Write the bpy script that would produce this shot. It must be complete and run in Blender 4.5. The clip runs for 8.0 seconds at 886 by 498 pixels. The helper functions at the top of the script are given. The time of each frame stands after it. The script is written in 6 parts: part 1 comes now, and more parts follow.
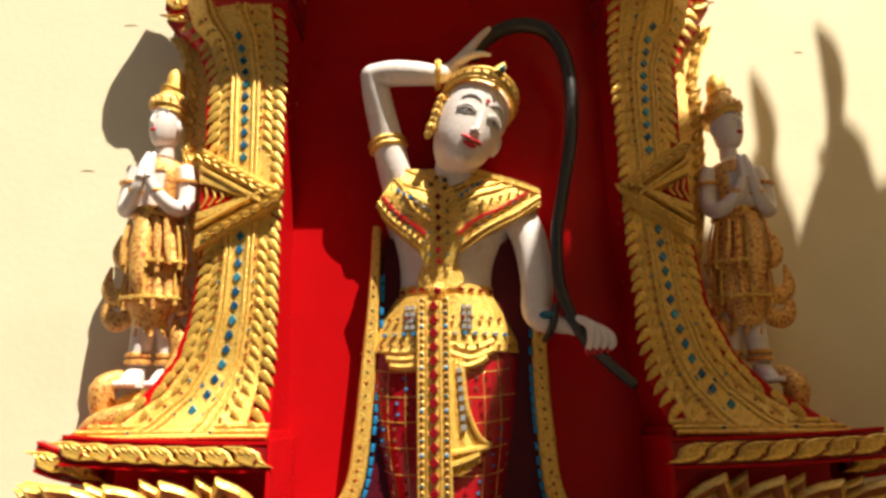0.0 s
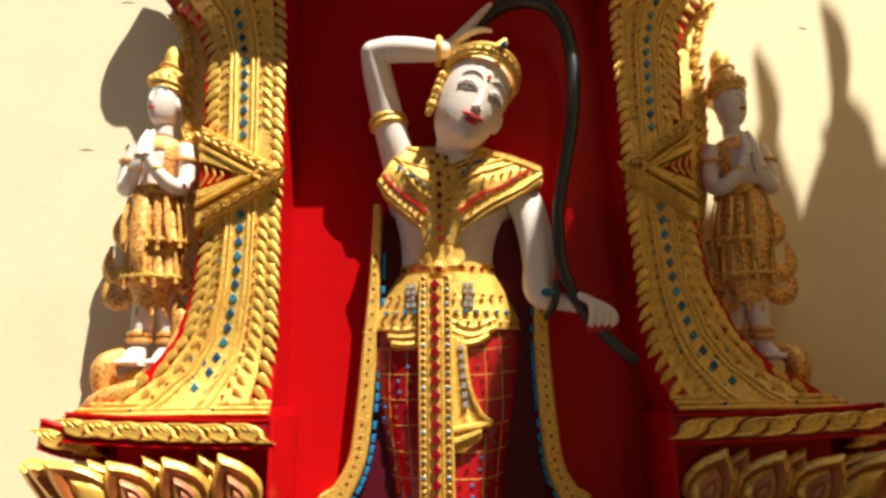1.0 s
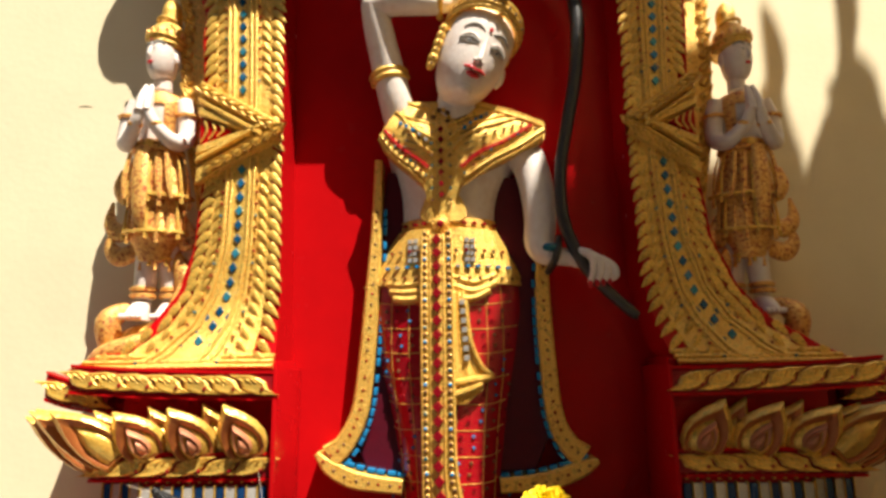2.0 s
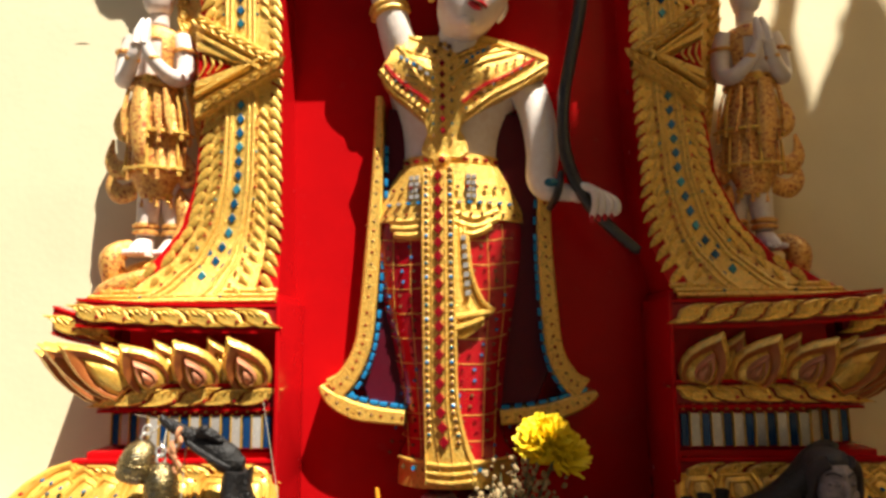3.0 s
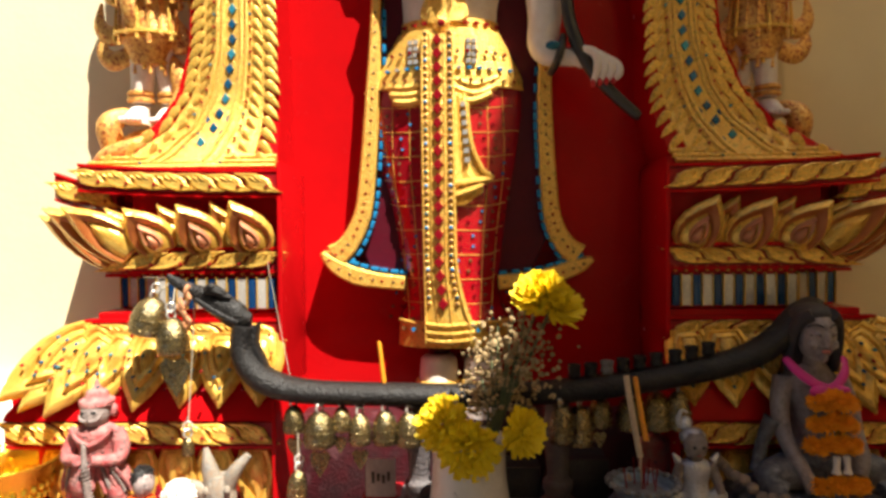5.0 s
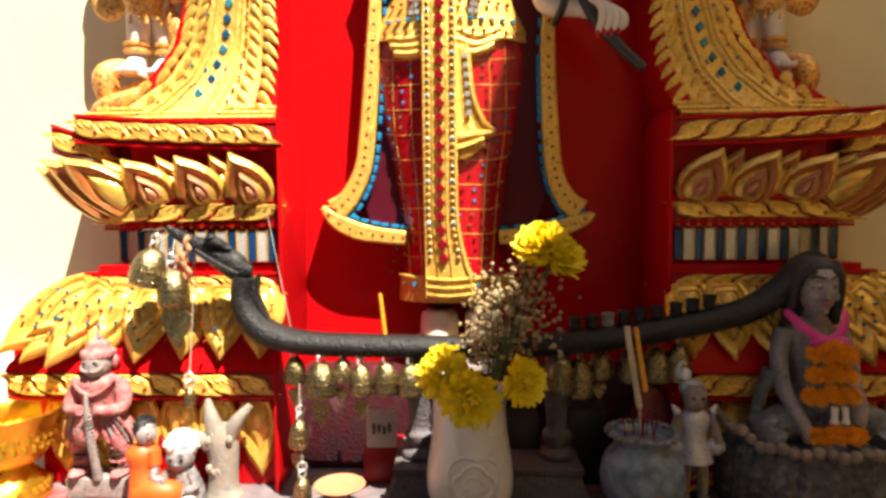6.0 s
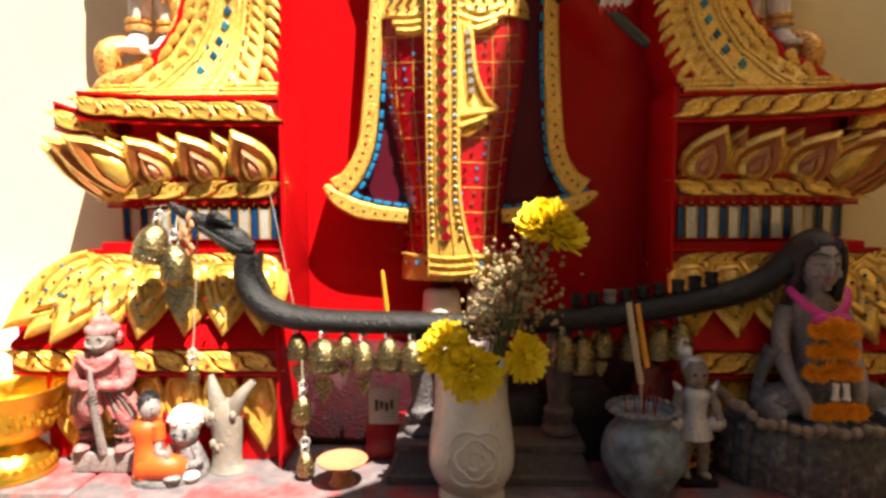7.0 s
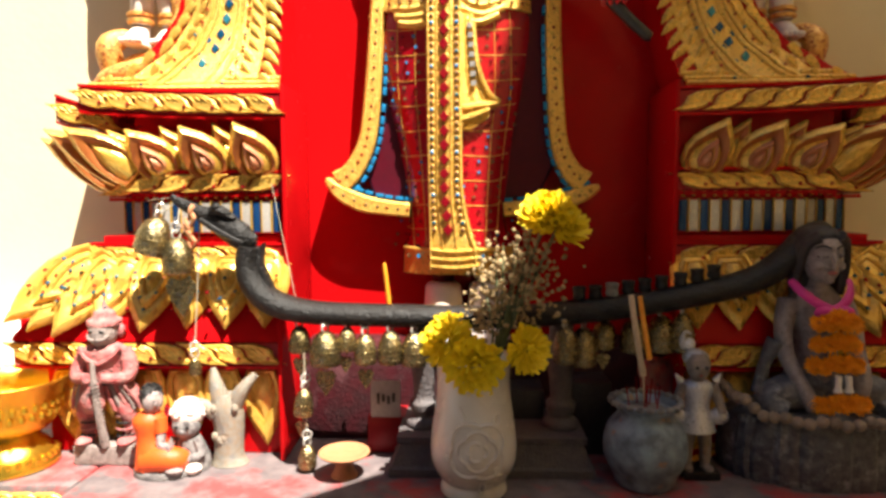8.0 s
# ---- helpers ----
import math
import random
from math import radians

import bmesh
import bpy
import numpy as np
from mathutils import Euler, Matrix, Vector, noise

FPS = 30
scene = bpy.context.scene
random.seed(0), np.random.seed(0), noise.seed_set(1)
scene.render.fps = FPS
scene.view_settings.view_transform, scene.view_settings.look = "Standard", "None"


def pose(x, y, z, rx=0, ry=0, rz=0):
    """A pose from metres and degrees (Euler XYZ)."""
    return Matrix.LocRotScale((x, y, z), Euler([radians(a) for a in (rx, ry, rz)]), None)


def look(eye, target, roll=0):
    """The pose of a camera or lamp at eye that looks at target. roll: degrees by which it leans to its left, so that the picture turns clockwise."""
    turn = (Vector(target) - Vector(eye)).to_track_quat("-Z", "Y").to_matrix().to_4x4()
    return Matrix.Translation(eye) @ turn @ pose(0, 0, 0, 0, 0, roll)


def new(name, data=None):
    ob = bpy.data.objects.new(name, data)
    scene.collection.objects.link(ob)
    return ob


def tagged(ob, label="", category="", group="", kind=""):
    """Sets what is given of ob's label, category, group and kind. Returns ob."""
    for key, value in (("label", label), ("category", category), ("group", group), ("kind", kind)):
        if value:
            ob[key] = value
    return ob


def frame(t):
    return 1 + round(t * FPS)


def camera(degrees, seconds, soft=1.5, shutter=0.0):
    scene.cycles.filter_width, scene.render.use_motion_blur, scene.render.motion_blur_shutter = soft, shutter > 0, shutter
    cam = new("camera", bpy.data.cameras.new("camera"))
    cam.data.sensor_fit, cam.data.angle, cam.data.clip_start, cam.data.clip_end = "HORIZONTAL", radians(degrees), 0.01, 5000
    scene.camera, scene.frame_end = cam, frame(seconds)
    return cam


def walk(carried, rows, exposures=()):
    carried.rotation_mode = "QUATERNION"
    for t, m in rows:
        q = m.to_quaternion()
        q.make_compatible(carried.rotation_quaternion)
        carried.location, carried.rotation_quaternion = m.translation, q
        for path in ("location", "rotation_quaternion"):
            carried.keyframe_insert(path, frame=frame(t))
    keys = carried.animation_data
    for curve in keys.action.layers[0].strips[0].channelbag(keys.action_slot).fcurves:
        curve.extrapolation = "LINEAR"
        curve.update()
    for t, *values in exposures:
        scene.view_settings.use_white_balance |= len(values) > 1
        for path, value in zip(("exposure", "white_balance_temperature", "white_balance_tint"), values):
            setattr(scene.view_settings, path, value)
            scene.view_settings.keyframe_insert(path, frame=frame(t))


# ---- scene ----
cam = camera(69.0, 8.0, soft=3.0)
PATH = [
    (0, (0.041, -0.293, 1.315), (0.0, 1.639, 1.83), -0.6),
    (0.5, (0.041, -0.288, 1.31), (-0.002, 1.648, 1.809), -0.7),
    (1, (0.038, -0.285, 1.302), (-0.004, 1.659, 1.771), -0.7),
    (1.5, (0.036, -0.283, 1.291), (-0.007, 1.67, 1.719), -0.7),
    (3, (0.043, -0.271, 1.227), (-0.021, 1.712, 1.476), -0.6),
    (3.5, (0.044, -0.274, 1.21), (-0.023, 1.718, 1.381), -0.6),
    (4, (0.044, -0.277, 1.183), (-0.023, 1.72, 1.281), -0.7),
    (4.5, (0.043, -0.279, 1.164), (-0.022, 1.72, 1.189), -0.7),
    (6, (0.036, -0.272, 1.108), (-0.024, 1.723, 0.983), -0.4),
    (6.5, (0.036, -0.273, 1.095), (-0.028, 1.72, 0.949), -0.4),
    (7, (0.037, -0.274, 1.088), (-0.032, 1.718, 0.926), -0.3),
    (7.5, (0.035, -0.276, 1.078), (-0.034, 1.717, 0.917), -0.3),
    (8, (0.035, -0.274, 1.077), (-0.037, 1.718, 0.911), -0.3),
]
walk(cam, [(t, look(eye, target, roll)) for t, eye, target, roll in PATH], ((0, 1.22), (1.5, 1.2), (3.5, 1.36), (4.5, 1.46), (6, 1.85), (8, 1.85)))

# ---- daylight ----
SUN_DIR = Vector((0.80, -1.0, 2.6)).normalized()
world = bpy.data.worlds.new("sky")
scene.world = world
world.use_nodes = True
wn = world.node_tree.nodes
sky = wn.new("ShaderNodeTexSky")
sky.sky_type, sky.sun_disc = "NISHITA", False
sky.sun_elevation = math.asin(SUN_DIR.z)
sky.sun_rotation = math.atan2(SUN_DIR.x, SUN_DIR.y)
world.node_tree.links.new(sky.outputs[0], wn["Background"].inputs[0])
wn["Background"].inputs[1].default_value = 0.034
sun = new("sun", bpy.data.lights.new("sun", "SUN"))
sun.data.energy, sun.data.angle, sun.data.color = 5.0, radians(0.28), (1.0, 0.94, 0.82)
sun.matrix_world = look(SUN_DIR * 20, (0, 0, 0))


# ---- materials ----
def material(name, colour, rough=0.5, metal=0.0, second=None, scale=30.0, amount=0.5, bump=0.15, bump_scale=120.0,
             grime=None, grime_scale=6.0, grime_cut=(0.52, 0.7), rand=0.0, coat=0.0, spec=0.5, rough_var=0.15, k=4.0):
    """A procedural surface: two colours mixed by fine noise, larger stains, roughness variation and relief."""
    m = bpy.data.materials.new(name)
    m.use_nodes = True
    t = m.node_tree
    n, link = t.nodes, t.links.new
    b = n["Principled BSDF"]
    co = n.new("ShaderNodeTexCoord")
    fine = n.new("ShaderNodeTexNoise")
    fine.inputs["Scale"].default_value, fine.inputs["Detail"].default_value = scale * k, 5
    link(co.outputs["Object"], fine.inputs["Vector"])
    ramp = n.new("ShaderNodeMapRange")
    ramp.inputs[1].default_value, ramp.inputs[2].default_value = 0.35, 0.68
    ramp.inputs[4].default_value = amount
    link(fine.outputs[0], ramp.inputs[0])
    mix = n.new("ShaderNodeMix")
    mix.data_type = "RGBA"
    mix.inputs[6].default_value = (*colour, 1)
    mix.inputs[7].default_value = (*(second or [c * 0.6 for c in colour]), 1)
    link(ramp.outputs[0], mix.inputs[0])
    out = mix.outputs[2]
    if grime:
        big = n.new("ShaderNodeTexNoise")
        big.inputs["Scale"].default_value, big.inputs["Detail"].default_value = grime_scale * k * 0.7, 8
        big.inputs["Roughness"].default_value = 0.65
        link(co.outputs["Object"], big.inputs["Vector"])
        cut = n.new("ShaderNodeMapRange")
        cut.inputs[1].default_value, cut.inputs[2].default_value = grime_cut
        link(big.outputs[0], cut.inputs[0])
        over = n.new("ShaderNodeMix")
        over.data_type = "RGBA"
        over.inputs[7].default_value = (*grime, 1)
        link(cut.outputs[0], over.inputs[0])
        link(out, over.inputs[6])
        out = over.outputs[2]
    if rand:
        info = n.new("ShaderNodeObjectInfo")
        span = n.new("ShaderNodeMapRange")
        span.inputs[3].default_value, span.inputs[4].default_value = 1 - rand, 1 + rand * 0.5
        link(info.outputs["Random"], span.inputs[0])
        hue = n.new("ShaderNodeHueSaturation")
        link(span.outputs[0], hue.inputs["Value"])
        link(out, hue.inputs["Color"])
        out = hue.outputs[0]
    link(out, b.inputs["Base Color"])
    b.inputs["Metallic"].default_value = metal
    b.inputs["Coat Weight"].default_value = coat
    b.inputs["Coat Roughness"].default_value = 0.12
    b.inputs["Specular IOR Level"].default_value = spec
    rv = n.new("ShaderNodeMapRange")
    rv.inputs[3].default_value, rv.inputs[4].default_value = max(0.03, rough - rough_var), min(1, rough + rough_var)
    link(fine.outputs[0], rv.inputs[0])
    link(rv.outputs[0], b.inputs["Roughness"])
    if bump:
        grain = n.new("ShaderNodeTexNoise")
        grain.inputs["Scale"].default_value, grain.inputs["Detail"].default_value = bump_scale * (1 + k) / 2, 4
        link(co.outputs["Object"], grain.inputs["Vector"])
        bp = n.new("ShaderNodeBump")
        bp.inputs["Strength"].default_value, bp.inputs["Distance"].default_value = bump, 0.004
        link(grain.outputs[0], bp.inputs["Height"])
        link(bp.outputs[0], b.inputs["Normal"])
    return m


CREAM = material("cream_render", (0.80, 0.69, 0.46), 0.75, second=(0.75, 0.64, 0.42), scale=9, bump=0.12, bump_scale=60,
                 grime=(0.70, 0.57, 0.38), grime_scale=2.2, grime_cut=(0.5, 0.85), k=1)
RED = material("red_gloss_paint", (0.45, 0.004, 0.006), 0.22, second=(0.39, 0.003, 0.005), scale=14, bump=0.10, bump_scale=35, spec=0.12,
               grime=(0.62, 0.03, 0.03), grime_scale=26, grime_cut=(0.70, 0.8), k=1.5)
DEEP_RED = material("dark_red_lacquer", (0.30, 0.008, 0.012), 0.35, second=(0.2, 0.005, 0.01), scale=40, bump=0.1, spec=0.25)
# Red-brown noise on the gold stands in for dark carved recesses.
GOLD = material("gold_paint", (0.86, 0.55, 0.12), 0.30, metal=0.36, second=(0.72, 0.40, 0.06), scale=24, amount=0.9, bump=0.65, bump_scale=120,
                grime=(0.36, 0.09, 0.02), grime_scale=45, grime_cut=(0.56, 0.70))
GOLD_PIECE = material("gold_relief", (0.86, 0.55, 0.12), 0.28, metal=0.36, second=(0.70, 0.38, 0.05), scale=30, amount=0.9, bump=0.5, bump_scale=14,
                      grime=(0.38, 0.10, 0.02), grime_scale=50, grime_cut=(0.57, 0.72), rand=0.20, k=0.15)
# Darker tint for relief grooves: the shade of a recess put into the colour.
GROOVE_SHADE = material("bronze_groove_shade", (0.62, 0.33, 0.05), 0.42, metal=0.35, second=(0.45, 0.19, 0.03), scale=30, bump=0.2, bump_scale=14, k=0.15)
WHITE = material("white_paint_skin", (0.78, 0.69, 0.63), 0.5, second=(0.70, 0.58, 0.50), scale=18, bump=0.2, bump_scale=70, amount=0.6, grime=(0.62, 0.47, 0.38), grime_scale=7, grime_cut=(0.55, 0.8))
BLACK = material("black_lacquer", (0.018, 0.016, 0.016), 0.38, second=(0.05, 0.045, 0.04), scale=30, bump=0.3, bump_scale=90)


# ---- building helpers ----
class Build:
    """Collects faces of one mesh, with several surfaces."""

    def __init__(self):
        self.v, self.f, self.m = [], [], []

    def add(self, vs, fs, mat=0, m=None):
        k = len(self.v)
        self.v += [tuple(m @ Vector(p)) if m else tuple(p) for p in vs]
        self.f += [tuple(k + i for i in f) for f in fs]
        self.m += [mat] * len(fs)

    def box(self, x0, x1, y0, y1, z0, z1, mat=0, bevel=0.0, m=None):
        bm = bmesh.new()
        bmesh.ops.create_cube(bm, size=1)
        for v in bm.verts:
            v.co = Vector(((x0 + x1) / 2 + v.co.x * (x1 - x0), (y0 + y1) / 2 + v.co.y * (y1 - y0), (z0 + z1) / 2 + v.co.z * (z1 - z0)))
        if bevel:
            bmesh.ops.bevel(bm, geom=bm.edges[:], offset=bevel, segments=2, affect="EDGES", profile=0.6)
        self.take(bm, mat, m)

    def take(self, bm, mat=0, m=None):
        bm.verts.index_update()
        self.add([v.co.copy() for v in bm.verts], [[v.index for v in f.verts] for f in bm.faces], mat, m)
        bm.free()

    def rings(self, rings, mat=0, m=None, closed=True):
        """Skin over rings of equal count, capped at both ends."""
        n = len(rings[0])
        vs = [p for r in rings for p in r]
        fs = [(i * n + j, i * n + (j + 1) % n, (i + 1) * n + (j + 1) % n, (i + 1) * n + j) for i in range(len(rings) - 1) for j in range(n)]
        if closed:
            fs += [tuple(range(n - 1, -1, -1)), tuple((len(rings) - 1) * n + j for j in range(n))]
        self.add(vs, fs, mat, m)

    def stack(self, rows, mat=0, n=24, steps=4, m=None, power=1.0):
        """Upright body: rows (x, y, z, half width, half depth), smoothed between."""
        rs = smooth(rows, steps)
        ring = [(math.cos(2 * math.pi * j / n), math.sin(2 * math.pi * j / n)) for j in range(n)]
        sg = lambda c: math.copysign(abs(c) ** power, c)
        self.rings([[(x + sg(c) * a, y + sg(s) * b, z) for c, s in ring] for x, y, z, a, b in rs], mat, m)

    def tube(self, rows, mat=0, n=12, steps=5, m=None, flat=1.0):
        """Limb: rows (x, y, z, radius) along a line, smoothed between. flat: depth over width."""
        rs = smooth(rows, steps)
        ps = [Vector(r[:3]) for r in rs]
        out, side = [], None
        for i, p in enumerate(ps):
            d = (ps[min(i + 1, len(ps) - 1)] - ps[max(i - 1, 0)]).normalized()
            if side is None:
                side = d.cross(Vector((0, 1, 0)))
                if side.length < 0.1:
                    side = d.cross(Vector((0, 0, 1)))
            side = (side - d * side.dot(d)).normalized()
            up = d.cross(side)
            r = rs[i][3]
            out.append([p + (side * math.cos(2 * math.pi * j / n) + up * math.sin(2 * math.pi * j / n) * flat) * r for j in range(n)])
        self.rings(out, mat, m)

    def ball(self, x, y, z, a, b, c, mat=0, m=None, u=14, v=8):
        bm = bmesh.new()
        bmesh.ops.create_uvsphere(bm, u_segments=u, v_segments=v, radius=1)
        for p in bm.verts:
            p.co = Vector((x + p.co.x * a, y + p.co.y * b, z + p.co.z * c))
        self.take(bm, mat, m)

    def lathe(self, rows, mat=0, n=28, steps=4, m=None, x=0, y=0, z=0):
        rs = smooth(rows, steps) if steps > 1 else rows
        self.rings([[(x + r * math.cos(2 * math.pi * j / n), y + r * math.sin(2 * math.pi * j / n), z + h) for j in range(n)] for r, h in rs], mat, m)

    def slab(self, outline, y0, y1, mat=0, bevel=0.004, m=None):
        """Plate: an outline of (x, z) from back y1 to front y0, its front edge rounded."""
        n = len(outline)
        cx, cz = sum(p[0] for p in outline) / n, sum(p[1] for p in outline) / n
        def ring(y, inset):
            out = []
            for i in range(n):
                p, a, b = Vector(outline[i]), Vector(outline[i - 1]), Vector(outline[(i + 1) % n])
                t1, t2 = (p - a).normalized(), (b - p).normalized()
                nn = Vector((-(t1.y + t2.y), t1.x + t2.x))
                nn = nn.normalized() if nn.length > 1e-6 else Vector((0, 0))
                q = p + nn * inset * sgn
                out.append((q.x, y, q.y))
            return out
        area = sum(outline[i - 1][0] * outline[i][1] - outline[i][0] * outline[i - 1][1] for i in range(n))
        sgn = 1 if area > 0 else -1
        self.rings([ring(y1, 0), ring(y0 + bevel, 0), ring(y0, bevel)], mat, m)

    def mesh(self, name, mats, flat=False, angle=40):
        me = bpy.data.meshes.new(name)
        me.from_pydata(self.v, [], self.f)
        for mt in mats:
            me.materials.append(mt)
        me.polygons.foreach_set("material_index", self.m)
        bm = bmesh.new()
        bm.from_mesh(me)
        bmesh.ops.recalc_face_normals(bm, faces=bm.faces[:])
        if not flat:
            for f in bm.faces:
                f.smooth = True
            for e in bm.edges:
                if len(e.link_faces) == 2 and e.calc_face_angle(0) > radians(angle):
                    e.smooth = False
        bm.to_mesh(me)
        bm.free()
        return me


def smooth(rows, steps):
    """Catmull-Rom through rows of numbers."""
    if len(rows) < 3 or steps < 2:
        return [tuple(r) for r in rows]
    out = []
    for i in range(len(rows) - 1):
        p0, p1, p2, p3 = (np.array(rows[max(0, min(len(rows) - 1, i + k))], float) for k in (-1, 0, 1, 2))
        for s in range(steps):
            t = s / steps
            out.append(tuple(0.5 * (2 * p1 + (p2 - p0) * t + (2 * p0 - 5 * p1 + 4 * p2 - p3) * t * t + (3 * p1 - p0 - 3 * p2 + p3) * t ** 3)))
    return out + [tuple(rows[-1])]


def thing(name, label="", category="", b=None, mats=(), kind="", group="", at=None, **kw):
    ob = new(name, b.mesh(name, mats, **kw) if b else None)
    if at:
        ob.matrix_world = at
    return tagged(ob, label, category, group, kind)


def part(name, b, mats, parent, label="", **kw):
    ob = new(name, b.mesh(name, mats, **kw))
    ob.parent = parent
    return tagged(ob, label)


def piece(name, mesh, parent, m):
    ob = new(name, mesh)
    ob.parent = parent
    ob.matrix_basis = m
    return ob


def put(x, y, z, turn=0.0, sx=1.0, sz=1.0, sy=1.0, lean=0.0):
    """Pose of a relief piece on a front face: turned in the face's plane, leaned about its width."""
    return Matrix.Translation((x, y, z)) @ Matrix.Rotation(radians(turn), 4, "Y") @ Matrix.Rotation(radians(lean), 4, "X") @ Matrix.Diagonal((sx, sy, sz, 1))


def lerp(table, z):
    """Value at z of a table of (z, value), falling z."""
    if z >= table[0][0]:
        return table[0][1]
    for (z0, a), (z1, b) in zip(table, table[1:]):
        if z >= z1:
            k = (z0 - z) / (z0 - z1)
            k = k * k * (3 - 2 * k) * 0.5 + k * 0.5
            return a + (b - a) * k
    return table[-1][1]


def leaf_mesh(name, mat, ridge=0.35, width=0.5, bend=0.0, broad=False, groove=None, deep=False):
    """Carved leaf 1 high and 2 * width wide: tip up and bent aside, raised rim, groove darkened as recess shade, raised
    heart.
    """
    b = Build()
    prof = [(0.0, 0.55), (0.16, 0.92), (0.36, 1.0), (0.58, 0.82), (0.78, 0.48), (0.91, 0.18), (1.0, 0.0)]
    if broad:
        prof = [(0.0, 0.72), (0.16, 0.95), (0.38, 1.0), (0.58, 0.86), (0.76, 0.56), (0.90, 0.22), (1.0, 0.0)]
    rim = [(-width * w, h) for h, w in prof] + [(width * w, h) for h, w in reversed(prof[:-1])]
    n = len(rim)
    def layer(k, y, lift=0.0):
        out = []
        for x, z in rim:
            zz = 0.1 + (z - 0.1) * k + lift
            out.append((x * k + bend * zz * zz * 2, -ridge * y * (0.65 + 0.35 * zz), zz))
        return out
    vs = layer(1.0, 0.0) + layer(1.0, 0.5) + layer(0.86, 0.95) + layer(0.70, 0.85) + layer(0.62, 0.45) + layer(0.50, 0.85) + [(bend * 0.2, -ridge * 1.05, 0.42)]
    fs = [[(k * n + i, k * n + (i + 1) % n, (k + 1) * n + (i + 1) % n, (k + 1) * n + i) for i in range(n)] for k in range(5)]
    fs.append([(5 * n + i, 5 * n + (i + 1) % n, 6 * n) for i in range(n)])
    b.v = [tuple(p) for p in vs]
    for k, group in enumerate(fs):
        b.f += group
        # groove faces, and the rim's inner slope if deep, take the shade tint
        b.m += [1 if k == 3 or deep and k == 2 else 0] * len(group)
    return b.mesh(name, [mat, groove or GROOVE_SHADE], angle=50)


def tooth_mesh(name, mat, bend=0.0):
    """Slim carved tooth, 1 long: rounded base, bent tip, one ridge."""
    b = Build()
    prof = [(0.0, 0.18), (0.15, 0.31), (0.4, 0.31), (0.7, 0.21), (0.9, 0.08), (1.0, 0.0)]
    rim = [(-w, h) for h, w in prof] + [(w, h) for h, w in reversed(prof[:-1])]
    n = len(rim)
    at = lambda x, y, z: (x + bend * z * z, y, z)
    vs = [at(x, 0.0, z) for x, z in rim] + [at(x, -0.16, z) for x, z in rim] + [at(x * 0.78, -0.20, 0.04 + z * 0.92) for x, z in rim] + [at(0.06, -0.34, 0.40)]
    fs = [(k * n + i, k * n + (i + 1) % n, (k + 1) * n + (i + 1) % n, (k + 1) * n + i) for k in range(2) for i in range(n)]
    fs += [(2 * n + i, 2 * n + (i + 1) % n, 3 * n) for i in range(n)]
    b.add(vs, fs)
    return b.mesh(name, [mat], angle=50)


def slab_mesh(name, mat, s):
    """Flat slanting leaf of a carved band, 1 high and 1 wide: curled edges, low ridge."""
    b = Build()
    zs = [0.0, 0.12, 0.3, 0.5, 0.7, 0.88, 1.0]
    mid = lambda z: s * (1.05 * (z - 0.5) + 0.16 * math.sin(2 * math.pi * z))
    half = lambda z: 0.445 - 0.08 * abs(2 * z - 1) ** 3
    rim = [(mid(z) - half(z), z) for z in zs] + [(mid(z) + half(z), z) for z in reversed(zs)]
    n = len(rim)
    vs = [(x, 0.0, z) for x, z in rim] + [(x, -0.12, z) for x, z in rim]
    vs += [(x + (mid(z) - x) * 0.22, -0.20, 0.05 + 0.9 * z) for x, z in rim] + [(x + (mid(z) - x) * 0.6, -0.17, 0.14 + 0.72 * z) for x, z in rim]
    fs = [(k * n + i, k * n + (i + 1) % n, (k + 1) * n + (i + 1) % n, (k + 1) * n + i) for k in range(3) for i in range(n)]
    m = len(zs)
    fs += [(3 * n + i, 3 * n + i + 1, 4 * n - 2 - i, 4 * n - 1 - i) for i in range(m - 1)]
    b.add(vs, fs)
    for k in (-0.2, 0.02, 0.22):
        q = lambda x, z: (mid(z) + x, z)
        p0, p1 = q(k - 0.05, 0.86), q(k + 0.03, 0.42)
        b.add([(p0[0] - 0.035, -0.15, p0[1]), (p0[0] + 0.045, -0.15, p0[1]), (p0[0], -0.27, p0[1] - 0.04), (p1[0], -0.15, p1[1])], [(0, 1, 2), (1, 3, 2), (3, 0, 2)])
    return b.mesh(name, [mat], angle=40)


def diamond_mesh(name, mat):
    b = Build()
    b.add([(-0.5, 0, 0), (0, 0, -0.5), (0.5, 0, 0), (0, 0, 0.5), (-0.42, -0.25, 0), (0, -0.25, -0.42), (0.42, -0.25, 0), (0, -0.25, 0.42)],
          [(0, 1, 5, 4), (1, 2, 6, 5), (2, 3, 7, 6), (3, 0, 4, 7), (4, 5, 6, 7)])
    return b.mesh(name, [mat], flat=True)


def block_mesh(name, mat, bevel=0.06):
    b = Build()
    b.box(-0.5, 0.5, -0.5, 0.5, -0.5, 0.5, 0, bevel)
    return b.mesh(name, [mat])


# ---- the place: ground, temple wall, neighbouring hall ----
# Ground out of view, its grey lowered to cut bounce onto the shrine.
GREY = material("grey_concrete", (0.10, 0.10, 0.10), 0.8, second=(0.07, 0.07, 0.07), scale=20, bump=0.4, grime=(0.15, 0.14, 0.13), grime_scale=3, k=1)
b = Build()
b.box(-300, 300, -300, 300, -0.3, 0.0, 0)
thing("ground", "grey concrete temple courtyard ground, kept dark to limit bounced light", "ground", b, [GREY], "structure")
WALL_Y, PANEL_Y = 1.20, 1.157
b = Build()
b.box(-5, 5, WALL_Y, WALL_Y + 0.35, 0.0, 4.6, 0)
wall = thing("wall_north", "cream painted plaster temple wall behind the shrine", "wall", b, [CREAM], "structure")
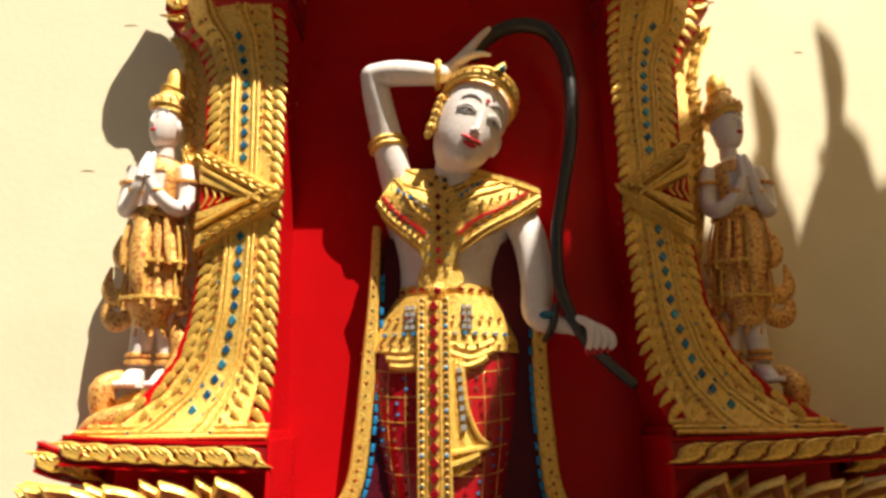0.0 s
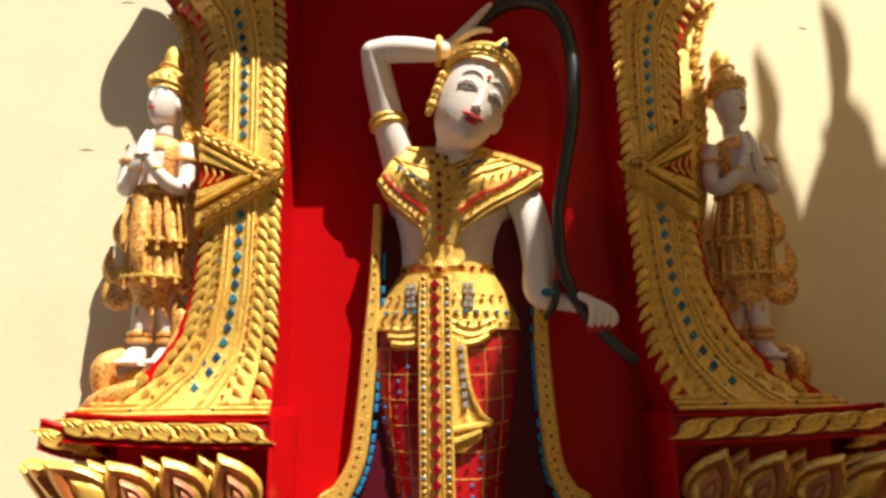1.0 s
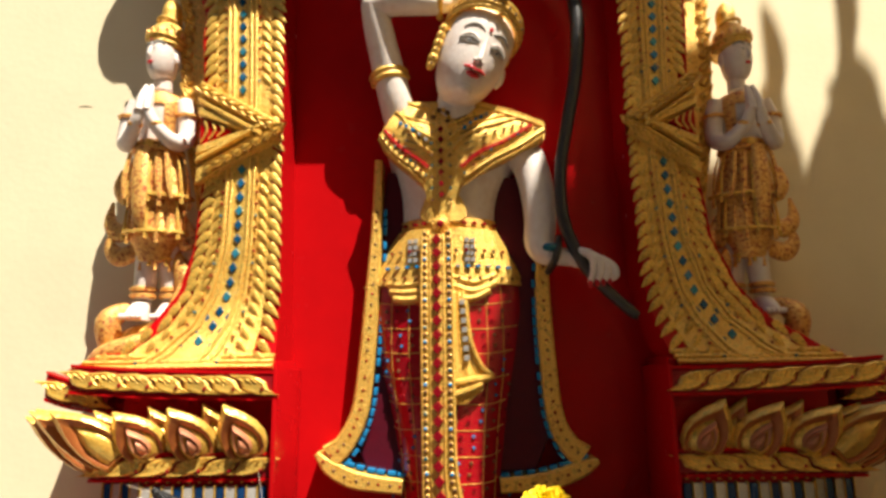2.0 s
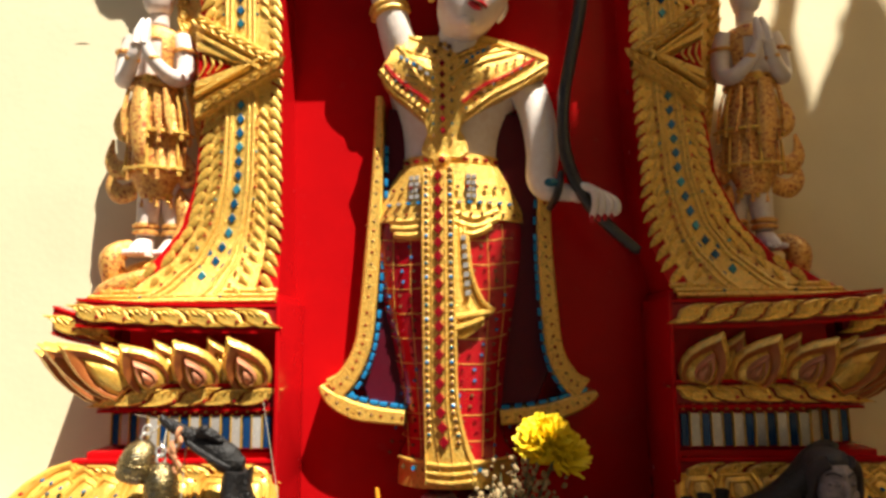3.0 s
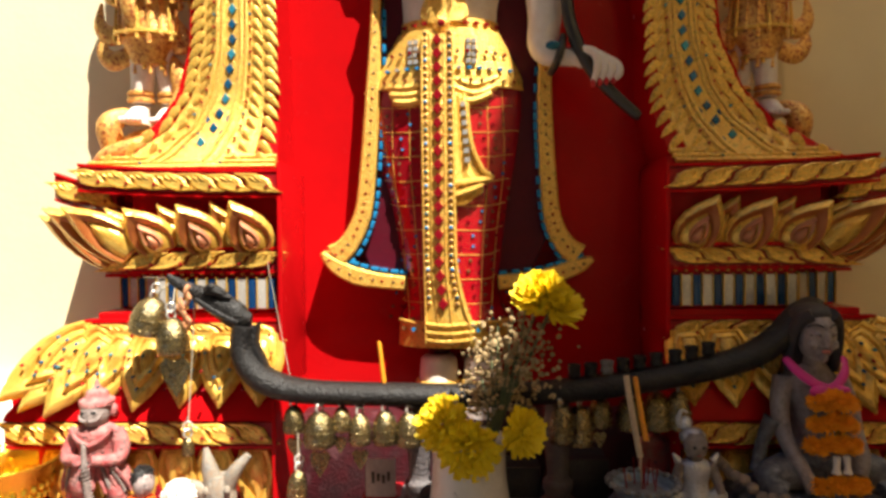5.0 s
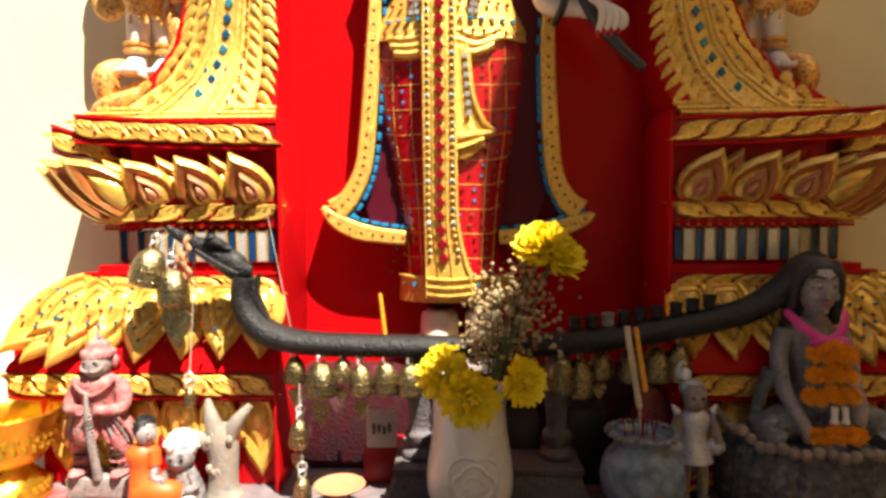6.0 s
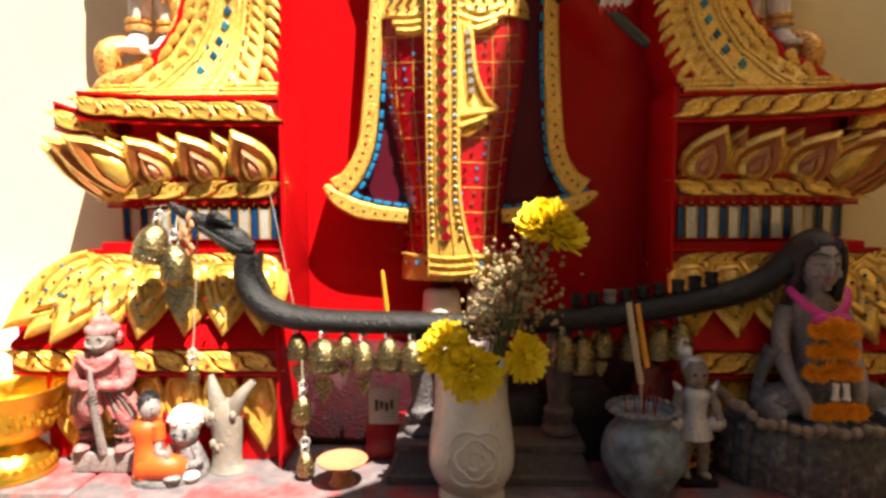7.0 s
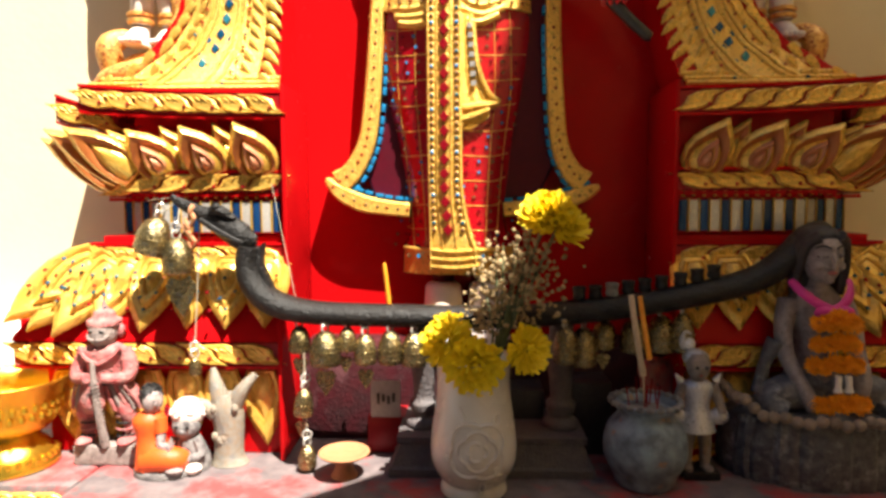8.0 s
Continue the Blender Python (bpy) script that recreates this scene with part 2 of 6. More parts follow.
# plinth moulding in a paler tone than the wall above
b = Build()
b.box(-5, -0.86, WALL_Y - 0.045, WALL_Y - 0.002, 0.0, 0.82, 0, 0.008)
b.box(-5, -0.88, WALL_Y - 0.075, WALL_Y - 0.046, 0.0, 0.775, 0, 0.008)
thing("trim", "paler plaster plinth moulding along the temple wall", "wall trim", b, [material("pale_plinth_tone", (0.82, 0.79, 0.70), 0.6, second=(0.74, 0.70, 0.60), scale=8, bump=0.15, bump_scale=40, k=1)], "structure")

for x0, x1, zz in ((-0.90, -0.862, 1.93), (-0.84, -0.80, 2.345), (0.915, 0.94, 2.22)):
    b = Build()
    b.tube([(x0, WALL_Y + 0.0002, zz, 0.0006), ((x0 + x1) / 2, WALL_Y, zz + 0.002, 0.0014), (x1, WALL_Y + 0.0002, zz - 0.001, 0.0006)], 0, 6, 3)
    part("crack", b, [material("dark_crack", (0.25, 0.2, 0.12), 0.9)], wall, "short dark hairline crack")

# unseen hall to the south-east; its gable edge is shaped to throw the shade
SHADE = 1.6
def thrown(x, z, d=SHADE):
    """Where the sun's ray to (x, z) on the temple wall passes d in front of it."""
    return x + 0.80 * d, WALL_Y - d, z + 2.6 * d
# Outline set point by point to fit where shade falls on the shrine.
GABLE = [(-0.80, -0.80), (-0.60, -0.58), (-0.42, -0.34), (-0.20, -0.06), (-0.10, 0.10), (0.05, 0.38), (0.12, 0.70), (0.155, 0.97), (0.175, 1.25), (0.200, 1.42), (0.210, 1.70), (0.262, 1.70), (0.268, 1.47), (0.295, 1.47), (0.31, 1.72), (0.60, 1.76), (0.80, 1.72), (0.86, 1.69), (0.90, 1.74), (1.05, 1.86), (1.5, 1.95)]
hall = thing("temple_hall", "unseen tall white temple hall, its gable edge stepped to shape the shade", "building")
top = [thrown(x, z) for x, z in GABLE]
b = Build()
outline = [(top[0][0], 0.0)] + [(x, z) for x, y, z in top] + [(top[-1][0] + 5.0, top[-1][2] + 3.2), (top[-1][0] + 5.0, 0.0)]
b.slab(outline, top[0][1] - 0.3, top[0][1], 0, 0.01)
part("wall", b, [CREAM], hall)
FINIALS = (((0.798, 2.17, 0.003), (0.810, 2.10, 0.018), (0.817, 2.00, 0.026), (0.805, 1.92, 0.022), (0.800, 1.82, 0.035), (0.790, 1.72, 0.060), (0.790, 1.60, 0.060)),
           ((0.981, 2.30, 0.003), (1.002, 2.23, 0.022), (1.005, 2.13, 0.028), (0.990, 2.02, 0.022), (0.995, 1.93, 0.052), (0.988, 1.85, 0.066), (0.972, 1.78, 0.090), (0.960, 1.70, 0.110)))
for rows in FINIALS:
    b = Build()
    b.tube([(*thrown(x, z), r) for x, z, r in rows], 0, 10, 5, None, 0.6)
    for i in (-3, -4):
        px, py, pz = thrown(rows[i][0] - rows[i][2] * 0.9, rows[i][1])
        b.tube([(px + 0.01, py, pz - 0.03, 0.012), (px - 0.008, py, pz, 0.009), (px - 0.012, py, pz + 0.022, 0.002)], 0, 8, 3)
    part("roof_finial", b, [GOLD], hall, "gilded flame-shaped roof finial")

# unseen walls added behind the camera to close the place and block skylight
FAR = material("skylight_block_wall", (0.09, 0.095, 0.10), 0.9, second=(0.06, 0.065, 0.07), scale=2, bump=0.3, bump_scale=10, k=1)
for name, x0, x1, y0, y1 in (("sky_screen_south", -7, 7, -5.8, -5.5), ("sky_screen_west", -7.3, -7, -5.5, 1.55), ("sky_screen_east", 7, 7.3, -5.5, 1.55)):
    b = Build()
    b.box(x0, x1, y0, y1, 0, 8.0, 0)
    thing(name, "tall dark unseen wall added to block skylight", "wall", b, [FAR], "structure")

# ---- red niche ----
b = Build()
b.box(-0.42, 0.52, PANEL_Y, WALL_Y - 0.002, 0.56, 2.62, 0)
niche = thing("niche", "shallow shrine niche with a glossy red back panel", "niche", b, [RED])
# Canopy stays out of view; its front edge is set by the shade line.
b = Build()
b.slab([(-0.34, 2.44), (0.40, 2.44), (0.40, 2.62), (0.25, 2.8), (0.035, 3.0), (-0.18, 2.8), (-0.34, 2.62)], 0.888, WALL_Y - 0.002, 0, 0.02)
part("canopy", b, [GOLD], niche, "unseen gilded canopy over the niche, placed by the shade it throws")
# Overhang added above the view to keep sun off the panel's right side.
b = Build()
b.box(0.402, 0.68, 0.86, WALL_Y - 0.003, 2.505, 2.62, 0, 0.01)
part("shade_eave", b, [GOLD], niche, "unseen gilded overhang added to shade the panel beside the statue")
# Unseen overhang; its rounded knob is shaped to throw the wall's round shadow.
b = Build()
b.box(-0.60, -0.342, 1.00, WALL_Y - 0.003, 2.505, 2.62, 0, 0.01)
b.stack([(-0.605, 1.03, 2.50, 0.02, 0.02), (-0.630, 1.02, 2.56, 0.066, 0.04), (-0.635, 1.02, 2.62, 0.078, 0.045), (-0.622, 1.02, 2.69, 0.060, 0.035), (-0.630, 1.02, 2.74, 0.030, 0.02), (-0.635, 1.02, 2.79, 0.004, 0.004)], 0, 18)
part("shade_eave", b, [GOLD], niche, "unseen gilded overhang with a rounded knob, added for its shadow on the wall")

# ---- shelf ----
SHELF = material("worn_red_grey_cement", (0.19, 0.15, 0.15), 0.7, second=(0.10, 0.08, 0.085), scale=16, amount=0.8, bump=0.5, bump_scale=60,
                 grime=(0.36, 0.05, 0.05), grime_scale=6, grime_cut=(0.50, 0.62), k=2)
SHELF_Z = 0.57
b = Build()
b.box(-0.66, 0.95, 0.50, PANEL_Y - 0.002, 0.42, SHELF_Z, 0, 0.012)
b.box(-1.02, -0.662, 0.80, WALL_Y - 0.08, 0.42, SHELF_Z, 0, 0.012)
b.box(-0.9, 0.9, 0.60, WALL_Y - 0.08, 0.0, 0.418, 0, 0.01)
shelf = thing("offering_shelf", "worn grey cement offering shelf with flaking red paint", "shelf", b, [SHELF])

# ---- pedestals on both sides of the niche ----
LEAF = {s: leaf_mesh("leaf", GOLD_PIECE, 0.30, 0.42, 0.16 * s) for s in (-1, 1)}
# Red-brown tint: petal shade painted into the grooves and inner slopes.
PETAL_SHADE = material("russet_petal_shade", (0.42, 0.13, 0.025), 0.45, metal=0.25, second=(0.30, 0.05, 0.015), scale=30, bump=0.2, bump_scale=14, k=0.15)
PETAL = {s: leaf_mesh("petal", GOLD_PIECE, 0.30, 0.46, 0.10 * s, True, PETAL_SHADE, True) for s in (-1, 1)}
BLUE = material("blue_mirror_mosaic", (0.012, 0.12, 0.27), 0.12, metal=0.25, second=(0.02, 0.18, 0.30), scale=60, bump=0.05, rand=0.5, k=0.1)
GREEN = material("green_mirror_mosaic", (0.03, 0.24, 0.34), 0.12, metal=0.3, second=(0.05, 0.2, 0.25), scale=60, bump=0.05, rand=0.5, k=0.1)
SILVER = material("silver_mirror_mosaic", (0.60, 0.57, 0.53), 0.24, metal=0.35, second=(0.44, 0.40, 0.34), scale=60, bump=0.05, rand=0.25, k=0.1)
RUBY = material("red_mirror_mosaic", (0.42, 0.01, 0.02), 0.12, metal=0.3, second=(0.3, 0.0, 0.02), scale=60, bump=0.05, rand=0.3, k=0.1)
GEM_BLUE, GEM_GREEN, GEM_RED = diamond_mesh("gem", BLUE), diamond_mesh("gem", GREEN), diamond_mesh("gem", RUBY)
NAVY = material("dark_blue_mosaic", (0.008, 0.045, 0.15), 0.14, metal=0.2, second=(0.012, 0.07, 0.18), scale=60, bump=0.05, rand=0.4, k=0.1)
TILE_BLUE, TILE_SILVER, TILE_GOLD = block_mesh("tile", NAVY), block_mesh("tile", SILVER), block_mesh("tile", GOLD_PIECE)
PLAIN = {s: leaf_mesh("petal", GOLD_PIECE, 0.26, 0.46, 0.06 * s, True, GROOVE_SHADE) for s in (-1, 1)}
PINKISH = material("pink_gold_inlay", (0.62, 0.22, 0.12), 0.4, metal=0.2, second=(0.5, 0.25, 0.08), scale=50, rand=0.3, k=0.1)
CORE = {s: leaf_mesh("petal", PINKISH, 0.30, 0.46, 0.10 * s) for s in (-1, 1)}
TOOTH = {s: tooth_mesh("leaf", GOLD_PIECE, 0.25 * s) for s in (-1, 1)}
SLAB = {s: slab_mesh("leaf", GOLD_PIECE, s) for s in (-1, 1)}
rng = random.Random(4)


def leaf_band(parent, x0, x1, z0, z1, y, s, step=0.056, bow=0.0, thick=0.010):
    """Row of slanting carved leaves between two heights on a band's front, a red dot in each gap."""
    n = max(1, round(abs(x1 - x0) / step))
    h = z1 - z0
    wide = abs(x1 - x0) / n
    for i in range(n):
        u = (i + 0.5) / n
        x = x0 + (x1 - x0) * u
        z = z0 + bow * u * u
        piece("leaf", SLAB[s], parent, put(x, y, z + 0.02 * h, rng.uniform(-3, 3), wide, h * 0.96, thick / 0.28))
        piece("gem", GEM_RED, parent, put(x + wide * 0.3, y - thick * 0.6, z + 0.3 * h, 0, 0.008, 0.008, 0.012))


def pedestal(s, inner, label):
    """Stepped pedestal with set-back outer corners; s = -1 west, 1 east; inner: where its inner face stands."""
    o = thing("pedestal", label, "pedestal")
    X = lambda u: inner + s * u
    span = lambda u0, u1: (min(X(u0), X(u1)), max(X(u0), X(u1)))
    for u0, u1, y, z0, z1 in ((0, 0.300, 1.005, 1.09, 1.30), (0.3005, 0.375, 1.048, 1.09, 1.285), (0, 0.248, 0.997, 1.00, 1.09), (0.2485, 0.345, 1.040, 1.00, 1.09), (0, 0.37, 0.996, 0.95, 1.00), (0, 0.44, 0.985, 0.84, 0.95), (0, 0.52, 0.950, 0.74, 0.84), (0, 0.47, 0.952, SHELF_Z, 0.74)):
        b = Build()
        b.box(*span(u0, u1), y, WALL_Y - 0.003, z0 + 0.001, z1 - 0.001, 0, 0.003)
        part("step", b, [RED], o, "red painted step")
    for y, z0, z1 in ((0.968, 0.845, 1.284), (0.912, SHELF_Z + 0.001, 0.843)):
        b = Build()
        b.box(*span(-0.012, -0.0035), y, PANEL_Y - 0.003, z0, z1, 0, 0.002)
        part("side_panel", b, [RED], o, "glossy red inner side")
    b = Build()
    b.rings([[(X(-0.002), y, z), (X(w), y, z), (X(w), 1.02, z), (X(-0.002), 1.02, z)] for y, z, w in ((0.916, 0.802, 0.515), (0.919, 0.815, 0.51), (0.948, 0.875, 0.46), (0.980, 0.94, 0.40))], 0)
    part("slope", b, [RED], o, "sloping red painted base", angle=20)
    # leaf-carved ledges, the upper ones bowed up towards their tips
    for name, u0, u1, y, z0, z1, bow, way in (("ledge", -0.003, 0.392, 0.972, 1.232, 1.274, 0.016, s), ("tip", 0.34, 0.468, 1.018, 1.208, 1.252, 0.026, s), ("ledge", -0.003, 0.300, 0.985, 1.084, 1.122, 0.0, -s), ("ledge", 0.3005, 0.372, 1.030, 1.076, 1.114, 0.0, -s),
                                              ("ledge", -0.003, 0.39, 0.980, 0.943, 0.98, 0.0, s), ("ledge", -0.003, 0.515, 0.922, 0.755, 0.80, 0.0, s)):
        b = Build()
        cols = [(u0 + (u1 - u0) * i / 10, bow * (i / 10) ** 2) for i in range(11)]
        b.rings([[(X(u), y, z0 + w), (X(u), WALL_Y - 0.006, z0 + w), (X(u), WALL_Y - 0.006, z1 + w), (X(u), y + 0.003, z1 + w), (X(u), y, z1 + w - 0.003)] for u, w in cols], 0)
        led = part(name, b, [DEEP_RED], o)
        for za in (z1 + 0.0005, z0 - 0.0075):
            b = Build()
            b.rings([[(X(u), y - 0.002, za + w), (X(u), y + 0.02, za + w), (X(u), y + 0.02, za + w + 0.006), (X(u), y - 0.002, za + w + 0.006)] for u, w in cols], 0)
            part("red_line", b, [RED], led)
        leaf_band(led, X(u0 + 0.008), X(u1), z0 + 0.002, z1 - 0.002, y, way, 0.056, bow)
    # lotus petals under the top ledge, leaning outwards, large and small by turns
    for i in range(6):
        u = 0.040 + 0.0475 * i
        big = i % 2 == 0
        turn = s * (15 + 3 * i)
        piece("petal", PETAL[s], o, put(X(u), 0.992 if big else 1.004, 1.120, turn, 0.094 if big else 0.062, 0.112, 0.06, lean=16 if big else 10))
        if big:
            piece("petal", CORE[s], o, put(X(u + 0.004), 0.976, 1.128, turn, 0.036, 0.058, 0.05, lean=16))
        piece("gem", GEM_RED, o, put(X(u + 0.022), 0.990, 1.135, 0, 0.009, 0.010, 0.02))
    for u, y, z, turn, wide, tall in ((0.290, 0.985, 1.116, 46, 0.080, 0.158), (0.320, 0.998, 1.112, 50, 0.062, 0.172), (0.345, 1.030, 1.104, 42, 0.082, 0.165), (0.365, 1.045, 1.100, 48, 0.070, 0.165)):
        piece("petal", PETAL[s], o, put(X(u), y, z, s * turn, wide, tall, 0.06, lean=12))
    # blue and silver mosaic strip, its outer part set back
    for ua, ub, y, n in ((0.004, 0.246, 0.994, 12), (0.252, 0.342, 1.037, 5)):
        pitch = (ub - ua) / n
        for i in range(n):
            u = ua + pitch * (i + 0.5)
            piece("tile", TILE_BLUE if i % 2 == 0 else TILE_SILVER, o, put(X(u), y, 1.036, rng.uniform(-1.5, 1.5), pitch * (0.66 if i % 2 == 0 else 0.88), 0.060, 0.012))
            piece("tile", TILE_GOLD, o, put(X(u + pitch / 2), y, 1.037, 0, 0.0022, 0.064, 0.016))
            piece("tile", TILE_GOLD, o, put(X(u), y - 0.001, 1.078, 0, 0.004, 0.012, 0.010))
    # hanging petals over the base
    for i, (u, turn, long) in enumerate(((0.030, 2, 0.150), (0.098, 4, 0.150), (0.168, 7, 0.152), (0.240, 12, 0.158), (0.300, 22, 0.172), (0.335, 34, 0.190), (0.356, 44, 0.200), (0.368, 54, 0.205))):
        piece("petal", PLAIN[s], o, put(X(u), 0.985 - 0.008 * (i % 2), 0.958, 180 - s * turn, 0.102, long * 0.98, 0.060, lean=27))
        piece("petal", PLAIN[s], o, put(X(u), 0.970 - 0.008 * (i % 2), 0.948, 180 - s * turn, 0.058, long * 0.64, 0.050, lean=27))
        r = radians(turn)
        for k, (du, dz, gm) in enumerate(((0, 0.040, GEM_GREEN), (-0.028, 0.035, GEM_RED), (0.028, 0.035, GEM_BLUE), (0, 0.080, GEM_BLUE), (-0.026, 0.065, GEM_GREEN), (0.026, 0.07, GEM_RED), (-0.016, 0.10, GEM_GREEN), (0.014, 0.105, GEM_RED))):
            lx, lz = s * (du * math.cos(r) + dz * math.sin(r)), -dz * math.cos(r) + du * math.sin(r)
            piece("gem", gm, o, put(X(u) + lx, 0.962 - 0.50 * dz - 0.008 * (i % 2), 0.958 + lz * 0.9, 0, 0.006, 0.007, 0.03))
    # lowest band of triangles
    for i in range(6):
        u = 0.04 + 0.076 * i
        piece("petal", PLAIN[s], o, put(X(u), 0.948, 0.740, 180, 0.085, 0.15, 0.05))
        piece("gem", GEM_RED, o, put(X(u + 0.038), 0.948, 0.655, 0, 0.022, 0.04, 0.03))
        piece("gem", GEM_GREEN, o, put(X(u), 0.943, 0.69, 0, 0.010, 0.010, 0.02))
    return o


leaf_band(shelf, -0.665, -1.0, 0.512, 0.560, 0.798, -1, 0.042)
pedestal(-1, -0.325, "red and gold stepped pedestal with lotus petals in sunlight")
pedestal(1, 0.440, "red and gold stepped pedestal with lotus petals in shade")


# ---- gilded pilasters ----
def pilaster(s, inside, outside, label):
    """Carved gilded pilaster, flaring at cap and foot; inside and outside: tables of (z, x) of its two edges."""
    o = thing("pilaster", label, "pilaster")
    front = lambda z: 1.045 - 0.045 * max(0.0, (1.46 - z) / 0.17) ** 2 - 0.05 * max(0.0, (z - 2.12) / 0.17) ** 2
    at = lambda u, z: lerp(inside, z) + (lerp(outside, z) - lerp(inside, z)) * u
    zs = [1.285 + (2.30 - 1.285) * i / 60 for i in range(61)]
    b = Build()
    def back(u, z):
        """Depth of the face, its outer corner set back towards the cap."""
        k = max(0.0, min(1.0, (z - 2.02) / 0.2)) * max(0.0, (u - 0.35) / 0.65) ** 2
        return front(z) + (1.09 - front(z)) * k
    us = [0, 0.4, 0.6, 0.8, 1.0]
    b.rings([[(at(u, z), back(u, z), z) for u in us] + [(at(1, z), WALL_Y - 0.003, z), (at(0, z), WALL_Y - 0.003, z)] for z in zs], 0)
    part("body", b, [RED], o, "red painted core", angle=60)
    b = Build()
    prof = ((0.13, 0.003), (0.28, 0.003), (0.30, 0.007), (0.50, 0.007), (0.70, 0.007), (0.72, 0.003), (0.84, 0.003), (0.85, -0.004), (0.50, -0.004), (0.12, -0.004))
    b.rings([[(at(u, z), back(u, z) - d, z) for u, d in prof] for z in zs], 0)
    part("face", b, [GOLD], o)
    for u in (0.325, 0.385, 0.60, 0.66):
        b = Build()
        b.tube([(at(u, z), back(u, z) - 0.007, z, 0.005) for z in zs[1:]], 0, 8, 1)
        part("rib", b, [GOLD], o)
    # carved teeth along the edges, dots beside the ribs
    z = 1.298
    k = 0
    while z < 2.262:
        band = 1.70 < z < 1.885
        w = abs(at(1, z) - at(0, z)) / 0.18
        y = front(z)
        for u, turn, size in ((0.075, 128, 0.040), (0.20, 136, 0.030), (0.76, 222, 0.030), (0.88, 230, 0.040)):
            if band and u > 0.1:
                continue
            fit = min(1.0, w)
            piece("leaf", TOOTH[s if u > 0.5 else -s], o, put(at(u, z) + (0.010 * s if u < 0.5 else -0.010 * s), back(u, z) - 0.003, z + 0.016, (-s) * (turn - 180) + 180 + rng.uniform(-5, 5), size * 0.68, size * fit * 1.04, 0.014))
        if not band:
            for u in (0.285, 0.70):
                piece("gem", (GEM_RED, GEM_GREEN)[k % 4 == 0], o, put(at(u, z), back(u, z) - 0.007, z, 0, 0.007, 0.007, 0.02))
        z += 0.0255
        k += 1
    z = 1.34
    k = 0
    while z < 2.22:
        if not 1.72 < z < 1.86:
            y = front(z)
            piece("gem", (GEM_GREEN, GEM_BLUE)[k % 3 > 0], o, put(at(0.49, z), back(0.49, z) - 0.006, z, rng.uniform(-6, 6), 0.019, 0.025, 0.02))
            if z < 1.42:
                for du in (-0.09, 0.09):
                    piece("gem", GEM_BLUE, o, put(at(0.49 + du, z - 0.012), y - 0.006, z - 0.012, 0, 0.016, 0.02, 0.02))
        z += 0.0305
        k += 1
    # low mouldings along the foot
    for k in range(3):
        z0 = 1.285 + 0.010 * k
        b = Build()
        b.tube([(at(u, z0 + 0.004), front(z0) - 0.004 + 0.002 * k, z0 + 0.004, 0.0052) for u in (0.0, 0.25, 0.5, 0.75, 0.98)], 0, 8, 2)
        part("foot_band", b, [GOLD], o)
    # chevron band at the middle
    def chevron(z_out, z_in, thick, y, u0, name, mat):
        b = Build()
        pts = []
        for up in (1, -1):
            zc = 1.79
            e = [(at(1.02, zc), zc + up * z_out), (at(u0, zc), zc + up * z_in)]
            q = [(e[1][0], e[1][1] - up * thick), (e[0][0], e[0][1] - up * thick)]
            b.slab(e + q, y, 1.05, 0, 0.004)
        return part(name, b, [mat], o)
    chevron(0.118, 0.018, 0.038, 1.022, 0.0, "chevron", GOLD)
    chevron(0.074, -0.004, 0.012, 1.014, 0.22, "chevron", GOLD)
    chevron(0.055, 0.012, 0.020, 1.018, 0.34, "chevron", GOLD)
    b = Build()
    b.slab([(at(1.0, 1.79), 1.825), (at(0.6, 1.79), 1.79), (at(1.0, 1.79), 1.755)], 1.026, 1.045, 0, 0.003)
    part("triangle", b, [RED], o)
    for i in range(3):
        b = Build()
        b.tube([(at(0.74 + 0.1 * i, 1.79), 1.024, 1.79 + 0.006 * (i + 2), 0.0025), (at(0.7 + 0.1 * i, 1.79), 1.022, 1.79, 0.0025), (at(0.78 + 0.1 * i, 1.79), 1.024, 1.79 - 0.006 * (i + 2), 0.0025)], 0, 6, 2)
        part("rib", b, [GOLD], o)
    for up in (1, -1):
        for i in range(8):
            u = 0.08 + 0.118 * i
            piece("leaf", LEAF[s], o, put(at(u, 1.79), 1.022, 1.79 + up * (0.0 + 0.100 * u), s * (up * 64), 0.024, 0.036, 0.035))
    # cap ledges
    for z0, z1, y, grow, mat in ((2.262, 2.282, 0.978, 0.012, GOLD), (2.284, 2.296, 0.984, 0.004, RED), (2.298, 2.345, 0.965, 0.02, GOLD), (2.347, 2.362, 0.975, 0.01, RED), (2.364, 2.50, 0.985, 0.0, GOLD)):
        b = Build()
        xi, xo = at(0, 2.29) - s * 0.004, at(1, 2.29) + s * grow
        xm = xi + (xo - xi) * 0.55
        b.box(min(xi, xm), max(xi, xm), y, WALL_Y - 0.004, z0, z1, 0, 0.004)
        b.box(min(xm + s * 0.001, xo), max(xm + s * 0.001, xo), 1.07, WALL_Y - 0.004, z0, z1, 0, 0.004)
        led = part("cap_ledge", b, [DEEP_RED if mat is GOLD and z1 < 2.4 else mat], o)
        if mat is GOLD and z1 < 2.4:
            leaf_band(led, xi, xm, z0, z1, y, s, 0.04)
            leaf_band(led, xm + s * 0.004, xo, z0, z1, 1.07, s, 0.04)
    # leafy wing behind the neck
    b = Build()
    wing = lambda z: at(1, z) + s * (0.075 - 0.06 * ((z - 1.95) / 0.35) ** 2)
    ws = [1.62 + 0.62 * i / 16 for i in range(17)]
    b.rings([[(at(0.9, 1.9), 1.10, z), (wing(z), 1.10, z), (wing(z), WALL_Y - 0.005, z), (at(0.9, 1.9), WALL_Y - 0.005, z)] for z in ws], 0)
    w = part("wing", b, [GOLD], o)
    for i in range(18):
        z = 1.64 + 0.033 * i
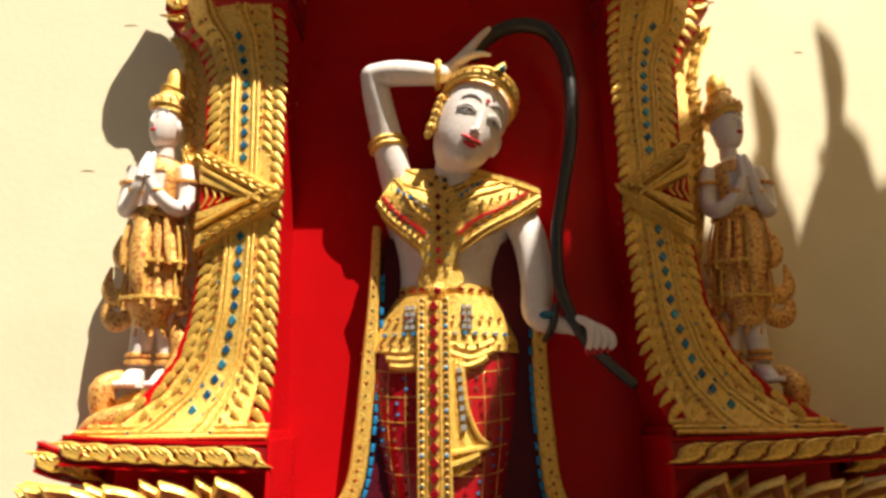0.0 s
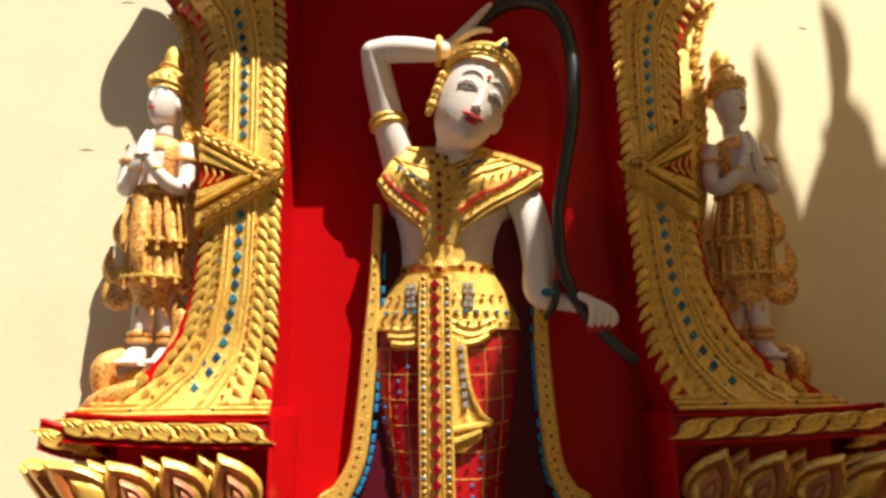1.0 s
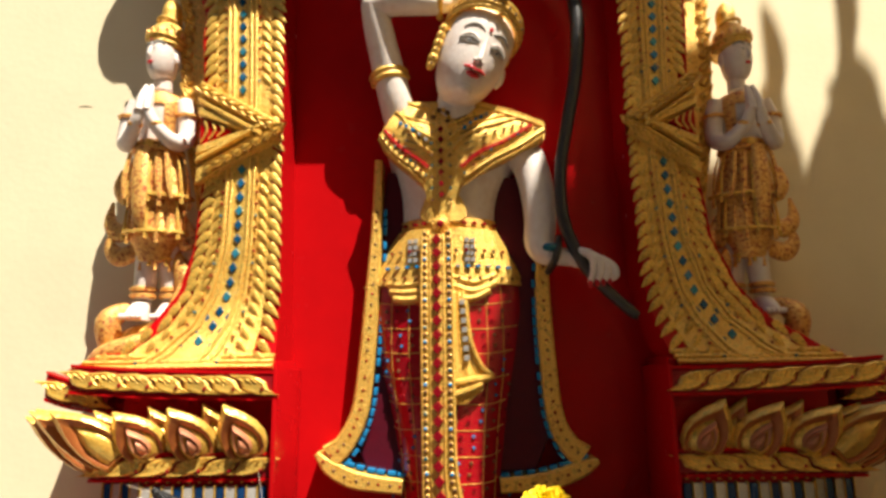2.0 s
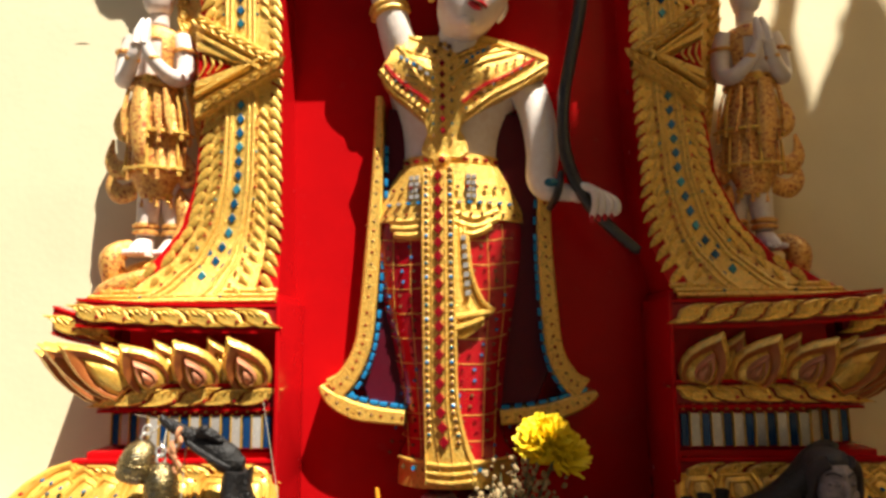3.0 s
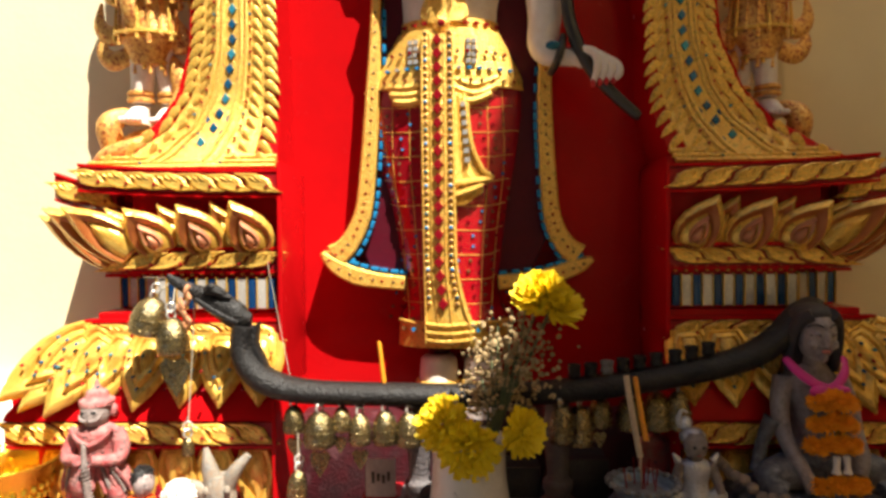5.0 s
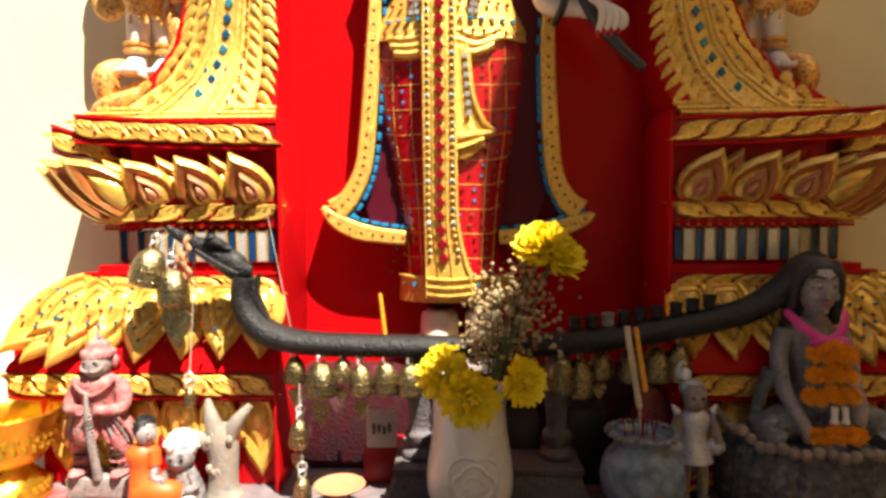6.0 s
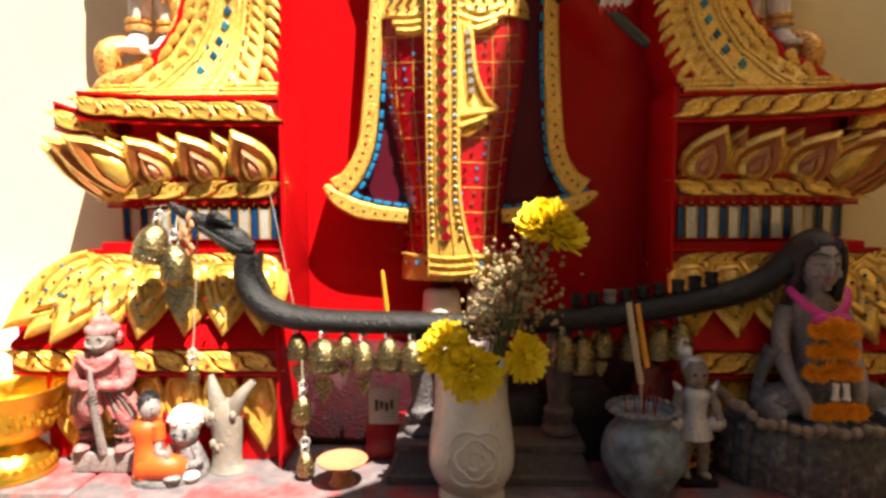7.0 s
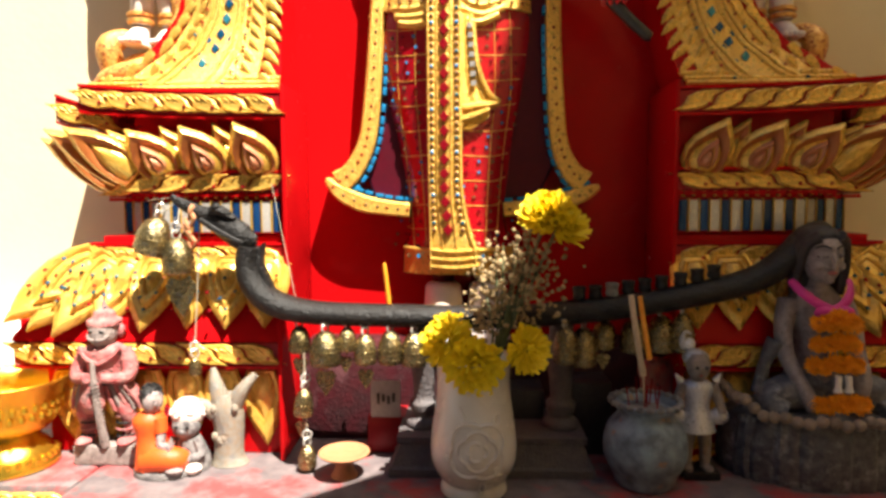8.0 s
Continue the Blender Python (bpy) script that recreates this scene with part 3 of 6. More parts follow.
        piece("leaf", LEAF[s], w, put(wing(z) - s * 0.022, 1.10, z, s * 28, 0.024, 0.044, 0.03))
    return o


pilaster(-1, [(2.30, -0.345), (2.10, -0.349), (1.79, -0.343), (1.42, -0.336), (1.28, -0.330)],
         [(2.30, -0.648), (2.25, -0.635), (2.18, -0.572), (2.08, -0.533), (1.90, -0.522), (1.70, -0.513), (1.55, -0.520), (1.45, -0.545), (1.38, -0.590), (1.33, -0.660), (1.285, -0.740)],
         "gilded pilaster with leaf carving and blue mosaic diamonds, sunlit")
pilaster(1, [(2.30, 0.400), (1.75, 0.402), (1.50, 0.412), (1.40, 0.422), (1.34, 0.438), (1.28, 0.458)],
         [(2.30, 0.645), (2.22, 0.632), (2.15, 0.580), (2.08, 0.552), (1.90, 0.542), (1.70, 0.546), (1.55, 0.562), (1.45, 0.602), (1.38, 0.655), (1.33, 0.725), (1.285, 0.800)],
         "gilded pilaster with leaf carving and blue mosaic diamonds, mostly shaded")


# ---- the standing statue ----
SKIRT_RED = material("red_glitter_cloth_paint", (0.44, 0.005, 0.013), 0.18, metal=0.15, second=(0.30, 0.003, 0.011), scale=60, bump=0.15, bump_scale=140, spec=0.6, coat=0.7, k=2)
PLUM = material("plum_paint", (0.085, 0.004, 0.012), 0.4, second=(0.06, 0.003, 0.010), scale=20, spec=0.25)
LIP = material("red_lip_paint", (0.55, 0.01, 0.02), 0.3, bump=0.0)
EYE_GREY = material("grey_eye_paint", (0.30, 0.28, 0.25), 0.55, second=(0.36, 0.33, 0.29), bump=0.0)
DARK_LINE = material("dark_groove", (0.12, 0.045, 0.01), 0.6, second=(0.2, 0.07, 0.01), bump=0.0)
SKY_TILE = material("sky_blue_mosaic", (0.02, 0.22, 0.50), 0.15, metal=0.2, second=(0.03, 0.28, 0.5), scale=80, bump=0.05)
MATS = [WHITE, GOLD, SKIRT_RED, RUBY, GREEN, SKY_TILE, PLUM, BLACK, LIP, EYE_GREY, DARK_LINE, SILVER]
W, G, R, RB, GN, SB, PL, BK, LP, EG, DK, SV = range(12)


def body_front(rows, steps=6):
    """A function that gives the front of an upright body at (x, z)."""
    rs = sorted(smooth(rows, steps), key=lambda r: r[2])
    zz = np.array([r[2] for r in rs])
    cols = [np.array([r[i] for r in rs]) for i in (0, 1, 3, 4)]
    def front(x, z):
        cx, cy, a, d = (np.interp(z, zz, c) for c in cols)
        u = min(0.985, abs(x - cx) / a)
        return cy - d * math.sqrt(1 - u * u)
    return front


def drape(b, front, rows, off, mat, n=10, thick=0.012, wave=0.0, steps=4):
    """Cloth or plate laid on a body's front: rows (z, left x, right x), smoothed."""
    rs = smooth(rows, steps)
    rings = []
    for z, xl, xr in rs:
        xs = [xl + (xr - xl) * j / n for j in range(n + 1)]
        face = [(x, front(x, z) - off - wave * math.sin(j * 1.9), z) for j, x in enumerate(xs)]
        back = [(x, front(x, z) - off + thick, z) for x in reversed(xs)]
        rings.append(face + back)
    b.rings(rings, mat)


def jewel(b, front, x, z, off, w, h, mat, turn=0.0):
    y = front(x, z) - off
    m = put(x, y, z, turn, w, h, 0.012)
    b.add([(-0.5, 0.2, 0), (0, 0.2, -0.5), (0.5, 0.2, 0), (0, 0.2, 0.5), (-0.4, -0.25, 0), (0, -0.25, -0.4), (0.4, -0.25, 0), (0, -0.25, 0.4)],
          [(0, 1, 5, 4), (1, 2, 6, 5), (2, 3, 7, 6), (3, 0, 4, 7), (4, 5, 6, 7)], mat, m)


def line_on(b, front, pts, off, r, mat, n=6, steps=4):
    """A thin raised cord laid over a body along (x, z) points."""
    b.tube([(x, front(x, z) - off, z, r) for x, z in smooth(pts, steps)], mat, n, 1)


b = Build()
YB = 1.150
SKIRT = [(0.0220, YB, 0.912, 0.1299, 0.088), (0.0220, YB, 0.965, 0.1257, 0.092), (0.0167, YB, 1.02, 0.1065, 0.092), (0.0124, YB, 1.18, 0.1270, 0.092),
         (0.0090, YB, 1.3, 0.1540, 0.09), (0.0070, YB, 1.4, 0.1720, 0.088), (0.0070, YB, 1.46, 0.1710, 0.085), (0.0110, YB, 1.52, 0.1450, 0.082), (0.0167, YB, 1.58, 0.1150, 0.08)]
TORSO = [(0.0167, YB, 1.56, 0.1129, 0.078), (0.0167, YB, 1.62, 0.1108, 0.078), (0.0209, YB, 1.68, 0.1214, 0.082), (0.0294, YB, 1.75, 0.1491, 0.095),
         (0.0358, YB, 1.8, 0.1597, 0.095), (0.0358, YB, 1.835, 0.1278, 0.085), (0.0358, YB, 1.86, 0.0746, 0.07)]
b.stack(SKIRT, R, 40)
b.stack(TORSO, W, 36)
fs, ft = body_front(SKIRT), body_front(TORSO)
# neck, legs, feet
b.stack([(0.036, 1.105, 1.82, 0.062, 0.05), (0.040, 1.095, 1.86, 0.050, 0.047), (0.048, 1.08, 1.90, 0.047, 0.047), (0.060, 1.07, 1.94, 0.045, 0.042)], W, 20)
for z in (1.852, 1.868):
    b.tube([(0.041 + 0.045 * math.cos(a), 1.108 - 0.047 * math.sin(a), z + 0.004 * math.cos(a), 0.003) for a in [math.pi * i / 10 for i in range(11)]], W, 6, 1)
for x in (-0.014, 0.080):
    b.stack([(x, 1.105, 0.770, 0.050, 0.055), (x, 1.105, 0.82, 0.043, 0.046), (x, 1.105, 0.865, 0.040, 0.042), (x, 1.105, 0.884, 0.038, 0.040), (x, 1.105, 0.892, 0.030, 0.032)], W, 20)
    b.stack([(x, 1.125, 0.885, 0.024, 0.024), (x, 1.125, 0.93, 0.024, 0.024)], PL, 14)
    b.stack([(x, 1.09, 0.770, 0.045, 0.06), (x, 1.09, 0.79, 0.044, 0.055), (x, 1.10, 0.812, 0.036, 0.045)], W, 20)
    b.tube([(x + 0.044 * math.cos(a), 1.105 - 0.047 * math.sin(a), 0.835, 0.006) for a in [math.pi * i / 8 for i in range(9)]], G, 8, 1)
# cloak: plum field with gilded, tile-edged borders
b.slab([(-0.12, 1.72), (-0.145, 1.50), (-0.165, 1.26), (-0.19, 1.15), (-0.16, 1.07), (0.19, 1.07), (0.225, 1.15), (0.21, 1.26), (0.205, 1.46), (0.20, 1.70)], 1.118, PANEL_Y - 0.002, PL, 0.004)


def border(pts, widths, tile_side, y):
    """Gilded cloak border along (x, z) points with a row of blue tiles on one side."""
    rs = smooth([(x, z, w) for (x, z), w in zip(pts, widths)], 8)
    rings, tiles = [], []
    for i, (x, z, w) in enumerate(rs):
        p, q = rs[max(0, i - 1)], rs[min(len(rs) - 1, i + 1)]
        t = Vector((q[0] - p[0], q[1] - p[1])).normalized()
        nn = Vector((-t.y, t.x)) * tile_side
        e = lambda k, yy: (x + nn.x * k, yy, z + nn.y * k)
        rings.append([e(-w / 2, PANEL_Y - 0.004), e(-w / 2, y + 0.004), e(-w / 2 + 0.004, y), e(w / 2 - 0.004, y), e(w / 2, y + 0.004), e(w / 2, PANEL_Y - 0.004)])
        tiles.append((e(w / 2 + 0.006, y + 0.010), t, e(0, y), w))
    b.rings(rings, G)
    d = 0.0
    for i in range(1, len(tiles)):
        d += (Vector(tiles[i][0]) - Vector(tiles[i - 1][0])).length
        if d > 0.019 and rs[i][1] < 1.64:
            d = 0.0
            p, t, c, w = tiles[i]
            m = Matrix.Translation(p) @ Matrix.Rotation(math.atan2(t.x, t.y), 4, "Y")
            b.box(-0.0055, 0.0025, -0.003, 0.02, -0.0085, 0.0085, SB, 0.0015, m)
            b.add([(-0.5, 0, 0), (0, 0, -0.5), (0.5, 0, 0), (0, 0, 0.5), (0, -0.5, 0)], [(0, 1, 4), (1, 2, 4), (2, 3, 4), (3, 0, 4)], RB if i % 2 else DK, Matrix.Translation(c) @ Matrix.Diagonal((0.008, 0.006, 0.008, 1)))


border([(-0.138, 1.74), (-0.142, 1.58), (-0.148, 1.46), (-0.162, 1.28), (-0.175, 1.19), (-0.205, 1.13), (-0.235, 1.106)], (0.016, 0.022, 0.030, 0.034, 0.036, 0.042, 0.050), 1, 1.092)
border([(-0.262, 1.112), (-0.235, 1.085), (-0.19, 1.062), (-0.14, 1.052), (-0.085, 1.046)], (0.012, 0.030, 0.036, 0.032, 0.030), 1, 1.090)
border([(0.225, 1.72), (0.222, 1.58), (0.216, 1.44), (0.222, 1.28), (0.232, 1.18), (0.258, 1.125), (0.285, 1.102)], (0.016, 0.022, 0.030, 0.034, 0.036, 0.042, 0.050), -1, 1.092)
border([(0.314, 1.094), (0.285, 1.080), (0.23, 1.060), (0.18, 1.052), (0.115, 1.046)], (0.012, 0.030, 0.036, 0.032, 0.030), -1, 1.090)

# skirt: gilded net, dots, hem
for x0, x1 in ((-0.105, -0.075), (-0.068, -0.048), (0.092, 0.075), (0.125, 0.098)):
    line_on(b, fs, [(x0 * 1.0, 1.45), (x0 * 1.02 + 0.001, 1.30), ((x0 + x1) / 2, 1.15), (x1, 0.97)], 0.0005, 0.0008, G)
for i in range(9):
    z = 1.415 - 0.051 * i
    line_on(b, fs, [(-0.150 + 0.013 * abs(i - 1) ** 0.8, z + 0.006), (-0.09, z - 0.001), (-0.045, z)], 0.0005, 0.0008, G)
    line_on(b, fs, [(0.025, z - 0.002), (0.09, z - 0.003), (0.160 - 0.012 * abs(i - 1) ** 0.8, z + 0.006)], 0.0005, 0.0008, G)
    for k in range(11):
        x = -0.118 + 0.0245 * k + (0.009 if i % 2 else 0)
        if -0.045 < x < 0.02:
            continue
        for dz in (-0.014, -0.036):
            jewel(b, fs, x + rng.uniform(-0.003, 0.003), z + dz, 0.001, 0.009, 0.009, (DK, RB, SB, DK, RB)[(i + k) % 5])
drape(b, fs, [(0.968, -0.096, 0.140), (0.945, -0.099, 0.143), (0.912, -0.101, 0.145)], 0.006, G, 24, 0.016)
for i in range(11):
    jewel(b, fs, -0.088 + 0.0225 * i, 0.95, 0.010, 0.010, 0.012, (DK, SB, RB)[i % 3])
line_on(b, fs, [(-0.098, 0.966), (0.02, 0.962), (0.14, 0.966)], 0.008, 0.004, G)
# hip flaps and gathered sash
drape(b, fs, [(1.575, -0.092, 0.120), (1.53, -0.124, 0.148), (1.495, -0.148, 0.170), (1.456, -0.172, 0.190)], 0.012, G, 28, 0.014)
for i in range(13):
    x = -0.115 + 0.0215 * i
    if not -0.05 < x < 0.03:
        jewel(b, fs, x, 1.492, 0.0165, 0.015, 0.009, (SB, SV, SB)[i % 3])
        jewel(b, fs, x * 0.92, 1.525, 0.019, 0.010, 0.010, (RB, DK)[i % 2])
        jewel(b, fs, x * 1.06, 1.468, 0.0155, 0.008, 0.008, (RB, DK)[i % 2])
for x0 in (-0.066, 0.055):
    for i in range(8):
        jewel(b, fs, x0 + 0.012 * (i % 2), 1.548 - 0.014 * (i // 2), 0.016, 0.014, 0.016, SV, 45)
for sx0, sx1, zz in ((-0.112, -0.04, 1.458), (-0.108, -0.04, 1.442), (-0.10, -0.04, 1.427), (0.02, 0.115, 1.462), (0.02, 0.112, 1.444), (0.02, 0.10, 1.428)):
    line_on(b, fs, [(sx0, zz + (0.010 if sx0 > 0 else 0)), ((sx0 + sx1) / 2, zz - 0.004), (sx1, zz + (0.014 if sx0 > 0 else 0))], 0.006, 0.0085, G, 8)
# gathered end of the sash beside the apron
drape(b, fs, [(1.44, 0.022, 0.052), (1.38, 0.022, 0.056), (1.32, 0.022, 0.066), (1.28, 0.022, 0.088), (1.262, 0.022, 0.104), (1.250, 0.024, 0.084), (1.235, 0.026, 0.080), (1.21, 0.028, 0.045)], 0.014, G, 10, 0.014, 0.002)
line_on(b, fs, [(0.050, 1.42), (0.058, 1.34), (0.080, 1.285), (0.104, 1.266)], 0.018, 0.005, G)
line_on(b, fs, [(0.025, 1.230), (0.05, 1.238), (0.08, 1.250)], 0.018, 0.006, G)
line_on(b, fs, [(0.025, 1.252), (0.06, 1.258), (0.10, 1.264)], 0.018, 0.006, G)
for i in range(7):
    jewel(b, fs, 0.043 + 0.0012 * i, 1.415 - 0.019 * i, 0.019, 0.016, 0.018, SV, 45)
# long jewelled apron
APRON = [(1.56, -0.041, 0.026), (1.48, -0.044, 0.026), (1.20, -0.043, 0.027), (1.08, -0.042, 0.030), (1.00, -0.041, 0.047), (0.965, -0.041, 0.060), (0.925, -0.041, 0.062)]
drape(b, fs, APRON, 0.022, G, 10, 0.022)
for i in range(20):
    z = 1.548 - 0.0285 * i
    c = -0.009 + 0.0 * i + max(0, (1.08 - z)) * 0.10
    jewel(b, fs, c, z, 0.026, 0.022, 0.028, RB)
    for side in (-1, 1):
        hw = 0.025 + max(0, 1.06 - z) * 0.08
        for dz, mt in ((0.014, (DK, GN, SB)[i % 3]), (0.0, DK)):
            fx = c + side * hw
            b.ball(fx, fs(fx, z + dz) - 0.0235, z + dz, 0.0060, 0.0022, 0.0060, G, None, 10, 6)
            b.ball(fx, fs(fx, z + dz) - 0.0262, z + dz, 0.0042, 0.002, 0.0042, mt, None, 8, 5)
for side in (0, 1):
    line_on(b, fs, [(a[1 + side] * 0.9 + (-0.001), a[0]) for a in APRON], 0.025, 0.0025, G)
    line_on(b, fs, [(-0.009 + (side * 2 - 1) * 0.014 + max(0, 1.08 - a[0]) * 0.1, a[0]) for a in APRON], 0.024, 0.0015, G)
for z in (0.965, 0.948, 0.932):
    line_on(b, fs, [(-0.037, z), (0.01, z - 0.003), (0.062, z + 0.002)], 0.024, 0.0035, G)
# belt and buckle
drape(b, ft, [(1.60, -0.086, 0.122), (1.575, -0.088, 0.124)], 0.006, G, 20, 0.012, steps=1)
for i in range(10):
    x = -0.078 + 0.0215 * i
    if not -0.03 < x < 0.04:
        jewel(b, ft, x, 1.588, 0.010, 0.017, 0.010, RB)
drape(b, ft, [(1.645, -0.030, 0.042), (1.625, -0.040, 0.052), (1.605, -0.044, 0.056), (1.59, -0.03, 0.04)], 0.012, G, 8, 0.014)
for r, mat, off in ((0.019, G, 0.022), (0.0135, G, 0.028), (0.009, RB, 0.032)):
    b.ball(0.0, ft(0, 1.582) - off + 0.010, 1.582, r, 0.010, r, mat)
for k in range(12):
    b.ball(0.0165 * math.cos(k * math.pi / 6), ft(0, 1.582) - 0.022, 1.582 + 0.0165 * math.sin(k * math.pi / 6), 0.003, 0.003, 0.003, G, None, 6, 4)
# breast ornament
COLLAR = [(1.868, -0.082, 0.062), (1.845, -0.098, 0.110), (1.815, -0.115, 0.185), (1.785, -0.130, 0.228), (1.760, -0.127, 0.215), (1.735, -0.110, 0.165), (1.715, -0.090, 0.130), (1.695, -0.068, 0.088), (1.665, -0.036, 0.046), (1.635, -0.030, 0.040)]
fc = lambda x, z: 1.060 + 2.4 * max(0.0, abs(x - 0.045) - 0.10) ** 2 + max(0, z - 1.80) * 0.4 - 0.016 * math.exp(-((abs(x - 0.02) - 0.065) ** 2 + (z - 1.775) ** 2) / 0.0014) + max(0.0, 1.70 - z) * 0.18
drape(b, fc, COLLAR, 0.012, G, 28, 0.03, steps=5)
for k in range(3):
    d = 0.026 * k
    line_on(b, fc, [(-0.098 + 0.3 * d, 1.842 - 0.2 * d), (-0.05, 1.815 - d), (-0.008, 1.80 - 1.3 * d)], 0.014, 0.0035, G)
    line_on(b, fc, [(0.12 + 0.9 * d, 1.838 - 0.4 * d), (0.065, 1.82 - 0.8 * d), (0.018, 1.80 - 1.3 * d)], 0.014, 0.0035, G)
line_on(b, fc, [(-0.128, 1.785), (-0.10, 1.745), (-0.06, 1.71), (-0.032, 1.685)], 0.015, 0.007, G)
line_on(b, fc, [(-0.12, 1.795), (-0.085, 1.752), (-0.045, 1.722), (-0.025, 1.705)], 0.014, 0.005, R)
line_on(b, fc, [(0.226, 1.792), (0.17, 1.752), (0.11, 1.722), (0.05, 1.682)], 0.016, 0.007, G)
line_on(b, fc, [(0.20, 1.800), (0.14, 1.762), (0.085, 1.735), (0.045, 1.705)], 0.014, 0.005, R)
line_on(b, fc, [(0.228, 1.800), (0.17, 1.822), (0.11, 1.846), (0.06, 1.866)], 0.014, 0.006, G)
line_on(b, fc, [(-0.08, 1.872), (-0.03, 1.850), (0.02, 1.845), (0.065, 1.866)], 0.012, 0.005, G)
for i in range(7):
    jewel(b, fc, 0.003, 1.79 - 0.024 * i, 0.020, 0.014, 0.018, RB)
    for side in (-1, 1):
        jewel(b, fc, 0.003 + side * 0.020, 1.78 - 0.024 * i, 0.018, 0.007, 0.008, (DK, GN)[i % 2])
for i in range(5):
    jewel(b, fc, -0.085 + 0.014 * i, 1.808 - 0.011 * i, 0.016, 0.014, 0.010, SB if i < 3 else SV, 40)
    jewel(b, fc, 0.055 + 0.012 * i, 1.792 + 0.009 * i, 0.016, 0.014, 0.010, SB if i < 4 else SV, -40)
    jewel(b, fc, 0.10 + 0.02 * i, 1.775 + 0.007 * i, 0.016, 0.007, 0.007, DK)
    jewel(b, fc, -0.10 + 0.012 * i, 1.782 - 0.016 * i, 0.016, 0.007, 0.007, DK)
for k in range(10):
    a = k * math.pi / 5
    b.ball(0.004 + 0.017 * math.cos(a), fc(0, 1.82) - 0.013, 1.823 + 0.017 * math.sin(a), 0.0055, 0.005, 0.0055, DK if k % 2 else G, None, 8, 5)
for pts in ([(-0.132, 1.775), (-0.105, 1.735), (-0.066, 1.70), (-0.036, 1.672)], [(0.222, 1.775), (0.17, 1.738), (0.115, 1.71), (0.052, 1.668)], [(0.225, 1.808), (0.17, 1.830), (0.11, 1.853), (0.065, 1.870)]):
    for x, z in smooth(pts, 9):
        b.ball(x, fc(x, z) - 0.017, z, 0.0036, 0.0036, 0.0036, G, None, 6, 4)
for i in range(9):
    t = i / 8
    jewel(b, fc, -0.118 + 0.088 * t, 1.775 - 0.088 * t, 0.021, 0.008, 0.008, (DK, RB, GN)[i % 3])
    jewel(b, fc, 0.208 - 0.155 * t, 1.790 - 0.100 * t + 0.012 * math.sin(3.1 * t), 0.022, 0.008, 0.008, (DK, RB, GN)[i % 3])
    line_on(b, fc, [(-0.026 - 0.004 * i, 1.815 - 0.012 * i), (-0.050 - 0.005 * i, 1.826 - 0.012 * i)], 0.013, 0.0014, DK, 5, 1)
    line_on(b, fc, [(0.034 + 0.004 * i, 1.815 - 0.012 * i), (0.060 + 0.007 * i, 1.828 - 0.012 * i)], 0.013, 0.0014, DK, 5, 1)
# arms
b.tube([(-0.085, 1.115, 1.82, 0.038), (-0.100, 1.095, 1.88, 0.0375), (-0.117, 1.08, 1.955, 0.036), (-0.135, 1.055, 2.035, 0.033), (-0.143, 1.042, 2.084, 0.0305)], W, 18, 5)
b.ball(-0.143, 1.042, 2.084, 0.0305, 0.0305, 0.0305, W, None, 18, 12)
b.tube([(-0.143, 1.042, 2.084, 0.0300), (-0.10, 1.03, 2.086, 0.0295), (-0.045, 1.026, 2.082, 0.0275), (0.005, 1.036, 2.084, 0.0225), (0.042, 1.062, 2.112, 0.0180)], W, 16, 5)
for k, (x, z) in enumerate(((-0.112, 1.922), (-0.116, 1.936))):
    b.tube([(x - 0.037, 1.09, z - 0.006, 0.008), (x - 0.026, 1.062, z - 0.002, 0.008), (x, 1.052, z + 0.004, 0.008), (x + 0.028, 1.064, z + 0.009, 0.008), (x + 0.038, 1.09, z + 0.012, 0.008)], G, 8, 3)
b.tube([(0.004, 1.058, 2.062, 0.008), (0.004, 1.022, 2.070, 0.008), (0.006, 1.012, 2.088, 0.008), (0.006, 1.022, 2.108, 0.008)], G, 8, 3)
for i in range(5):
    b.tube([(0.035 + 0.004 * i, 1.055 + 0.008 * i, 2.115 + 0.003 * i, 0.012), (0.075 + 0.002 * i, 1.045 + 0.01 * i, 2.150 + 0.006 * i, 0.011), (0.105 - 0.004 * i, 1.045 + 0.012 * i, 2.185 + 0.003 * i, 0.009), (0.128 - 0.008 * i, 1.05 + 0.012 * i, 2.212 - 0.003 * i, 0.006)], W, 8, 4)
b.tube([(0.155, 1.12, 1.795, 0.040), (0.190, 1.105, 1.745, 0.040), (0.208, 1.09, 1.68, 0.0375), (0.214, 1.075, 1.60, 0.0345), (0.208, 1.06, 1.538, 0.0310), (0.222, 1.048, 1.515, 0.0265), (0.245, 1.04, 1.507, 0.0197), (0.268, 1.035, 1.502, 0.0180)], W, 16, 5)
b.tube([(0.222, 1.05, 1.475, 0.007), (0.230, 1.015, 1.49, 0.008), (0.238, 1.01, 1.515, 0.008), (0.245, 1.03, 1.545, 0.007)], BK, 8, 3)
b.ball(0.222, 1.008, 1.520, 0.016, 0.006, 0.009, GN, None, 10, 6)
b.ball(0.285, 1.03, 1.500, 0.030, 0.020, 0.020, W)
for i in range(4):
    b.tube([(0.280 + 0.015 * i, 1.012, 1.512 - 0.006 * i, 0.0095), (0.303 + 0.014 * i, 0.998, 1.500 - 0.008 * i, 0.0088), (0.306 + 0.014 * i, 0.998, 1.470 - 0.004 * i, 0.0075), (0.300 + 0.013 * i, 1.008, 1.446 + 0.002 * i, 0.006)], W, 8, 4)
    b.ball(0.299 + 0.013 * i, 1.003, 1.443 + 0.002 * i, 0.0055, 0.005, 0.009, LP, None, 8, 5)
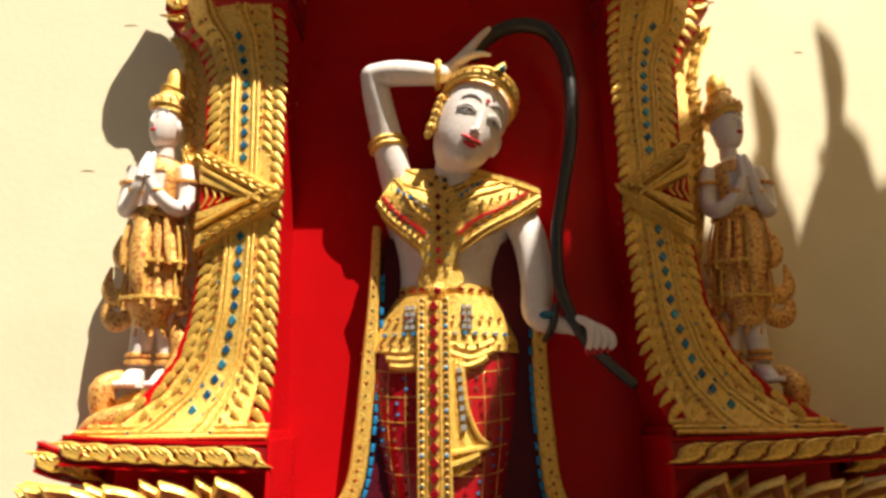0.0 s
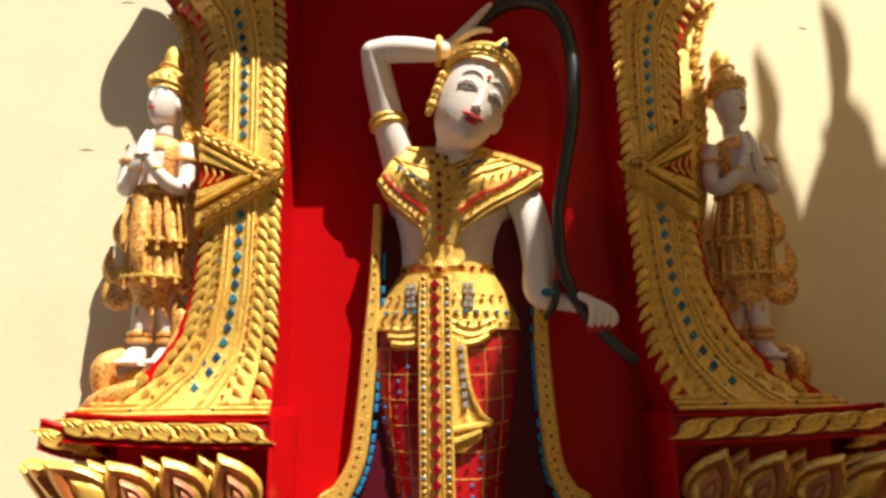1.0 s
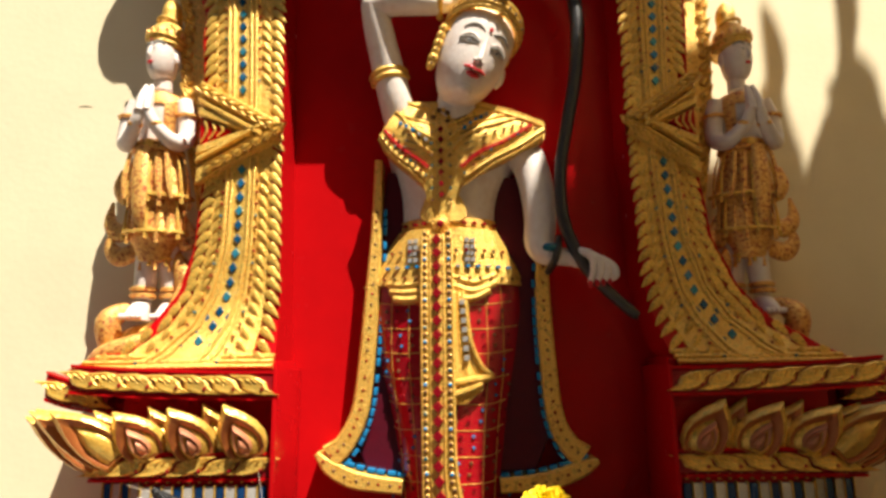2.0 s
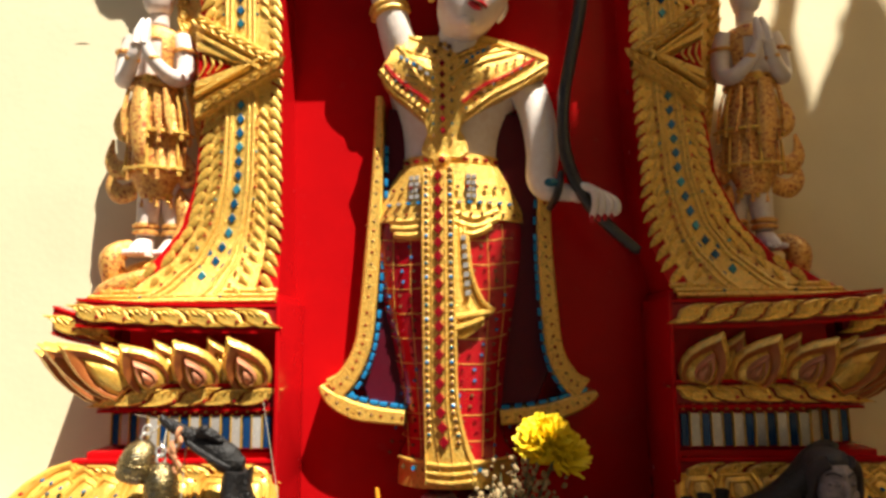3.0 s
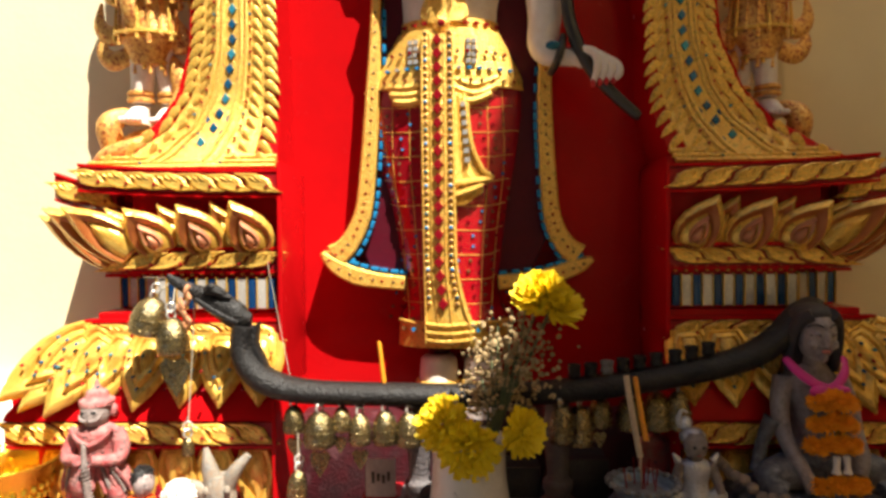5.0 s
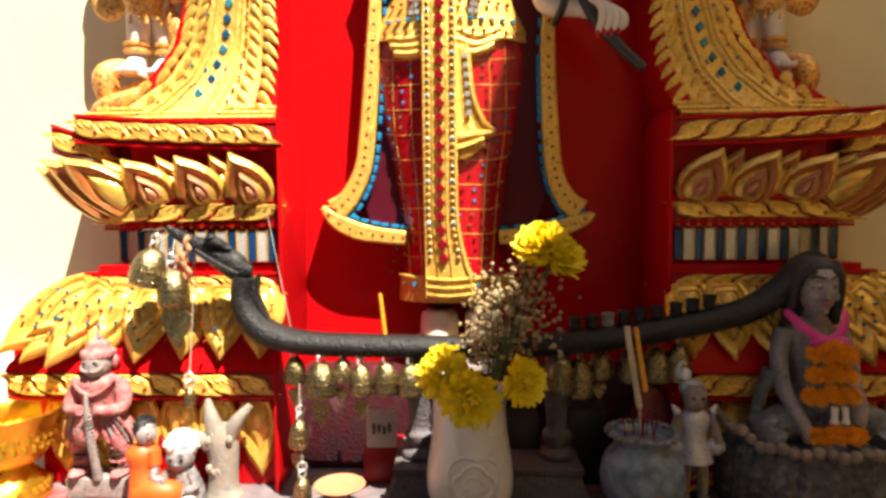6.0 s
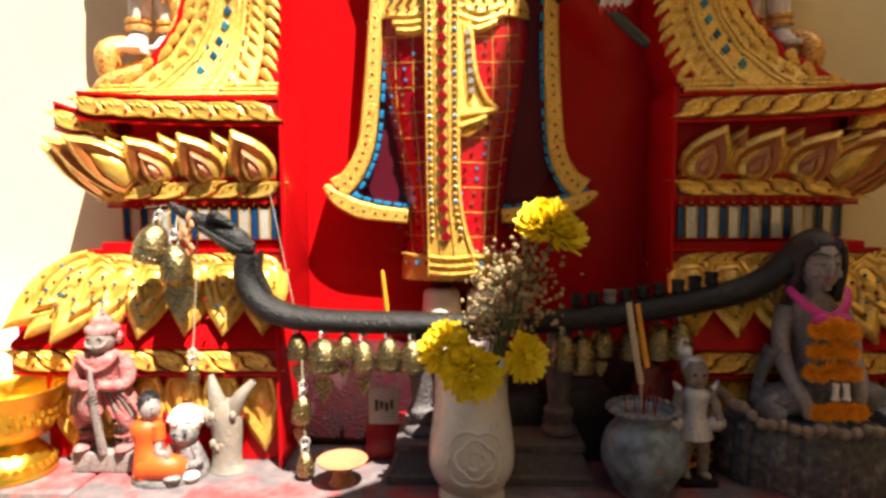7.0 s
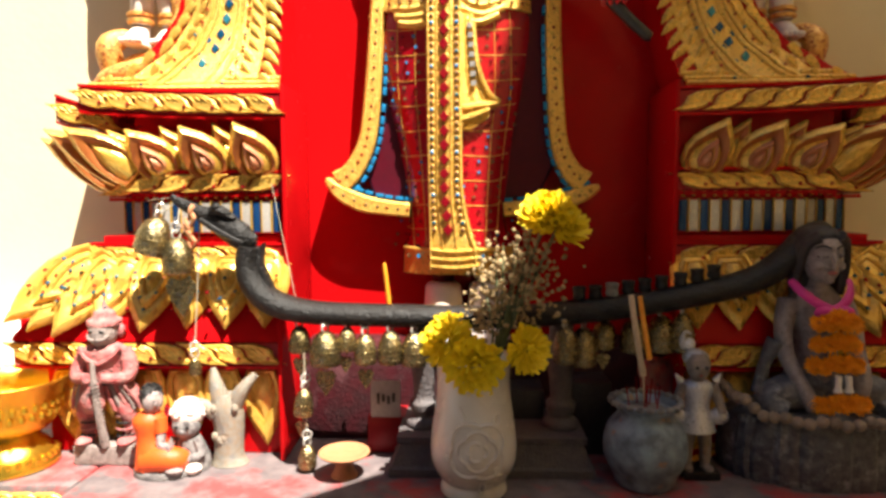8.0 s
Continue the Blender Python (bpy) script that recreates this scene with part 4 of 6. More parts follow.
b.tube([(0.045, 1.050, 2.118, 0.010), (0.075, 1.035, 2.128, 0.009), (0.105, 1.03, 2.132, 0.007), (0.128, 1.03, 2.128, 0.004)], W, 8, 4)
# the long black tress held overhead and in the hand
b.tube([(0.085, 1.085, 2.155, 0.0152), (0.115, 1.075, 2.190, 0.0160), (0.16, 1.065, 2.218, 0.0168), (0.215, 1.06, 2.225, 0.0176), (0.265, 1.055, 2.203, 0.0176), (0.298, 1.05, 2.14, 0.0160), (0.309, 1.045, 2.04, 0.0152), (0.300, 1.04, 1.92, 0.0144), (0.276, 1.035, 1.80, 0.0136), (0.256, 1.03, 1.70, 0.0128), (0.252, 1.02, 1.60, 0.0128), (0.268, 1.015, 1.53, 0.0128), (0.300, 1.015, 1.470, 0.0120), (0.345, 1.015, 1.42, 0.0112), (0.386, 1.015, 1.383, 0.0104), (0.392, 1.015, 1.378, 0.0048)], BK, 14, 6)
# head, tilted
H = Matrix.Translation((0.074, 1.045, 1.952)) @ Matrix.Rotation(radians(22), 4, "Y") @ Matrix.Rotation(radians(19), 4, "Z")
b.stack([(0, -0.006, -0.113, 0.013, 0.03), (0, -0.004, -0.102, 0.034, 0.058), (0, 0, -0.07, 0.057, 0.075), (0, 0, -0.03, 0.069, 0.081), (0, 0, 0.02, 0.074, 0.081), (0, 0.002, 0.07, 0.072, 0.078), (0, 0.006, 0.10, 0.05, 0.06), (0, 0.01, 0.117, 0.02, 0.03)], W, 32, 5, H)
b.stack([(0, 0.018, 0.03, 0.082, 0.078), (0, 0.016, 0.080, 0.080, 0.082), (0, 0.016, 0.115, 0.058, 0.065), (0, 0.018, 0.136, 0.025, 0.03)], G, 28, 5, H)
hf = lambda x, z: -math.sqrt(max(0.0004, 0.0815 ** 2 * (1 - min(0.97, (x / 0.077) ** 2)))) + 0.25 * max(0, -0.06 - z) + 0.25 * max(0, z - 0.06)
for k, (z0, r) in enumerate(((0.070, 0.005), (0.081, 0.008), (0.093, 0.006))):
    b.tube([(0.081 * math.sin(a), 0.004 - 0.088 * math.cos(a), z0 + 0.018 * math.cos(a) - 0.010 * (1 - math.cos(a)), r) for a in [math.pi * (-0.6 + 1.2 * i / 16) for i in range(17)]], G, 8, 1, H)
b.tube([(-0.014, -0.086, 0.104, 0.007), (0.0, -0.085, 0.122, 0.011), (0.002, -0.076, 0.140, 0.004)], G, 8, 3, H)
for a in [math.pi * (-0.5 + i / 14) for i in range(15)]:
    b.ball(0.085 * math.sin(a), 0.002 - 0.0935 * math.cos(a), 0.082 + 0.018 * math.cos(a) - 0.01 * (1 - math.cos(a)), 0.0035, 0.003, 0.0035, (DK, RB)[int(abs(a * 10)) % 2], H, 8, 5)
b.ball(0.0, -0.095, 0.117, 0.007, 0.006, 0.010, GN, H, 8, 5)
for sx in (-1, 1):
    # long arched brow, raised lid, half-closed eye with pupil, nostril, ear and ear ornament
    b.tube([(sx * (0.010 + 0.0085 * i), hf(0.010 + 0.0085 * i, 0.03) + 0.0005, 0.026 + 0.017 * math.sin(math.pi * (i + 0.9) / 6.6), (0.0010, 0.0019, 0.0023, 0.0022, 0.0018, 0.0010)[i]) for i in range(6)], EG, 6, 3, H)
    b.tube([(sx * (0.013 + 0.0078 * i), hf(0.013 + 0.0078 * i, 0.0) + 0.0015, 0.009 + 0.010 * math.sin(math.pi * i / 5), 0.0036) for i in range(6)], W, 6, 3, H)
    b.tube([(sx * (0.013 + 0.0080 * i), hf(0.013 + 0.0080 * i, 0.0) - 0.0016, 0.003 + 0.0075 * math.sin(math.pi * i / 5), 0.0019) for i in range(6)], EG, 6, 3, H)
    b.tube([(sx * (0.014 + 0.0072 * i), hf(0.014 + 0.0072 * i, 0.0) - 0.0004, 0.002 - 0.0045 * math.sin(math.pi * i / 5), 0.0012) for i in range(6)], EG, 6, 3, H)
    b.ball(sx * 0.032, hf(0.032, 0) + 0.0030, 0.0025, 0.0070, 0.0040, 0.0042, EG, H, 12, 7)
    b.ball(sx * 0.032, hf(0.032, 0) - 0.0008, 0.0025, 0.0026, 0.0016, 0.0030, BK, H, 8, 5)
    b.ball(sx * 0.0075, hf(0, -0.03) - 0.002, -0.0360, 0.0050, 0.0050, 0.0045, W, H, 10, 6)
    # dark spot below the nostril, painted in place of its shadow
    b.ball(sx * 0.0062, hf(0, -0.03) - 0.0050, -0.0402, 0.0026, 0.003, 0.0016, DK, H, 8, 5)
    b.ball(sx * 0.076, 0.012, -0.005, 0.010, 0.016, 0.026, W, H, 10, 8)
    for k, (dz, r) in enumerate(((0.030, 0.012), (0.012, 0.013), (-0.006, 0.014), (-0.024, 0.012), (-0.042, 0.015), (-0.058, 0.012)) if sx < 0 else ()):
        b.ball(sx * (0.085 - 0.001 * k), -0.006, dz, r * 0.8, r * 0.8, r, G, H, 10, 6)
        b.ball(sx * (0.087 - 0.001 * k), -0.017, dz, 0.003, 0.003, 0.004, (RB, DK)[k % 2], H, 6, 4)
b.tube([(0, hf(0, 0.03) + 0.004, 0.026, 0.0034), (0, hf(0, 0) + 0.0010, 0.0, 0.0042), (0, hf(0, -0.03) - 0.0050, -0.028, 0.0062), (0, hf(0, -0.04) - 0.0055, -0.036, 0.0060), (0, hf(0, -0.04) + 0.001, -0.042, 0.003)], W, 12, 4, H)
b.tube([(-0.025, hf(0.025, -0.06) + 0.0015, -0.0545, 0.0016), (-0.011, hf(0.011, -0.06) - 0.001, -0.0555, 0.0050), (-0.003, hf(0, -0.06) - 0.0015, -0.0568, 0.0048), (0.003, hf(0, -0.06) - 0.0015, -0.0568, 0.0048), (0.011, hf(0.011, -0.06) - 0.001, -0.0555, 0.0050), (0.025, hf(0.025, -0.06) + 0.0015, -0.0545, 0.0016)], LP, 10, 4, H)
b.tube([(-0.023, hf(0.023, -0.06) - 0.0002, -0.0592, 0.0011), (0, hf(0, -0.06) - 0.0056, -0.0606, 0.0013), (0.023, hf(0.023, -0.06) - 0.0002, -0.0592, 0.0011)], DK, 6, 4, H)
b.ball(0, hf(0, -0.07) + 0.0015, -0.0660, 0.0155, 0.0075, 0.0062, LP, H, 14, 8)
b.ball(0, hf(0, -0.09) + 0.015, -0.094, 0.017, 0.015, 0.013, W, H, 12, 8)
jm = H @ put(0.001, hf(0, 0.04) - 0.001, 0.040, 0, 0.012, 0.014, 0.006)
b.add([(-0.5, 0, 0), (0, 0, -0.5), (0.5, 0, 0), (0, 0, 0.5), (0, -0.4, 0)], [(0, 1, 4), (1, 2, 4), (2, 3, 4), (3, 0, 4)], LP, jm)
thing("statue", "white painted deity statue in gilded costume, jewelled red skirt, black tress", "statue", b, MATS)
# The plinth's base colour is darkened in place of shade falling on it.
b = Build()
b.box(-0.31, 0.425, 1.03, PANEL_Y - 0.003, SHELF_Z + 0.001, 0.768, 0, 0.008)
thing("plinth", "low stained maroon plinth under the standing statue, darkened to stand in for shade", "plinth", b, [material("stained_maroon_shaded", (0.055, 0.006, 0.010), 0.5, second=(0.03, 0.008, 0.010), scale=14, amount=1.0, bump=0.6, grime=(0.10, 0.035, 0.04), grime_scale=10, grime_cut=(0.58, 0.66), k=2)])


# ---- two small praying figures beside the pilasters ----
PALE_GOLD = material("orange_gold_paint", (0.88, 0.54, 0.15), 0.34, metal=0.32, second=(0.72, 0.32, 0.06), scale=34, amount=0.9, bump=0.6, bump_scale=110, grime=(0.38, 0.035, 0.015), grime_scale=50, grime_cut=(0.50, 0.62))
FIG_MATS = [WHITE, PALE_GOLD, RED, GOLD, EYE_GREY, LIP, BLACK]


def praying_figure(s, x, z, tall, label):
    """Standing figure with joined palms, about 0.73 high; s: side to which its tail feathers point."""
    b = Build()
    k = tall / 0.73
    # legs and feet
    b.stack([(0.0, 0, 0.05, 0.020, 0.02), (0.004, 0, 0.10, 0.024, 0.024), (0.010, 0, 0.18, 0.03, 0.03)], 0, 14)
    b.stack([(0.055, 0.02, 0.05, 0.018, 0.02), (0.05, 0.02, 0.10, 0.022, 0.024), (0.045, 0.01, 0.18, 0.028, 0.03)], 0, 14)
    for fx, fy in ((0.0, 0.0), (0.055, 0.02)):
        b.stack([(fx, fy - 0.02, 0.004, 0.023, 0.04), (fx, fy - 0.018, 0.02, 0.021, 0.036), (fx, fy, 0.045, 0.018, 0.02)], 0, 12)
        for i in range(5):
            b.ball(fx - 0.018 + 0.009 * i, fy - 0.056 + 0.003 * abs(i - 2), 0.010, 0.006, 0.011, 0.007, 0, None, 8, 5)
        for dz in (0.058, 0.072):
            b.tube([(fx + 0.023 * math.cos(a), fy + 0.024 * math.sin(a), dz, 0.006) for a in [2 * math.pi * i / 12 for i in range(13)]], 1, 6, 1)
    # draped trousers in flaring tiers
    b.stack([(0.022, 0.0, 0.13, 0.034, 0.034), (0.02, 0, 0.17, 0.050, 0.042), (0.02, 0, 0.185, 0.060, 0.048), (0.02, 0, 0.20, 0.05, 0.045)], 1, 20)
    b.stack([(0.024, 0.0, 0.185, 0.072, 0.052), (0.024, 0, 0.205, 0.060, 0.05), (0.022, 0, 0.26, 0.056, 0.048), (0.02, 0, 0.31, 0.058, 0.05)], 1, 20)
    b.stack([(0.02, 0.0, 0.265, 0.074, 0.055), (0.018, 0, 0.29, 0.064, 0.05), (0.012, 0, 0.35, 0.056, 0.046), (0.01, 0, 0.385, 0.05, 0.042)], 1, 20)
    for i in range(5):
        b.tube([(-0.03 + 0.02 * i, -0.045, 0.37, 0.005), (-0.034 + 0.024 * i, -0.055, 0.31, 0.006), (-0.03 + 0.026 * i, -0.058, 0.262, 0.004)], 1, 6, 3)
    b.tube([(0.0, -0.05, 0.385, 0.014), (0.002, -0.06, 0.32, 0.018), (0.006, -0.062, 0.24, 0.016), (0.01, -0.056, 0.20, 0.004)], 1, 10, 4, None, 0.4)
    for zz, r in ((0.385, 0.053), (0.398, 0.05)):
        b.tube([(0.01 + r * math.cos(a), r * 0.85 * math.sin(a), zz, 0.007) for a in [2 * math.pi * i / 16 for i in range(17)]], 1, 6, 1)
    b.ball(0.01, -0.046, 0.392, 0.013, 0.008, 0.013, 3)
    # tail feathers on the outer side and a tongue of cloth on the inner
    for zz, ln, up in ((0.16, 0.06, 0.05), (0.215, 0.065, 0.06), (0.30, 0.05, 0.05)):
        b.tube([(-0.03, 0.01, zz, 0.02), (-0.03 - ln * 0.6, 0.012, zz - 0.012, 0.022), (-0.03 - ln, 0.014, zz + 0.012, 0.016), (-0.026 - ln, 0.014, zz + up, 0.004)], 1, 10, 4, None, 0.45)
    for zz in (0.10, 0.19):
        b.tube([(0.06, 0.005, zz + 0.05, 0.014), (0.085, 0.0, zz + 0.01, 0.022), (0.095, 0.0, zz - 0.02, 0.026), (0.10, 0.0, zz - 0.03, 0.006)], 1, 10, 4, None, 0.5)
    # torso, collar, arms with joined palms
    T = [(0.008, 0, 0.39, 0.042, 0.036), (0.008, 0, 0.43, 0.044, 0.036), (0.008, 0, 0.48, 0.054, 0.04), (0.008, 0, 0.51, 0.05, 0.036), (0.01, 0, 0.525, 0.025, 0.028)]
    b.stack(T, 0, 20)
    tf = body_front(T)
    drape(b, tf, [(0.522, -0.03, 0.045), (0.505, -0.048, 0.064), (0.49, -0.045, 0.062)], 0.004, 1, 12, 0.012)
    drape(b, tf, [(0.49, 0.035, 0.060), (0.45, 0.034, 0.052), (0.41, 0.03, 0.048)], 0.004, 1, 6, 0.01)
    for zt, zb, rx, rb in ((0.37, 0.27, 0.056, 0.074), (0.29, 0.19, 0.060, 0.071), (0.19, 0.135, 0.056, 0.036)):
        for i in range(9):
            a = math.pi * (1.08 + 0.105 * i)
            b.tube([(0.018 + rx * math.cos(a), rx * 0.8 * math.sin(a), zt, 0.002), (0.02 + rb * 0.95 * math.cos(a), rb * 0.75 * math.sin(a), (zt + zb) / 2, 0.0032), (0.022 + rb * 1.02 * math.cos(a), rb * 0.8 * math.sin(a), zb - 0.004 - 0.010 * (i % 3), 0.005)], (1, 3, 1)[i % 3], 6, 3)
        b.tube([(0.022 + rb * 1.02 * math.cos(a), rb * 0.8 * math.sin(a), zb + 0.003, 0.005) for a in [math.pi * (1.0 + i / 12) for i in range(13)]], 3, 6, 1)
    for sx in (-1, 1):
        b.tube([(0.008 + sx * 0.052, 0.0, 0.505, 0.022), (0.008 + sx * 0.066, -0.004, 0.46, 0.021), (0.008 + sx * 0.068, -0.012, 0.41, 0.020), (0.008 + sx * 0.05, -0.04, 0.398, 0.018), (0.008 + sx * 0.02, -0.068, 0.43, 0.014), (0.008 + sx * 0.010, -0.076, 0.46, 0.011)], 0, 12, 5)
        b.tube([(0.008 + sx * 0.009, -0.078, 0.455, 0.011), (0.008 + sx * 0.008, -0.072, 0.485, 0.010), (0.010 + sx * 0.006, -0.062, 0.520, 0.005)], 0, 8, 3, None, 1.2)
        b.tube([(0.008 + sx * 0.066 + 0.023 * math.cos(a), -0.004 + 0.023 * math.sin(a), 0.468, 0.005) for a in [2 * math.pi * i / 10 for i in range(11)]], 1, 6, 1)
        b.ball(0.008 + sx * 0.022, -0.066, 0.428, 0.017, 0.016, 0.012, 1, None, 10, 6)
    # head and tall headdress, turned outwards
    body, b = b, Build()
    b.stack([(0.012, -0.002, 0.515, 0.021, 0.022), (0.014, -0.004, 0.56, 0.02, 0.022)], 0, 14)
    hx = 0.012
    b.stack([(hx, -0.012, 0.535, 0.012, 0.016), (hx, -0.01, 0.545, 0.026, 0.03), (hx, -0.01, 0.57, 0.036, 0.037), (hx, -0.008, 0.60, 0.039, 0.039), (hx, -0.004, 0.63, 0.034, 0.036), (hx, 0, 0.645, 0.02, 0.024)], 0, 20)
    for sx in (-1, 1):
        b.ball(hx + sx * 0.040, 0.0, 0.585, 0.006, 0.010, 0.016, 0, None, 8, 6)
        b.tube([(hx + sx * (0.008 + 0.005 * i), -0.046 + 0.0035 * i, 0.596 + 0.004 * math.sin(math.pi * i / 4), 0.0026) for i in range(5)], 4, 5, 2)
        b.tube([(hx + sx * (0.007 + 0.006 * i), -0.047 + 0.0035 * i, 0.610 + 0.006 * math.sin(math.pi * i / 4), 0.0022) for i in range(5)], 4, 5, 2)
    b.tube([(hx, -0.045, 0.604, 0.003), (hx, -0.052, 0.583, 0.005), (hx, -0.047, 0.577, 0.003)], 0, 8, 3)
    b.ball(hx, -0.046, 0.566, 0.010, 0.005, 0.0042, 5, None, 8, 5)
    b.ball(hx, -0.047, 0.618, 0.003, 0.002, 0.003, 5, None, 8, 5)
    b.stack([(hx, 0.004, 0.606, 0.041, 0.043), (hx, 0.002, 0.622, 0.047, 0.048), (hx, 0.004, 0.642, 0.046, 0.047), (hx, 0.006, 0.664, 0.036, 0.038), (hx, 0.008, 0.676, 0.026, 0.028), (hx, 0.01, 0.69, 0.023, 0.025), (hx, 0.01, 0.712, 0.024, 0.025), (hx, 0.01, 0.732, 0.016, 0.018), (hx, 0.01, 0.742, 0.005, 0.006)], 3, 20, 4)
    for zz, r in ((0.614, 0.044), (0.628, 0.048), (0.678, 0.027)):
        b.tube([(hx + r * math.cos(a), 0.003 + r * 1.03 * math.sin(a), zz + 0.006 * math.sin(a) * -1, 0.0045) for a in [2 * math.pi * i / 18 for i in range(19)]], 3, 6, 1)
    for i in range(9):
        a = math.pi * (-0.5 + 0.125 * i)
        b.ball(hx + 0.048 * math.sin(a), 0.003 - 0.049 * math.cos(a), 0.640, 0.006, 0.005, 0.011, 1, None, 8, 5)
    yaw = Matrix.Translation((hx, 0.0, 0.0)) @ Matrix.Rotation(radians(-20), 4, "Z") @ Matrix.Diagonal((0.88, 1, 1.04, 1)) @ Matrix.Translation((-hx, 0.0, 0.0))
    body.v += [tuple(yaw @ Vector(p)) for p in b.v]
    base = len(body.v) - len(b.v)
    body.f += [tuple(base + i for i in f) for f in b.f]
    body.m += b.m
    b = body
    # coiled naga base under the feet
    b.ball(0.025, 0.03, -0.035, 0.085, 0.07, 0.038, 3, None, 18, 10)
    b.tube([(-0.05, -0.02, -0.05, 0.025), (-0.055, -0.03, 0.0, 0.026), (-0.03, -0.01, 0.025, 0.018), (0.0, 0.01, 0.02, 0.01)], 1, 10, 4)
    b.tube([(0.04, -0.02, -0.03, 0.028), (0.08, -0.03, 0.01, 0.022), (0.10, -0.01, 0.06, 0.026), (0.085, 0.01, 0.11, 0.008)], 1, 10, 4, None, 0.6)
    b.tube([(-0.085, -0.03, -0.085, 0.012), (-0.04, -0.055, -0.07, 0.024), (0.02, -0.06, -0.05, 0.022), (0.06, -0.05, -0.03, 0.012)], 1, 10, 4)
    m = Matrix.Translation((x, 1.095, z)) @ Matrix.Diagonal((-s * k, k, k, 1))
    b.v = [tuple(m @ Vector(p)) for p in b.v]
    return thing("praying_figure", label, "statue", b, FIG_MATS, group="praying figures")


praying_figure(-1, -0.648, 1.385, 0.725, "small white praying figure statue with gilded trousers, sunlit")
praying_figure(1, 0.678, 1.380, 0.690, "small white praying figure statue with gilded trousers, shaded")


# ---- offerings on the shelf ----
WOOD = material("black_worn_wood", (0.011, 0.010, 0.010), 0.42, spec=0.3, second=(0.026, 0.023, 0.021), scale=35, bump=1.0, bump_scale=75, grime=(0.06, 0.053, 0.05), grime_scale=22, grime_cut=(0.66, 0.8))
BRASS = material("aged_brass", (0.36, 0.27, 0.12), 0.26, metal=0.92, second=(0.17, 0.125, 0.06), scale=40, amount=0.9, bump=0.6, bump_scale=110, grime=(0.22, 0.21, 0.17), grime_scale=30, rand=0.35)
STRING = material("pale_string", (0.5, 0.42, 0.3), 0.9)
CERAMIC = material("cream_glazed_ceramic", (0.70, 0.65, 0.60), 0.25, second=(0.56, 0.48, 0.39), scale=12, bump=0.06, coat=0.4, grime=(0.42, 0.35, 0.28), grime_scale=8, grime_cut=(0.6, 0.8), k=1.5)
YELLOW = material("yellow_petals", (0.93, 0.72, 0.015), 0.6, second=(0.85, 0.55, 0.0), scale=50, bump=0.0)
ORANGE = material("orange_petals", (0.95, 0.38, 0.008), 0.65, second=(0.88, 0.27, 0.0), scale=60, bump=0.0)
DRY = material("dried_flowers", (0.38, 0.27, 0.13), 0.85, second=(0.25, 0.165, 0.08), scale=80, bump=0.0)
STEM = material("green_grey_stem", (0.10, 0.13, 0.06), 0.7, second=(0.16, 0.17, 0.09), scale=30)
TERRACOTTA = material("terracotta", (0.45, 0.20, 0.09), 0.8, second=(0.34, 0.14, 0.06), scale=30, bump=0.3)
WAX = material("orange_wax", (0.85, 0.33, 0.02), 0.45, bump=0.0)
STONE = material("grey_stone_paint", (0.25, 0.23, 0.22), 0.75, second=(0.13, 0.115, 0.115), scale=24, amount=1.0, bump=0.9, grime=(0.06, 0.05, 0.05), grime_scale=24, grime_cut=(0.54, 0.64))
rnd = random.Random(11)

# the long dragon-prowed boat-shaped rack
boat = thing("boat_rack", "long black carved boat-shaped bell rack with dragon prow", "bell rack")
b = Build()
BY = 0.895
HULL = [(-0.363, BY, 0.985, 0.018), (-0.368, BY, 0.945, 0.0192), (-0.350, BY, 0.905, 0.0216), (-0.312, BY, 0.877, 0.0208), (-0.24, BY, 0.862, 0.0192), (-0.09, BY, 0.857, 0.0184), (0.11, BY, 0.855, 0.0184),
        (0.27, BY, 0.868, 0.0192), (0.41, BY, 0.889, 0.0192), (0.54, BY, 0.919, 0.0200), (0.605, BY, 0.958, 0.0205), (0.645, BY + 0.01, 0.995, 0.020), (0.675, BY + 0.03, 1.012, 0.014), (0.70, BY + 0.04, 1.015, 0.005)]
b.tube([(x, y, z, r * 1.14) for x, y, z, r in HULL], 0, 16, 6, None, 1.4)
part("hull", b, [WOOD], boat, "worn black lacquered hull")
b = Build()
b.tube([(-0.505, BY, 1.078, 0.005), (-0.488, BY, 1.065, 0.010), (-0.455, BY, 1.048, 0.014), (-0.425, BY, 1.035, 0.021), (-0.398, BY, 1.017, 0.025), (-0.372, BY, 1.000, 0.024), (-0.350, BY, 0.996, 0.010)], 0, 14, 5, None, 0.8)
b.tube([(-0.43, BY - 0.012, 1.050, 0.008), (-0.41, BY - 0.016, 1.052, 0.010), (-0.385, BY - 0.012, 1.036, 0.006)], 0, 8, 3)
b.ball(-0.417, BY - 0.018, 1.058, 0.010, 0.009, 0.008, 0, None, 10, 6)
b.tube([(-0.45, BY - 0.012, 1.035, 0.005), (-0.41, BY - 0.02, 1.012, 0.006), (-0.37, BY - 0.018, 0.992, 0.004)], 0, 6, 3)
part("dragon_head", b, [WOOD], boat)
b = Build()
b.slab([(-0.372, 0.955), (-0.336, 0.992), (-0.340, 0.955), (-0.315, 0.895), (-0.35, 0.90)], BY - 0.012, BY + 0.012, 0, 0.004)
part("fin", b, [WOOD], boat)
for i in range(9):
    x = 0.24 + 0.0295 * i + (0.004 if i > 5 else 0)
    zt = float(np.interp(x, [h[0] for h in HULL[6:11]], [h[2] for h in HULL[6:11]])) + 0.021
    b = Build()
    b.lathe([(0.010, 0.0), (0.012, 0.006), (0.0105, 0.012), (0.0125, 0.022), (0.010, 0.0235), (0.008, 0.014)], 0, 14, 2, None, x, BY, zt)
